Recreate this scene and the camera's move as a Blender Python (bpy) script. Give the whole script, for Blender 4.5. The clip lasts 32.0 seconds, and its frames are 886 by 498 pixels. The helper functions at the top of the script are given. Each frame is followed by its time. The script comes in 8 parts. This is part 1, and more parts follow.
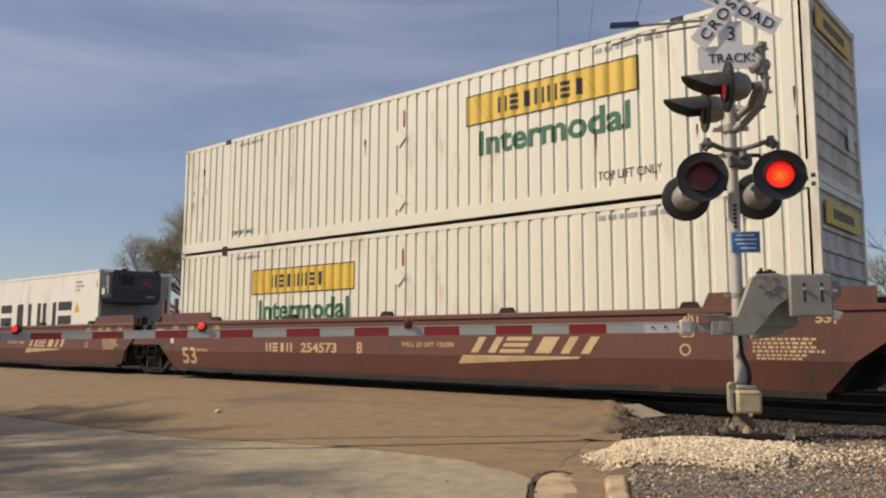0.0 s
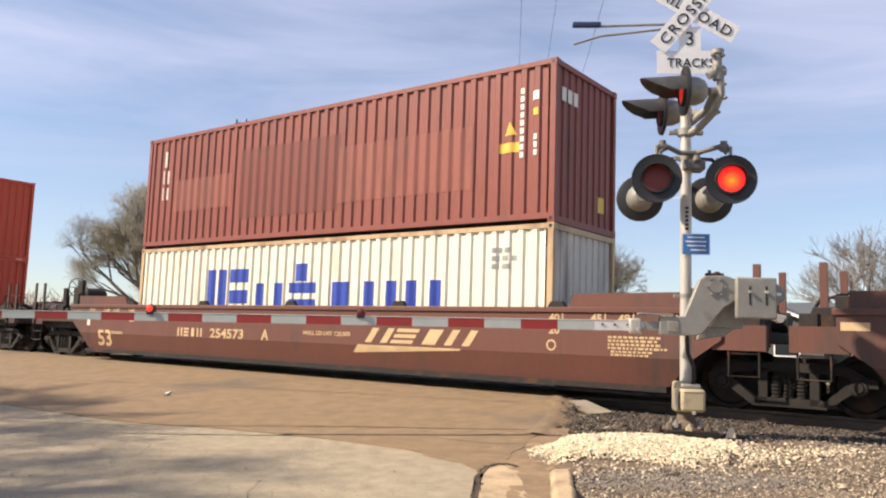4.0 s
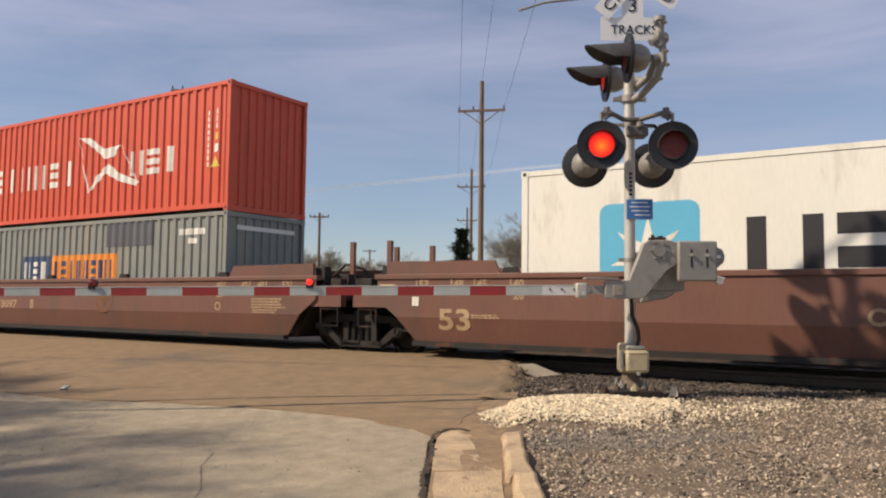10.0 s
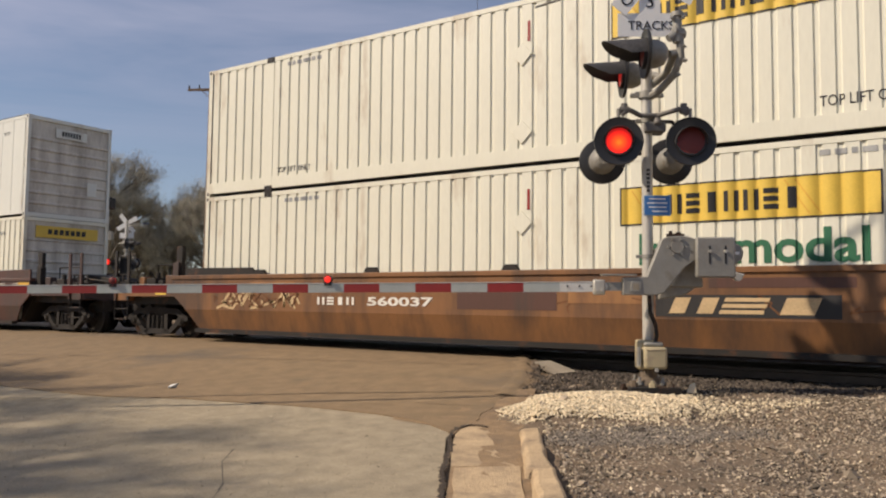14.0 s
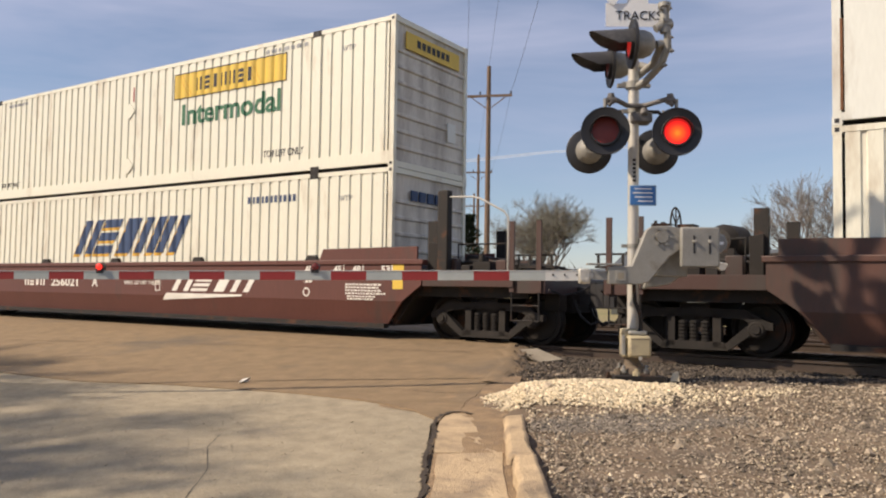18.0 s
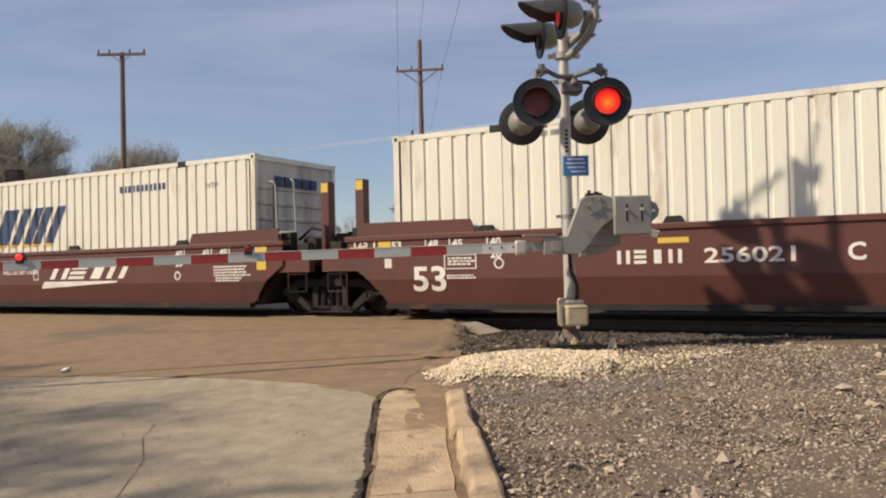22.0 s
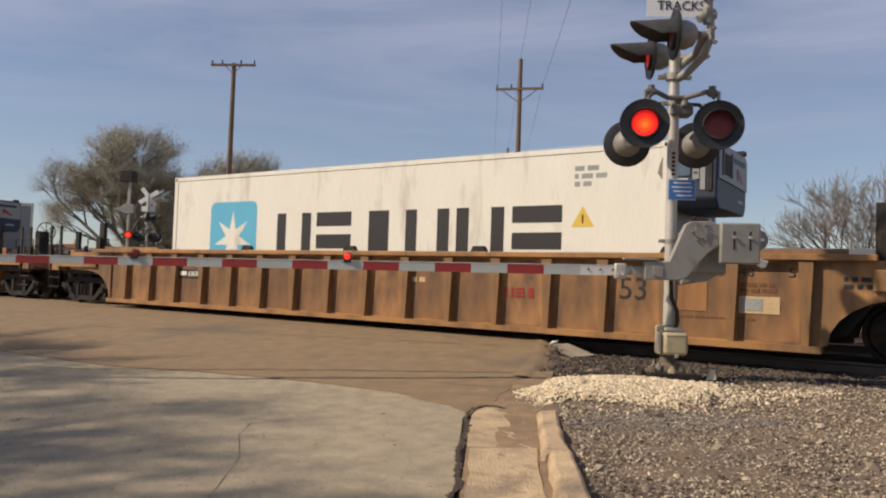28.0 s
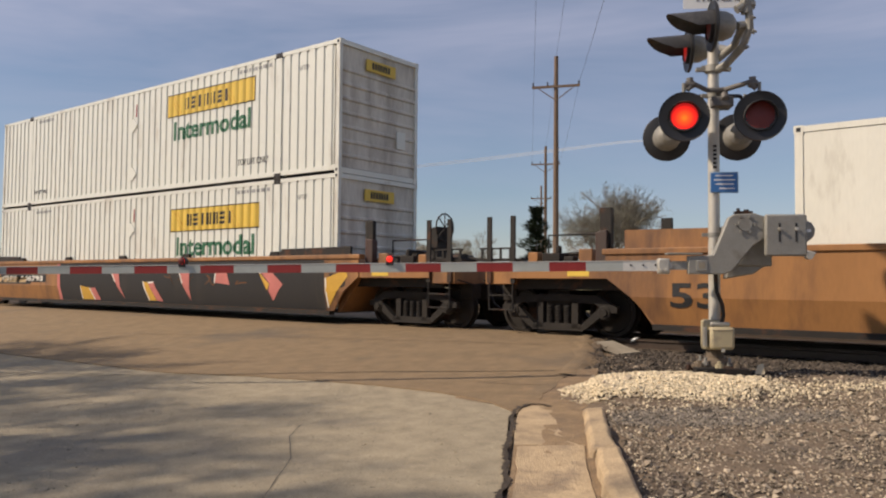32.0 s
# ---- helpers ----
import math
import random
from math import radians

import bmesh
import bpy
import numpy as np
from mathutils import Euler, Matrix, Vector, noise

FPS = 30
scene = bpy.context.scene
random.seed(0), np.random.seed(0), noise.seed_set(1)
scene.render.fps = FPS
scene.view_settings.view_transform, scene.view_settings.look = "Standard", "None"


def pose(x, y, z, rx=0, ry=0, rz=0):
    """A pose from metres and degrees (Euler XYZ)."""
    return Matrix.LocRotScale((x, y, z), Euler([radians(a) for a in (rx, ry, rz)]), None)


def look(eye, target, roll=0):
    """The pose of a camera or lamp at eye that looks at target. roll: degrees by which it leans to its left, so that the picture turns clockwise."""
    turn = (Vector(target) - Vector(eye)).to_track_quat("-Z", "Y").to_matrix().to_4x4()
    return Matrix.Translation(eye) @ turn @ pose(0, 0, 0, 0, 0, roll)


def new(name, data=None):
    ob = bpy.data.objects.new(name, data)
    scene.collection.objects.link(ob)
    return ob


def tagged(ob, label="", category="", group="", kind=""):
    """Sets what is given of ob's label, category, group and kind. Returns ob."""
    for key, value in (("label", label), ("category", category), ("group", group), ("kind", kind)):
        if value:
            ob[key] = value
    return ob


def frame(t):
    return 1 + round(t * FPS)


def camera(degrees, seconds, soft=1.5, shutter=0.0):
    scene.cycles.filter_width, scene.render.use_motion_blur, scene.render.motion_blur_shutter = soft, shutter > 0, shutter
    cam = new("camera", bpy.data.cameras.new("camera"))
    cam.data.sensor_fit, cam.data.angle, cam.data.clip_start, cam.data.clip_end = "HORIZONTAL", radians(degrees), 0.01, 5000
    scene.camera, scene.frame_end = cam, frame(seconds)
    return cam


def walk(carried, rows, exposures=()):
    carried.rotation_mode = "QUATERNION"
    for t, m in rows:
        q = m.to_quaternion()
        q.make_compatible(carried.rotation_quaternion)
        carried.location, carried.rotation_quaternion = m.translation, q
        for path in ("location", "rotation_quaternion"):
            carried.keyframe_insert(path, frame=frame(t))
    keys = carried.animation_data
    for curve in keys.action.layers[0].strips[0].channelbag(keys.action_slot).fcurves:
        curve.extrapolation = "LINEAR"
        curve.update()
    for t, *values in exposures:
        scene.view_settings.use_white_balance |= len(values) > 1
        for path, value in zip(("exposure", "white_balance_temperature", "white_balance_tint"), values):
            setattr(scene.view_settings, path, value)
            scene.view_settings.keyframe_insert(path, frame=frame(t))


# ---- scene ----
cam = camera(58.4, 32.0, 2.1)
PATH = [
    (0, (0.039, 0.060, 0.936), (-6.393, 7.627, 2.108), 0.17),
    (0.5, (0.043, 0.067, 0.937), (-6.446, 7.590, 2.076), -0.03),
    (1, (0.035, 0.064, 0.939), (-6.181, 7.829, 1.968), 0.05),
    (1.5, (0.007, 0.060, 0.940), (-5.959, 8.019, 1.960), -0.36),
    (2, (-0.040, 0.032, 0.940), (-5.824, 8.100, 2.146), -0.82),
    (2.5, (0.014, 0.040, 0.922), (-5.792, 8.084, 2.180), 0.40),
    (3, (0.038, 0.054, 0.917), (-5.890, 8.033, 2.011), 1.70),
    (3.5, (0.043, 0.060, 0.914), (-5.952, 7.989, 2.000), 1.85),
    (4, (0.026, 0.055, 0.914), (-5.961, 7.989, 2.013), 1.96),
    (4.5, (0.035, 0.065, 0.923), (-6.010, 7.952, 2.040), 2.06),
    (6.5, (0.026, -0.019, 0.928), (-6.072, 7.847, 1.892), 0.33),
    (7, (0.015, -0.025, 0.923), (-5.822, 8.049, 1.779), -0.09),
    (7.5, (0.015, -0.012, 0.933), (-5.733, 8.136, 1.690), 0.07),
    (8, (0.011, -0.009, 0.939), (-5.495, 8.309, 1.647), -0.14),
    (8.5, (0.001, 0.013, 0.934), (-5.441, 8.379, 1.565), 0.01),
    (9, (-0.011, 0.028, 0.936), (-5.376, 8.445, 1.548), 0.12),
    (9.5, (-0.009, 0.021, 0.934), (-5.397, 8.420, 1.586), 0.45),
    (10, (-0.010, 0.006, 0.931), (-5.430, 8.381, 1.627), 0.66),
    (10.5, (-0.012, -0.002, 0.933), (-5.369, 8.417, 1.577), 0.79),
    (11, (-0.017, -0.021, 0.937), (-5.320, 8.430, 1.612), 0.93),
    (11.5, (-0.006, -0.016, 0.936), (-5.247, 8.474, 1.612), 1.29),
    (12, (-0.010, -0.019, 0.935), (-5.179, 8.514, 1.614), 1.28),
    (12.5, (0.001, -0.011, 0.929), (-5.221, 8.488, 1.638), 1.16),
    (13, (-0.008, -0.004, 0.923), (-5.299, 8.452, 1.634), 1.15),
    (13.5, (-0.018, -0.026, 0.917), (-5.452, 8.337, 1.650), 0.77),
    (14, (-0.020, -0.028, 0.918), (-5.599, 8.244, 1.586), 0.57),
    (14.5, (-0.013, -0.027, 0.917), (-5.790, 8.111, 1.546), 1.48),
    (16.5, (0.049, -0.029, 0.913), (-5.434, 8.323, 1.348), 1.15),
    (17, (0.058, -0.035, 0.920), (-5.522, 8.245, 1.472), 0.96),
    (17.5, (0.060, -0.036, 0.924), (-5.466, 8.281, 1.454), 0.88),
    (18, (0.058, -0.034, 0.925), (-5.440, 8.304, 1.437), 0.89),
    (18.5, (0.052, -0.038, 0.918), (-5.408, 8.322, 1.467), 0.72),
    (19, (0.042, -0.032, 0.911), (-5.378, 8.352, 1.482), 0.65),
    (19.5, (0.006, -0.033, 0.916), (-5.880, 8.039, 1.342), 1.08),
    (20, (-0.008, -0.028, 0.907), (-6.358, 7.693, 1.155), 0.73),
    (20.5, (0.005, -0.009, 0.916), (-6.145, 7.877, 0.843), -1.13),
    (21, (0.015, 0.016, 0.919), (-5.489, 8.365, 0.839), -2.26),
    (21.5, (0.025, 0.035, 0.930), (-5.189, 8.568, 0.882), -2.69),
    (22, (0.036, 0.027, 0.927), (-4.795, 8.780, 1.131), -1.35),
    (22.5, (0.047, 0.016, 0.927), (-4.699, 8.809, 1.313), -0.04),
    (23, (0.057, 0.003, 0.955), (-4.556, 8.850, 1.614), 0.18),
    (23.5, (0.045, -0.016, 0.941), (-4.591, 8.808, 1.747), 1.29),
    (24, (0.045, -0.029, 0.937), (-4.658, 8.757, 1.767), 1.80),
    (24.5, (0.040, -0.032, 0.935), (-4.892, 8.632, 1.720), 1.53),
    (25, (0.022, -0.027, 0.932), (-5.286, 8.419, 1.634), 2.24),
    (25.5, (0.027, -0.019, 0.930), (-5.345, 8.387, 1.622), 1.25),
    (27.5, (-0.069, -0.006, 0.902), (-5.656, 8.274, 1.384), 1.45),
    (28, (-0.070, 0.007, 0.908), (-5.844, 8.161, 1.327), 1.98),
    (28.5, (-0.083, 0.007, 0.903), (-6.024, 8.030, 1.472), 0.64),
    (29, (-0.098, 0.007, 0.909), (-6.047, 8.023, 1.501), 0.44),
    (29.5, (-0.111, -0.002, 0.903), (-6.145, 7.959, 1.375), 0.51),
    (30, (-0.116, -0.007, 0.901), (-6.198, 7.921, 1.288), 1.20),
    (30.5, (-0.105, -0.018, 0.913), (-6.198, 7.893, 1.452), 0.55),
    (31, (-0.086, -0.027, 0.904), (-6.210, 7.857, 1.498), 0.65),
    (31.5, (-0.065, -0.039, 0.902), (-6.333, 7.728, 1.517), 0.45),
    (32, (-0.049, -0.044, 0.900), (-6.228, 7.807, 1.322), 0.51),
]
# the clip's camera opens up and closes down by itself: (seconds, stops, kelvin, tint)
LEVELS = ((0, -0.2), (1, -0.2), (2, 0.06), (3, 0.0), (3.5, 0.38), (4, 0.65), (4.5, 0.7), (6.5, 0.55), (7, 0.42), (8, 0.35), (9, -0.05), (10, 0.07), (11, 0.45), (12, 0.35), (13, -0.15), (14, -0.12), (17, -0.06), (18, 0.2), (19, 0.03), (20, -0.05),
          (21, 0.1), (22, 0.04), (23, 0.07), (24, -0.05), (25, 0.56), (25.5, 0.55), (27.5, 0.05), (28, -0.1), (29, -0.1), (30, 0.47), (31, -0.3), (32, -0.1))
walk(cam, [(t, look(eye, target, roll)) for t, eye, target, roll in PATH], [(t, e, 6650, 13) for t, e in LEVELS])

# ---- light ----
SUN_WAY = Vector((0.69, 0.72, -0.84)).normalized()      # the way the sunlight travels
world = bpy.data.worlds.new("sky")
scene.world = world
world.use_nodes = True
wn, wl = world.node_tree.nodes, world.node_tree.links
wn.clear()
sky = wn.new("ShaderNodeTexSky")
sky.sky_type, sky.sun_disc = "NISHITA", False
sky.sun_elevation = math.asin(-SUN_WAY.z)
sky.sun_rotation = math.atan2(-SUN_WAY.x, -SUN_WAY.y)
sky.air_density, sky.dust_density, sky.ozone_density = 1.0, 0.3, 3.0
wco = wn.new("ShaderNodeTexCoord")
wmap = wn.new("ShaderNodeMapping")
wmap.inputs["Rotation"].default_value = (0.0, 0.10, 0.6)
wmap.inputs["Scale"].default_value = (1.0, 1.0, 7.0)
wl.new(wco.outputs["Generated"], wmap.inputs["Vector"])
cloud = wn.new("ShaderNodeTexNoise")
cloud.inputs["Scale"].default_value, cloud.inputs["Detail"].default_value = 1.5, 5.0
cloud.inputs["Roughness"].default_value, cloud.inputs["Distortion"].default_value = 0.55, 0.6
wl.new(wmap.outputs["Vector"], cloud.inputs["Vector"])
cramp = wn.new("ShaderNodeValToRGB")
cramp.color_ramp.elements[0].position, cramp.color_ramp.elements[0].color = 0.36, (0.25, 0.25, 0.25, 1)
cramp.color_ramp.elements[1].position, cramp.color_ramp.elements[1].color = 0.74, (1, 1, 1, 1)
wl.new(cloud.outputs["Fac"], cramp.inputs["Fac"])
# a thin veil of haze lies over the upper sky; below it the blue is clearer, with wisps
wsep = wn.new("ShaderNodeSeparateXYZ")
wl.new(wco.outputs["Generated"], wsep.inputs["Vector"])
veil = wn.new("ShaderNodeMapRange")
veil.interpolation_type = "SMOOTHSTEP"
veil.inputs["From Min"].default_value, veil.inputs["From Max"].default_value = 0.13, 0.29
veil.inputs["To Min"].default_value, veil.inputs["To Max"].default_value = 0.42, 0.80
wl.new(wsep.outputs["Z"], veil.inputs["Value"])
cmul = wn.new("ShaderNodeMath")
cmul.operation = "MULTIPLY"
wl.new(veil.outputs["Result"], cmul.inputs[1])
wl.new(cramp.outputs["Color"], cmul.inputs[0])
cmix = wn.new("ShaderNodeMixRGB")
cmix.inputs["Color2"].default_value = (5.2, 5.5, 7.1, 1)
wl.new(cmul.outputs[0], cmix.inputs["Fac"])
wl.new(sky.outputs["Color"], cmix.inputs["Color1"])
bg = wn.new("ShaderNodeBackground")
bg.inputs["Strength"].default_value = 0.094
wout = wn.new("ShaderNodeOutputWorld")
wl.new(cmix.outputs["Color"], bg.inputs["Color"])
wl.new(bg.outputs["Background"], wout.inputs["Surface"])
sun = bpy.data.lights.new("sun", "SUN")
sun.energy, sun.angle, sun.color = 5.0, radians(1.3), (1.0, 0.86, 0.68)
sun_lamp = new("sun", sun)
sun_lamp.matrix_world = look(Vector((0, 0, 60)) - SUN_WAY * 40, Vector((0, 0, 60)))
scene.view_settings.exposure = 0.0

# ---- materials ----


def material(name, color, rough=0.6, metal=0.0, vary=0.15, scale=3.0, bump=0.0, bump_scale=40.0, dirt=None, dirt_amount=0.0,
             dirt_scale=1.2, stretch=(1, 1, 1), island=0.0, objrand=0.0, emit=None, power=0.0):
    """A surface with variation at two scales, stains of a second colour, and fine relief."""
    m = bpy.data.materials.new(name)
    m.use_nodes = True
    n, l = m.node_tree.nodes, m.node_tree.links
    b = n["Principled BSDF"]
    b.inputs["Roughness"].default_value, b.inputs["Metallic"].default_value = rough, metal
    tc = n.new("ShaderNodeTexCoord")
    mp = n.new("ShaderNodeMapping")
    mp.inputs["Scale"].default_value = stretch
    l.new(tc.outputs["Object"], mp.inputs["Vector"])
    big, fine = n.new("ShaderNodeTexNoise"), n.new("ShaderNodeTexNoise")
    big.inputs["Scale"].default_value, big.inputs["Detail"].default_value = scale, 4.0
    fine.inputs["Scale"].default_value, fine.inputs["Detail"].default_value = scale * 14, 5.0
    for t in (big, fine):
        l.new(mp.outputs["Vector"], t.inputs["Vector"])
    add = n.new("ShaderNodeMath")
    add.operation = "ADD"
    l.new(big.outputs["Fac"], add.inputs[0])
    l.new(fine.outputs["Fac"], add.inputs[1])
    rng = n.new("ShaderNodeMapRange")
    rng.inputs["From Min"].default_value, rng.inputs["From Max"].default_value = 0.65, 1.35
    rng.inputs["To Min"].default_value, rng.inputs["To Max"].default_value = 1.0 - vary, 1.0 + vary
    l.new(add.outputs[0], rng.inputs["Value"])
    value = rng.outputs["Result"]
    for amount, node, socket in ((island, "ShaderNodeNewGeometry", "Random Per Island"), (objrand, "ShaderNodeObjectInfo", "Random")):
        if amount:
            src = n.new(node)
            r2 = n.new("ShaderNodeMapRange")
            r2.inputs["To Min"].default_value, r2.inputs["To Max"].default_value = 1.0 - amount, 1.0 + amount
            l.new(src.outputs[socket], r2.inputs["Value"])
            mu = n.new("ShaderNodeMath")
            mu.operation = "MULTIPLY"
            l.new(value, mu.inputs[0])
            l.new(r2.outputs["Result"], mu.inputs[1])
            value = mu.outputs[0]
    hsv = n.new("ShaderNodeHueSaturation")
    hsv.inputs["Color"].default_value = (*color, 1)
    l.new(value, hsv.inputs["Value"])
    out = hsv.outputs["Color"]
    if dirt:
        st = n.new("ShaderNodeTexNoise")
        st.inputs["Scale"].default_value, st.inputs["Detail"].default_value = dirt_scale, 6.0
        st.inputs["Roughness"].default_value = 0.65
        l.new(mp.outputs["Vector"], st.inputs["Vector"])
        rp = n.new("ShaderNodeMapRange")
        rp.inputs["From Min"].default_value, rp.inputs["From Max"].default_value = 0.62 - 0.25 * dirt_amount, 0.80 - 0.2 * dirt_amount
        l.new(st.outputs["Fac"], rp.inputs["Value"])
        mx = n.new("ShaderNodeMixRGB")
        mx.inputs["Color2"].default_value = (*dirt, 1)
        l.new(rp.outputs["Result"], mx.inputs["Fac"])
        l.new(out, mx.inputs["Color1"])
        out = mx.outputs["Color"]
    l.new(out, b.inputs["Base Color"])
    if bump:
        bn = n.new("ShaderNodeTexNoise")
        bn.inputs["Scale"].default_value, bn.inputs["Detail"].default_value = bump_scale, 4.0
        l.new(mp.outputs["Vector"], bn.inputs["Vector"])
        bp = n.new("ShaderNodeBump")
        bp.inputs["Strength"].default_value, bp.inputs["Distance"].default_value = bump, 0.02
        l.new(bn.outputs["Fac"], bp.inputs["Height"])
        l.new(bp.outputs["Normal"], b.inputs["Normal"])
    if emit:
        b.inputs["Emission Color"].default_value, b.inputs["Emission Strength"].default_value = (*emit, 1), power
    return m


RUST = (0.12, 0.045, 0.018)
GRIME = (0.045, 0.038, 0.032)
M_CONC = material("worn_road", (0.32, 0.268, 0.185), 0.9, vary=0.30, scale=5.0, bump=0.6, bump_scale=80, dirt=(0.23, 0.195, 0.15), dirt_amount=0.3, dirt_scale=0.45)
M_ASPH = material("brown_asphalt", (0.215, 0.150, 0.084), 0.9, vary=0.26, scale=4.0, bump=0.4, bump_scale=90, dirt=(0.10, 0.085, 0.07), dirt_amount=0.35, dirt_scale=0.35)
M_TAR = material("tar", (0.03, 0.025, 0.02), 0.7, vary=0.2, bump=0.5)
M_GUT = material("gutter_concrete", (0.45, 0.335, 0.205), 0.9, vary=0.25, scale=3.0, bump=0.7, bump_scale=50, dirt=(0.20, 0.15, 0.105), dirt_amount=0.6, dirt_scale=2.2)
M_DIRT = material("stony_dirt", (0.155, 0.113, 0.075), 0.95, vary=0.35, scale=2.5, bump=1.0, bump_scale=30, dirt=(0.09, 0.075, 0.062), dirt_amount=0.5, dirt_scale=0.8)
M_GRASS = material("dry_grass", (0.26, 0.215, 0.10), 0.95, vary=0.3, scale=0.3, bump=0.5, bump_scale=8, dirt=(0.12, 0.14, 0.05), dirt_amount=0.5, dirt_scale=0.05)
M_STONE = material("gravel_stones", (0.275, 0.225, 0.165), 0.9, vary=0.15, scale=8, island=0.75)
M_PILE = material("cream_stones", (0.64, 0.54, 0.375), 0.9, vary=0.12, scale=8, island=0.3)
M_BALLAST = material("ballast_stones", (0.078, 0.063, 0.049), 0.95, vary=0.2, scale=8, island=0.7)
M_BALBED = material("ballast_bed", (0.035, 0.030, 0.026), 0.95, vary=0.4, scale=6, bump=1.0, bump_scale=18)
M_RAIL = material("rail_steel", (0.10, 0.075, 0.06), 0.5, 0.6, vary=0.2)
M_TIE = material("creosote_wood", (0.06, 0.045, 0.035), 0.9, vary=0.3, bump=0.4)
M_ALU = material("aluminium_paint", (0.50, 0.48, 0.43), 0.5, 0.35, vary=0.12, scale=4, dirt=(0.28, 0.25, 0.20), dirt_amount=0.3, dirt_scale=3, stretch=(1, 1, 0.3))
M_ALUD = material("cast_aluminium", (0.28, 0.272, 0.245), 0.6, 0.25, vary=0.15, scale=6, bump=0.15, dirt=(0.20, 0.18, 0.15), dirt_amount=0.3, dirt_scale=4)
# cast aluminium darkened: the shade on the lamp arms is in its colour
M_CAST = material("shaded_cast_metal", (0.14, 0.13, 0.12), 0.6, 0.2, vary=0.2, scale=6, bump=0.15)
M_HOOD = material("weathered_black_paint", (0.042, 0.041, 0.042), 0.55, vary=0.25, scale=5, dirt=(0.10, 0.095, 0.09), dirt_amount=0.3, dirt_scale=4)
M_BEIGE = material("beige_box", (0.40, 0.34, 0.215), 0.6, vary=0.1, scale=5, dirt=(0.27, 0.23, 0.17), dirt_amount=0.3, dirt_scale=5)
M_BLACK = material("black_paint", (0.018, 0.018, 0.02), 0.45, vary=0.2)
M_DARKMET = material("dark_iron", (0.023, 0.020, 0.018), 0.7, 0.3, vary=0.25, dirt=RUST, dirt_amount=0.3, dirt_scale=3)
M_TRUCK = material("dusty_cast_steel", (0.015, 0.012, 0.010), 0.85, 0.0, vary=0.3, scale=3, dirt=(0.034, 0.027, 0.020), dirt_amount=0.3, dirt_scale=2.2)
M_WHEEL = material("wheel_steel", (0.022, 0.018, 0.015), 0.6, 0.4, vary=0.2, dirt=RUST, dirt_amount=0.3)
M_SIGNW = material("sign_white", (0.82, 0.82, 0.80), 0.45, vary=0.04)
M_SIGNB = material("sign_blue", (0.045, 0.17, 0.44), 0.4, vary=0.1)
M_PALEB = material("pale_blue_edge", (0.30, 0.42, 0.55), 0.5, vary=0.1)
M_INK = material("black_ink", (0.012, 0.012, 0.014), 0.5, vary=0.1)
M_RED = material("reflective_red", (0.29, 0.026, 0.024), 0.45, vary=0.12, scale=9)
M_WHT = material("reflective_white", (0.42, 0.45, 0.43), 0.4, vary=0.1, scale=9)
M_ARMEND = material("bare_arm_end", (0.62, 0.62, 0.59), 0.5, vary=0.08, scale=6)
M_GREYPL = material("weathered_sheet", (0.27, 0.235, 0.18), 0.8, vary=0.2, scale=4, dirt=(0.13, 0.10, 0.07), dirt_amount=0.4)
M_LENSOFF = material("unlit_red_lens", (0.15, 0.02, 0.018), 0.5, vary=0.1)
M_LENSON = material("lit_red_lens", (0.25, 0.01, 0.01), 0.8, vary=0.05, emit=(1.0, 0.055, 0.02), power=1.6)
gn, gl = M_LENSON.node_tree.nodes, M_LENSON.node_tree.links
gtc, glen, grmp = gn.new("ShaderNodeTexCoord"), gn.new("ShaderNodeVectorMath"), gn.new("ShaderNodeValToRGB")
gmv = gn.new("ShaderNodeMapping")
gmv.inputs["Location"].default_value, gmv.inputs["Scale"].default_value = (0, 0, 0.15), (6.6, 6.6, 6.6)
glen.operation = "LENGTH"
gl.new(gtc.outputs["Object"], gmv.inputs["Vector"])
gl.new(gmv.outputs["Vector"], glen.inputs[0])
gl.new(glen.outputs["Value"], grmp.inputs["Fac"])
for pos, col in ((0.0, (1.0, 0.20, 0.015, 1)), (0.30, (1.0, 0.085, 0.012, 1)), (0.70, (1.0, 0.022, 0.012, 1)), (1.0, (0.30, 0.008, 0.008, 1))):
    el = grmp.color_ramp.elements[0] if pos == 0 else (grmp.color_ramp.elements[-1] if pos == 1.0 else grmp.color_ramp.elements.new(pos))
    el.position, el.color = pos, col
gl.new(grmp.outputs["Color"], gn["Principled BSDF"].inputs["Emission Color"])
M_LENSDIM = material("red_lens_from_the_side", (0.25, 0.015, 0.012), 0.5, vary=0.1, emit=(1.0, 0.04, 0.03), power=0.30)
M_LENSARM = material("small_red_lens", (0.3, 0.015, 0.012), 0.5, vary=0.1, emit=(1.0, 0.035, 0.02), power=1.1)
M_POLE = material("pole_wood", (0.17, 0.115, 0.078), 0.9, vary=0.3, scale=2, stretch=(6, 6, 0.6), bump=0.3)
M_BARK = material("bark", (0.20, 0.175, 0.155), 0.95, vary=0.3, scale=2)
M_TWIG = material("budding_twigs", (0.34, 0.312, 0.242), 0.95, vary=0.25, scale=0.6, island=0.3)
M_BUDS = material("olive_buds", (0.25, 0.235, 0.175), 0.95, vary=0.25, scale=0.6, island=0.35)
M_PINE = material("evergreen_needles", (0.025, 0.04, 0.02), 0.9, vary=0.3, island=0.4)
M_WIRE = material("wire", (0.05, 0.05, 0.055), 0.5)
M_WALL = material("grey_green_wall", (0.075, 0.08, 0.075), 0.85, vary=0.1, scale=0.5)
M_ROOF = material("grey_roof", (0.085, 0.095, 0.105), 0.8, vary=0.15, scale=0.6)
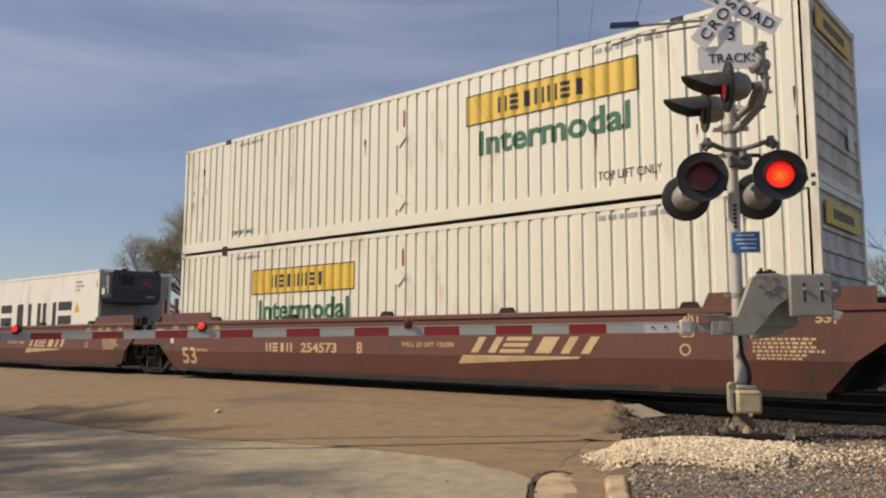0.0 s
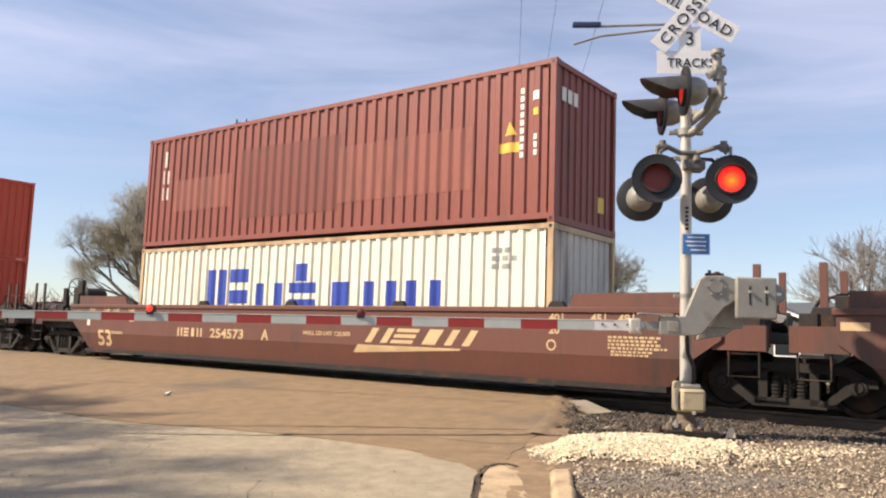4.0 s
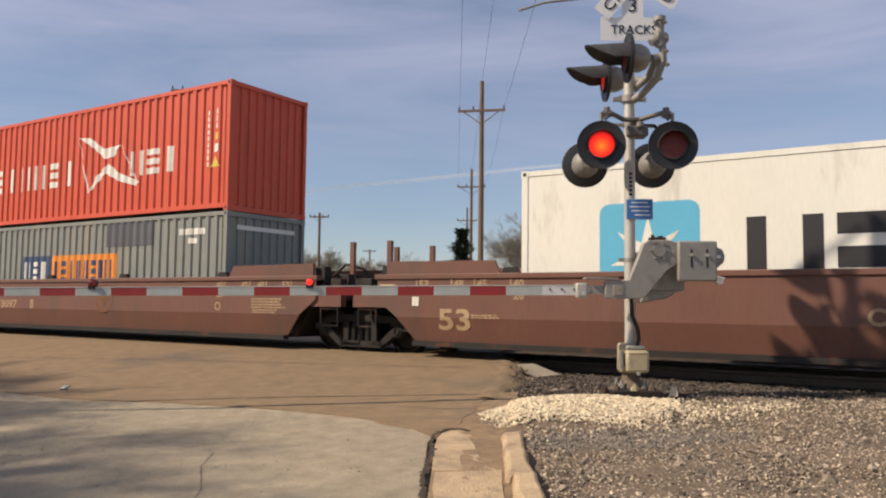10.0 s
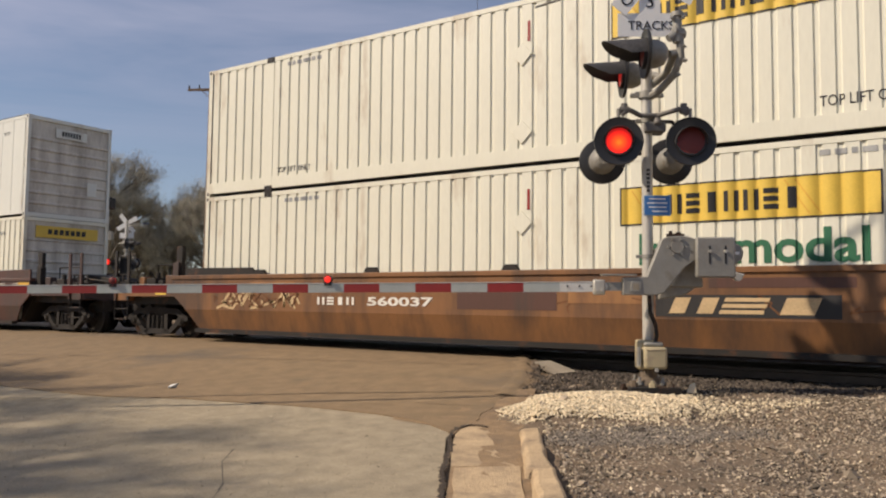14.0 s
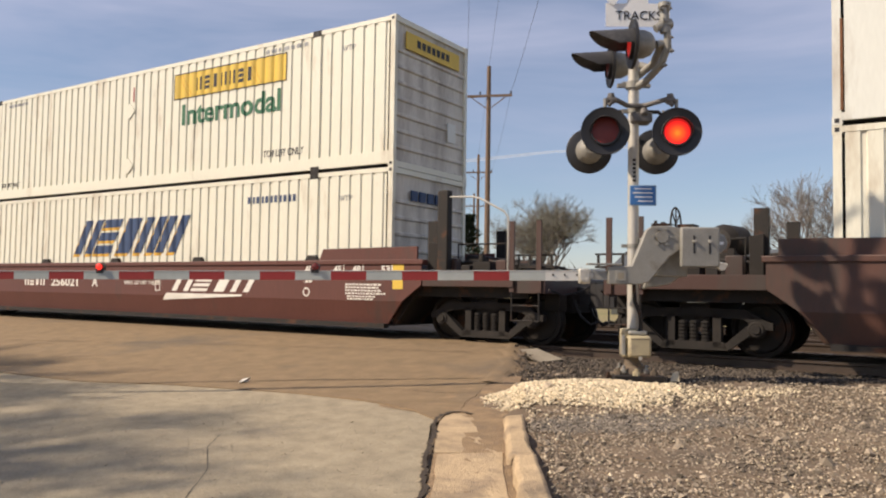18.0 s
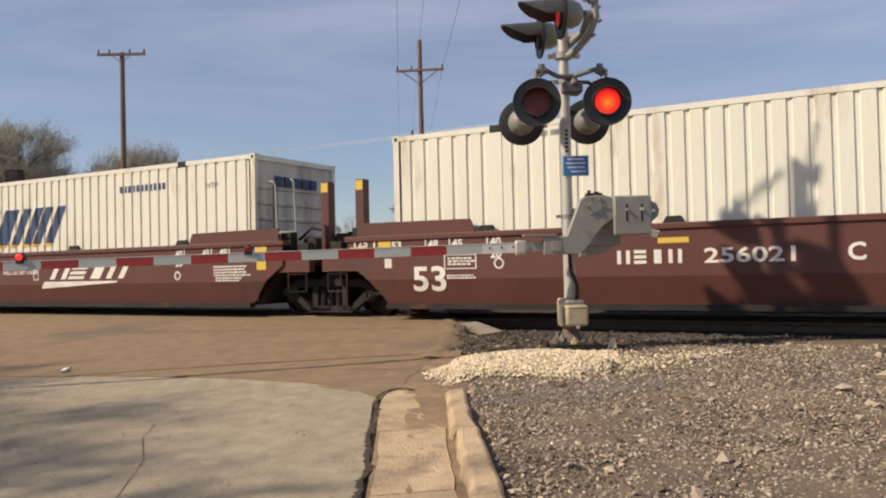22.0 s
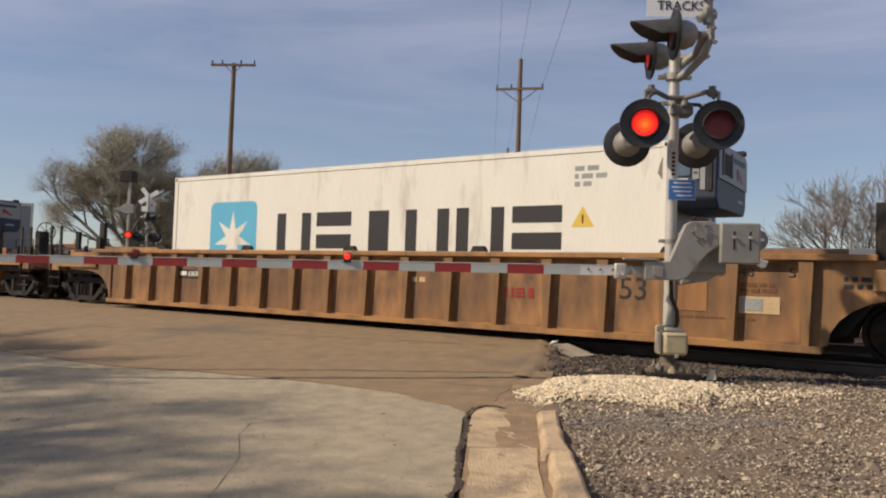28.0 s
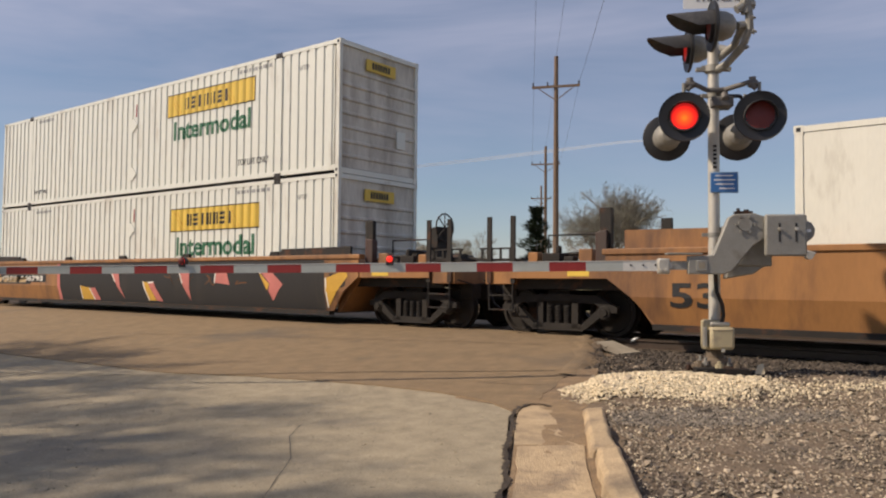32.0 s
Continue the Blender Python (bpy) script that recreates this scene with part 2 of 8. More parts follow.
M_GLASS = material("dark_glass", (0.02, 0.025, 0.03), 0.1)
M_SAND = material("sandy_dirt", (0.27, 0.185, 0.105), 0.95, vary=0.3, scale=7, bump=0.9, bump_scale=60, dirt=(0.17, 0.12, 0.08), dirt_amount=0.5, dirt_scale=3)
M_DKGRAV = material("dark_gravel_stones", (0.19, 0.162, 0.13), 0.9, vary=0.2, scale=8, island=0.55)
M_CHIP = material("road_chip_stones", (0.33, 0.28, 0.195), 0.9, vary=0.15, scale=8, island=0.5)
M_JOINT = material("dirt_filled_joint", (0.05, 0.037, 0.026), 0.95, vary=0.4, scale=12, bump=0.6)
M_BASE = material("brown_base_iron", (0.15, 0.115, 0.08), 0.8, 0.1, vary=0.25, dirt=(0.07, 0.055, 0.04), dirt_amount=0.4)
M_PAPER = material("litter_paper", (0.75, 0.74, 0.70), 0.8, vary=0.08)

# ---- mesh helpers ----


class Shape:
    """Vertices and faces of one mesh."""

    def __init__(self):
        self.v, self.f = [], []

    def add(self, verts, faces):
        k = len(self.v)
        self.v.extend(tuple(p) for p in verts)
        self.f.extend(tuple(i + k for i in q) for q in faces)
        return self

    def box(self, x0, x1, y0, y1, z0, z1, m=None):
        p = [Vector((x, y, z)) for z in (z0, z1) for y in (y0, y1) for x in (x0, x1)]
        if m is not None:
            p = [m @ q for q in p]
        return self.add(p, [(0, 2, 3, 1), (4, 5, 7, 6), (0, 1, 5, 4), (2, 6, 7, 3), (0, 4, 6, 2), (1, 3, 7, 5)])

    def tube(self, p0, p1, r0, r1=None, n=10, caps=True):
        p0, p1 = Vector(p0), Vector(p1)
        r1 = r0 if r1 is None else r1
        w = (p1 - p0).normalized()
        a = w.orthogonal().normalized()
        b = w.cross(a)
        ring = [a * math.cos(2 * math.pi * k / n) + b * math.sin(2 * math.pi * k / n) for k in range(n)]
        verts = [p0 + d * r0 for d in ring] + [p1 + d * r1 for d in ring]
        faces = [(k, (k + 1) % n, n + (k + 1) % n, n + k) for k in range(n)]
        if caps:
            faces += [tuple(range(n - 1, -1, -1)), tuple(range(n, 2 * n))]
        return self.add(verts, faces)

    def pipe(self, pts, r, n=8):
        pts = [Vector(p) for p in pts]
        k0, rings = len(self.v), []
        a = None
        for i, p in enumerate(pts):
            w = ((pts[min(i + 1, len(pts) - 1)] - pts[max(i - 1, 0)])).normalized()
            a = w.orthogonal().normalized() if a is None else (a - w * a.dot(w)).normalized()
            b = w.cross(a)
            rings += [tuple(p + (a * math.cos(2 * math.pi * k / n) + b * math.sin(2 * math.pi * k / n)) * r) for k in range(n)]
        m = len(pts)
        faces = [(i * n + k, i * n + (k + 1) % n, (i + 1) * n + (k + 1) % n, (i + 1) * n + k) for i in range(m - 1) for k in range(n)]
        return self.add(rings, faces + [tuple(range(n - 1, -1, -1)), tuple(range((m - 1) * n, m * n))])

    def prism(self, poly, c0, c1, axis="y"):
        """A polygon drawn in the plane across the axis, pushed from c0 to c1."""
        def put(a, b, c):
            return {"y": (a, c, b), "x": (c, a, b), "z": (a, b, c)}[axis]
        n = len(poly)
        verts = [put(a, b, c0) for a, b in poly] + [put(a, b, c1) for a, b in poly]
        faces = [(k, (k + 1) % n, n + (k + 1) % n, n + k) for k in range(n)] + [tuple(range(n - 1, -1, -1)), tuple(range(n, 2 * n))]
        return self.add(verts, faces)

    def spin(self, profile, at, way, n=20):
        """A profile of (radius, distance along the way) turned round the way."""
        at, w = Vector(at), Vector(way).normalized()
        a = w.orthogonal().normalized()
        b = w.cross(a)
        verts = []
        for r, h in profile:
            verts += [at + w * h + (a * math.cos(2 * math.pi * k / n) + b * math.sin(2 * math.pi * k / n)) * r for k in range(n)]
        faces = [(i * n + k, i * n + (k + 1) % n, (i + 1) * n + (k + 1) % n, (i + 1) * n + k) for i in range(len(profile) - 1) for k in range(n)]
        return self.add(verts, faces)

    def mesh(self, name):
        me = bpy.data.meshes.new(name)
        me.from_pydata(self.v, [], self.f)
        bm = bmesh.new()
        bm.from_mesh(me)
        bmesh.ops.recalc_face_normals(bm, faces=bm.faces)
        bm.to_mesh(me)
        bm.free()
        me.polygons.foreach_set("use_smooth", [True] * len(me.polygons))
        me.set_sharp_from_angle(angle=radians(32))
        return me


def part(name, shape, mat, parent, label="", bevel=0.0):
    """One mesh under a thing or a part; shape may be a Shape or a mesh made before."""
    me = shape if isinstance(shape, bpy.types.Mesh) else shape.mesh(name)
    if mat is not None and not me.materials:
        me.materials.append(mat)
    ob = new(name, me)
    if parent is not None:
        ob.parent = parent
    if bevel:
        md = ob.modifiers.new("bevel", "BEVEL")
        md.width, md.segments, md.limit_method = bevel, 2, "ANGLE"
    if label:
        tagged(ob, label)
    return ob


def thing(name, label, category, group="", kind="", at=None):
    ob = tagged(new(name), label, category, group, kind)
    if at is not None:
        ob.matrix_basis = at
    return ob


def single(name, shape, mat, label, category, group="", kind="", bevel=0.0):
    return tagged(part(name, shape, mat, None, "", bevel), label, category, group, kind)


def words(name, text, mat, parent, m, size, width=0.0, bold=0.0, spacing=1.0, align="LEFT", depth=0.003):
    """Flat raised writing, drawn with the built-in font, size metres high capitals, at the pose m; width stretches it."""
    cu = bpy.data.curves.new(name, "FONT")
    cu.body, cu.size, cu.extrude, cu.offset, cu.space_character, cu.align_x = text, size / 0.70, depth, bold, spacing, align
    cu.resolution_u = 3
    tmp = new(name, cu)
    dg = bpy.context.evaluated_depsgraph_get()
    me = bpy.data.meshes.new_from_object(tmp.evaluated_get(dg))
    bpy.data.objects.remove(tmp)
    bpy.data.curves.remove(cu)
    if width and len(me.vertices):
        xs = [v.co.x for v in me.vertices]
        k = width / (max(xs) - min(xs))
        for v in me.vertices:
            v.co.x *= k
    me.materials.clear()
    me.materials.append(mat)
    ob = new(name, me)
    ob.parent = parent
    ob.matrix_basis = m
    return ob


def side(x, z, y):
    """The pose of writing on a wall that faces -y."""
    return pose(x, y, z, 90, 0, 0)

# ---- ground ----
TRACK_Y = (13.05, 17.4, 21.7)
PROFILE = ((-60, -0.75), (0, -0.62), (3, -0.56), (5, -0.47), (6.6, -0.38), (8, -0.27), (9.3, -0.15), (11, -0.03), (12.2, 0.01), (23, 0.01), (26, -0.12), (45, -0.5), (400, -0.5))


def road_z(y):
    return float(np.interp(y, [p[0] for p in PROFILE], [p[1] for p in PROFILE]))


def pile_axes(x, y):
    """Along and across the heap of limestone round the signal."""
    dx, dy = x + 3.50, y - 8.27
    return 0.71 * dx + 0.70 * dy, -0.70 * dx + 0.71 * dy


def ground_z(x, y):
    z = road_z(y) - 0.03
    if 10.2 < y < 24.5:
        z = min(z, -0.16 - 0.05 * min(1.0, abs(y - 11) * 0.2))
    a, b = pile_axes(x, y)
    z += 0.14 * max(0.0, 1 - (a / (1.3 if a < 0 else 1.5)) ** 2 - (b / 0.82) ** 2)
    z -= 0.07 * max(0.0, 1 - ((x + 3.24) ** 2 + (y - 9.16) ** 2) / 0.22)
    n = 0.854 * x + 0.52 * y
    if n > 0.5 and y < 9.0:
        z += 0.10 * max(0.0, 1 - (n - 0.5) / 2.5) * min(1.0, (n - 0.5) / 0.12) * min(1.0, (9.0 - y) / 1.5)
    return z


def sheet(name, rows, mat, label, category, kind="structure", skirt=0.0):
    """A draped sheet: rows of equally many points."""
    s = Shape()
    n = len(rows[0])
    verts = [p for r in rows for p in r]
    faces = [(i * n + k, i * n + k + 1, (i + 1) * n + k + 1, (i + 1) * n + k) for i in range(len(rows) - 1) for k in range(n - 1)]
    s.add(verts, faces)
    if skirt:
        edge = [i for i in range(n)] + [(i + 1) * n - 1 for i in range(1, len(rows))] + [len(rows) * n - 1 - i for i in range(1, n)] + [(len(rows) - 1 - i) * n for i in range(1, len(rows))]
        low = [(verts[i][0], verts[i][1], verts[i][2] - skirt) for i in edge]
        k = len(verts)
        m = len(edge)
        s.v.extend(low)
        s.f.extend((edge[i], edge[(i + 1) % m], k + (i + 1) % m, k + i) for i in range(m))
    return single(name, s, mat, label, category, "", kind)


xs = sorted({-2500, -900, -300, -120, 60, 160, 400, 1200, 2500, *np.arange(-80, 40, 8.0), *np.arange(-8, 4, 0.4)})
ys = sorted({-2500, -700, -200, -60, -20, 60, 90, 160, 400, 1200, 2500, *np.arange(-10, 50, 4.0), *np.arange(-6, 13, 0.4)})
rng = random.Random(5)
sheet("ground", [[(x, y, ground_z(x, y) + (rng.uniform(-0.012, 0.012) if -8 < x < 4 and 2 < y < 11 else 0)) for x in xs] for y in ys], M_DIRT,
      "stony brown dirt verge with scattered gravel", "ground")
sheet("grass", [[(x, y, road_z(y) + 0.004) for x in (-600, -200, -90, -50, -20, 0, 30, 100, 500)] for y in (25.2, 30, 36, 45, 70, 120, 300, 700)], M_GRASS,
      "dry yellowish grass beyond the tracks", "grass")


def right_edge(y):
    """The road's ragged right edge."""
    return float(np.interp(y, (-20, 6.4, 7.2, 9.5, 11.5, 13.5, 60), (12.5, -4.3, -4.45, -5.15, -6.15, -7.2, -36.5)))


def old_edge(x):
    """The line at which the brown asphalt laps over the old road surface."""
    return float(np.interp(x, (-60, -12.5, -10, -8.7, -6.6, -5.4, -4.7, -4.3), (4.2, 6.2, 6.3, 6.68, 7.0, 7.02, 6.85, 6.55)))


yy = list(np.arange(-18, 7.6, 0.4))
sheet("road", [[(right_edge(y) - 0.0 - k * 1.6, y, road_z(y)) for k in range(18)] for y in yy], M_CONC, "worn pale chip-sealed road with exposed stones", "road")
rows = []
for f in np.linspace(0, 1, 26):
    row = []
    for k in range(60):
        x = -4.32 - k * 0.42
        y0 = old_edge(x)
        y = y0 + (12.32 - y0) * f
        row.append((right_edge(y) + (x + 4.32) + 0.03 * math.sin(9 * y), y, road_z(y) + 0.013))
    rows.append(row)
sheet("asphalt_approach", rows, M_ASPH, "brown asphalt approach ramp up to the crossing", "road", skirt=0.03)
for i, ty in enumerate(TRACK_Y):
    for y0, y1 in ((ty - 0.64, ty + 0.64), (ty + 0.80, (TRACK_Y[i + 1] if i < 2 else ty + 4.6) - 0.80)):
        sheet("crossing_panel", [[(right_edge(y) - 0.1 - k * 4.5, y, 0.004) for k in range(6)] for y in (y0, (y0 + y1) / 2, y1)], M_ASPH, "asphalt infill between the rails of the crossing", "crossing panel", skirt=0.1)
sheet("far_road", [[(right_edge(y) - k * 2.0, y, road_z(y) + 0.008) for k in range(8)] for y in np.arange(25.6, 60, 3)], M_CONC, "pale road going on beyond the tracks", "road")

# cracks in the asphalt
crack = thing("road_crack", "long dark tar-filled cracks across the asphalt", "crack", kind="structure")


def crack_line(pts, w, seed, name="crack_line", lift=0.0165):
    r = random.Random(seed)
    s = Shape()
    left, right = [], []
    for (x0, y0), (x1, y1) in zip(pts, pts[1:]):
        for k in range(8):
            f = k / 8
            x, y = x0 + (x1 - x0) * f, y0 + (y1 - y0) * f
            a, b = r.uniform(0.3, 1) * w, r.uniform(0.3, 1) * w
            j = r.uniform(-0.5, 0.5) * w
            nx, ny = -(y1 - y0), (x1 - x0)
            q = math.hypot(nx, ny)
            nx, ny = nx / q, ny / q
            left.append((x + nx * (a + j), y + ny * (a + j), road_z(y) + lift))
            right.append((x - nx * (b - j), y - ny * (b - j), road_z(y) + lift))
    n = len(left)
    s.add(left + right, [(i, i + 1, n + i + 1, n + i) for i in range(n - 1)])
    return part(name, s, M_JOINT if name == "open_joint" else M_TAR, crack)


crack_line([(-14.5, 4.0), (-10.1, 5.95), (-7.06, 7.75), (-5.9, 8.3), (-5.0, 8.75)], 0.02, 1)
crack_line([(-20, 7.5), (-12, 9.4), (-8, 10.3), (-6.2, 10.6)], 0.013, 2)
crack_line([(-5.6, 7.7), (-5.1, 7.75), (-4.6, 8.0)], 0.009, 3)
crack_line([(-7.2, 11.7), (-7.8, 10.9)], 0.012, 4)
crack_line([(-5.8, 5.1), (-5.5, 4.7), (-4.9, 4.2), (-4.1, 3.2)], 0.004, 5, lift=0.004)

# gutter and kerb: q runs along the kerb towards the camera, n across it
KD, KN = Vector((0.52, -0.854)), Vector((0.854, 0.52))


def kerb_at(q, n, lift):
    p = KD * q + KN * n
    return (p.x, p.y, road_z(p.y) + lift)


def slab(s, q0, q1, n0, n1, h0, h1, wob=0.0, r=None):
    r = r or random.Random(1)
    nq = max(2, int(abs(q1 - q0) / 0.2))
    top, bot = [], []
    for i in range(nq + 1):
        q = q0 + (q1 - q0) * i / nq
        a, b = r.uniform(-wob, wob), r.uniform(-wob, wob)
        ring = [kerb_at(q, n0 + a, h0), kerb_at(q, n0 + a + 0.03, h1), kerb_at(q, n1 + b - 0.03, h1 + 0.01), kerb_at(q, n1 + b, h0)]
        top.append(ring)
    verts = [p for ring in top for p in ring]
    faces = [(i * 4 + k, i * 4 + k + 1, i * 4 + k + 5, i * 4 + k + 4) for i in range(nq) for k in range(3)]
    faces += [(0, 1, 2, 3), (nq * 4 + 3, nq * 4 + 2, nq * 4 + 1, nq * 4)]
    s.add(verts, faces)
    return s


gutter = thing("gutter", "tan concrete gutter slabs with dirt along the joint", "gutter", kind="structure")
rk = random.Random(8)
# the outermost slab is rounded off and worn narrow
outline = [(-0.27, -6.62), (-0.285, -7.4), (-0.27, -7.85), (-0.22, -8.08), (-0.12, -8.17), (0.0, -8.13), (0.08, -7.95), (0.11, -7.6), (0.13, -7.2), (0.2, -6.85), (0.29, -6.62)]
s = Shape()
low, high = [kerb_at(q, n, -0.05) for n, q in outline], [kerb_at(q, n * 0.94 - 0.003, 0.009) for n, q in outline]
k = len(outline)
s.add(low + high, [(i, (i + 1) % k, k + (i + 1) % k, k + i) for i in range(k)] + [tuple(range(k, 2 * k))])
part("slab", s, M_GUT, gutter)
for q0, q1, n0 in ((-6.58, -5.0, -0.25), (-4.98, -2.9, -0.25), (-2.88, -0.6, -0.25), (-0.58, 2, -0.25), (2.02, 6, -0.25)):
    part("slab", slab(Shape(), q0, q1, n0, 0.33, -0.05, 0.008, 0.012, rk), M_GUT, gutter)
kerb = thing("curb", "broken tan concrete curb stones along the gravel", "curb", kind="structure")
for q0, q1, h, dn in ((-7.78, -7.15, 0.07, 0.01), (-7.12, -6.2, 0.095, -0.01), (-6.17, -4.6, 0.11, 0.012), (-4.57, -2.6, 0.12, 0.0), (-2.57, 0, 0.14, 0.0), (0.03, 5, 0.14, 0.0)):
    part("curb_stone", slab(Shape(), q0, q1, 0.335 + dn, 0.575 + dn, -0.06, h, 0.016, rk), M_GUT, kerb, bevel=0.03)
pts = [KD * q + KN * (-0.305 + 0.016 * math.sin(4.1 * q) + 0.012 * math.sin(11 * q)) for q in np.arange(-7.8, 5, 0.22)]
crack_line([(p.x, p.y) for p in ([KD * -8.12 + KN * 0.07, KD * -8.24 + KN * -0.04, KD * -8.24 + KN * -0.15, KD * -8.10 + KN * -0.25, KD * -7.95 + KN * -0.29] + pts)], 0.034, 9, "open_joint", 0.0145)
# sandy dirt that fills the gap between gutter and curb and runs up to the heap
rs0 = random.Random(77)
fill = []
for q in np.arange(-10.2, -3.6, 0.12):
    left = -0.26 if q > -8.1 else -0.26 - min(0.7, (-8.1 - q) * 1.3)
    right = 0.46 if q > -7.9 else 0.46 + (-7.9 - q) * 0.10
    fill.append([kerb_at(q, left + (right - left) * k / 8, 0.0035 + (rs0.uniform(0.0, 0.012) if 2 < k < 8 else 0.0)) for k in range(9)])
sheet("sandy_dirt", fill, M_SAND, "sandy brown dirt washed into the gutter's edge", "dirt")


def stones(name, n, place, size, mat, label, flat=0.7, seed=3):
    """Loose stones, each a small uneven block."""
    r = random.Random(seed)
    s = Shape()
    base = [(1, 0, 0), (-1, 0, 0), (0, 1, 0), (0, -1, 0), (0, 0, 1), (0, 0, -1)]
    faces = [(0, 2, 4), (2, 1, 4), (1, 3, 4), (3, 0, 4), (2, 0, 5), (1, 2, 5), (3, 1, 5), (0, 3, 5)]
    for _ in range(n):
        x, y, z = place(r)
        k = size * r.uniform(0.5, 1.0) ** 1.5 * (1.6 if r.random() < 0.06 else 1)
        m = Euler((r.uniform(-0.7, 0.7), r.uniform(-0.7, 0.7), r.uniform(0, 6.3))).to_matrix()
        vs = []
        for p in base:
            q = m @ Vector((p[0] * k * r.uniform(0.6, 1.2), p[1] * k * r.uniform(0.6, 1.2), p[2] * k * flat * r.uniform(0.6, 1.2)))
            vs.append((x + q.x, y + q.y, z + q.z + 0.3 * k))
        s.add(vs, faces)
    me = bpy.data.meshes.new(name)
    me.from_pydata(s.v, [], s.f)
    me.materials.append(mat)
    return tagged(new(name, me), label, "gravel", "", "stuff")


def in_verge(r):
    while True:
        y = 2.6 + 8.2 * r.random() ** 1.0
        x = r.uniform(-5.2, 3.2)
        p = Vector((x, y))
        if p @ KN > 0.6 and (x > right_edge(y) + 0.05 or y < 6.4) and (pile_axes(x, y)[1] < 0.05 or r.random() < 0.22):
            return x, y, ground_z(x, y)


def in_pile(r):
    f = r.random()
    if f < 0.89:                    # the heap itself, thinning out at its rim
        th, d = r.uniform(0, 6.283), math.sqrt(r.random()) * r.uniform(0.82, 1.08)
        u, v = 1.12 * d * math.cos(th), 0.80 * d * math.sin(th)
        u *= 0.95 if u > 0 else 1.0
        v *= 1.0 + 0.10 * math.sin(4 * th)
    elif f < 0.93:                  # the tail that runs out along the ballast
        u = 0.9 + 1.5 * r.random() ** 1.6
        v = -0.40 + r.gauss(0, 0.14) * (1.3 - 0.35 * (u - 1.0))
    else:
        u, v = r.gauss(0.0, 0.85), r.gauss(-0.2, 0.55)
    if (u - 0.78) ** 2 + (v - 0.45) ** 2 < 0.12:      # none on the signal's base
        v -= 0.45
    x, y = -3.50 + 0.71 * u - 0.70 * v, 8.27 + 0.70 * u + 0.71 * v
    return x, y, ground_z(x, y) + 0.012


def in_ballast(r):
    x, y = r.uniform(-6.5, 3.8), r.uniform(8.8, 12.2)
    return (x, y, ground_z(x, y)) if x > right_edge(y) + 0.1 and pile_axes(x, y)[1] > 0.22 + 0.2 * r.random() else in_ballast(r)


stones("verge_gravel", 46000, in_verge, 0.019, M_STONE, "mixed grey and brown gravel on the verge", seed=3)
stones("verge_cobble", 700, in_verge, 0.05, M_STONE, "larger loose stones among the gravel", seed=13)
stones("limestone_pile", 13000, in_pile, 0.024, M_PILE, "pile of cream crushed limestone round the signal mast", seed=4)
stones("scattered_limestone", 3600, in_verge, 0.017, M_PILE, "stray cream limestone chips on the gravel", seed=14)
stones("ballast", 9500, in_ballast, 0.034, M_BALLAST, "dark track ballast stones beside the rails", seed=6)


def in_dark_patch(r):
    d, th = math.sqrt(r.random()) * r.uniform(0.7, 1.15), r.uniform(0, 6.283)
    u, v = 1.15 * d * math.cos(th), 0.36 * d * math.sin(th)
    x, y = -2.55 + 0.71 * u - 0.70 * v, 7.25 + 0.70 * u + 0.71 * v
    return x, y, ground_z(x, y) + 0.004


def in_road(r):
    while True:
        x, y = r.uniform(-11, -1.9), r.uniform(2.4, 6.9)
        if Vector((x, y)) @ KN < -0.36 and y < old_edge(x) - 0.03:
            return x, y, road_z(y) - 0.004


stones("dark_gravel", 6500, in_dark_patch, 0.017, M_DKGRAV, "patch of dark fine gravel on the verge", seed=17)
stones("road_chips", 22000, in_road, 0.0105, M_CHIP, "small stones standing out of the worn road", flat=0.45, seed=18)
rs = Shape()
rs.add([(-0.06, -0.04, 0), (0.05, -0.05, 0), (0.07, 0.04, 0), (-0.02, 0.06, 0), (-0.02, -0.02, 0.10), (0.04, -0.03, 0.12), (0.04, 0.02, 0.08), (-0.02, 0.03, 0.07)],
       [(0, 1, 5, 4), (1, 2, 6, 5), (2, 3, 7, 6), (3, 0, 4, 7), (4, 5, 6, 7), (3, 2, 1, 0)])
pale = single("pale_rock", rs, M_PILE, "pale pointed rock lying behind the signal base", "rock")
pale.matrix_basis = pose(-2.86, 9.45, -0.12, 0, 0, 30)
plate = single("steel_plate", Shape().prism([(-0.4, -0.2), (0.35, -0.26), (0.42, 0.14), (-0.3, 0.2)], -0.008, 0.008, "z"), M_GREYPL, "bent grey sheet lying at the asphalt's edge", "debris")
plate.matrix_basis = pose(-5.55, 11.25, -0.07, 6, 9, -24)


def edge_lump(r):
    y = r.uniform(9.4, 12.0)
    return right_edge(y) + r.gauss(0.08, 0.09), y, road_z(y) - 0.03


berm = []
for y in np.arange(8.5, 12.3, 0.12):
    e = right_edge(y) + 0.03 * math.sin(9 * y)
    w = 0.10 * math.sin(7.3 * y) + 0.06 * math.sin(17 * y)
    berm.append([(e - 0.16 + w * 0.4, y, road_z(y) + 0.0135), (e - 0.06, y, road_z(y) + 0.035), (e + 0.06, y, road_z(y) + 0.02), (e + 0.22 + w, y, (road_z(y) + ground_z(e + 0.4, y)) / 2 - 0.02), (e + 0.48 + w * 1.5, y, ground_z(e + 0.5, y) + 0.004), (e + 0.62 + w * 1.5, y, ground_z(e + 0.6, y) - 0.03)])
sheet("dirt_edge", berm, M_ASPH, "rounded brown dirt along the asphalt's edge", "dirt")
stones("broken_asphalt", 1500, edge_lump, 0.034, M_DIRT, "crumbled brown asphalt along the broken road edge", seed=21)

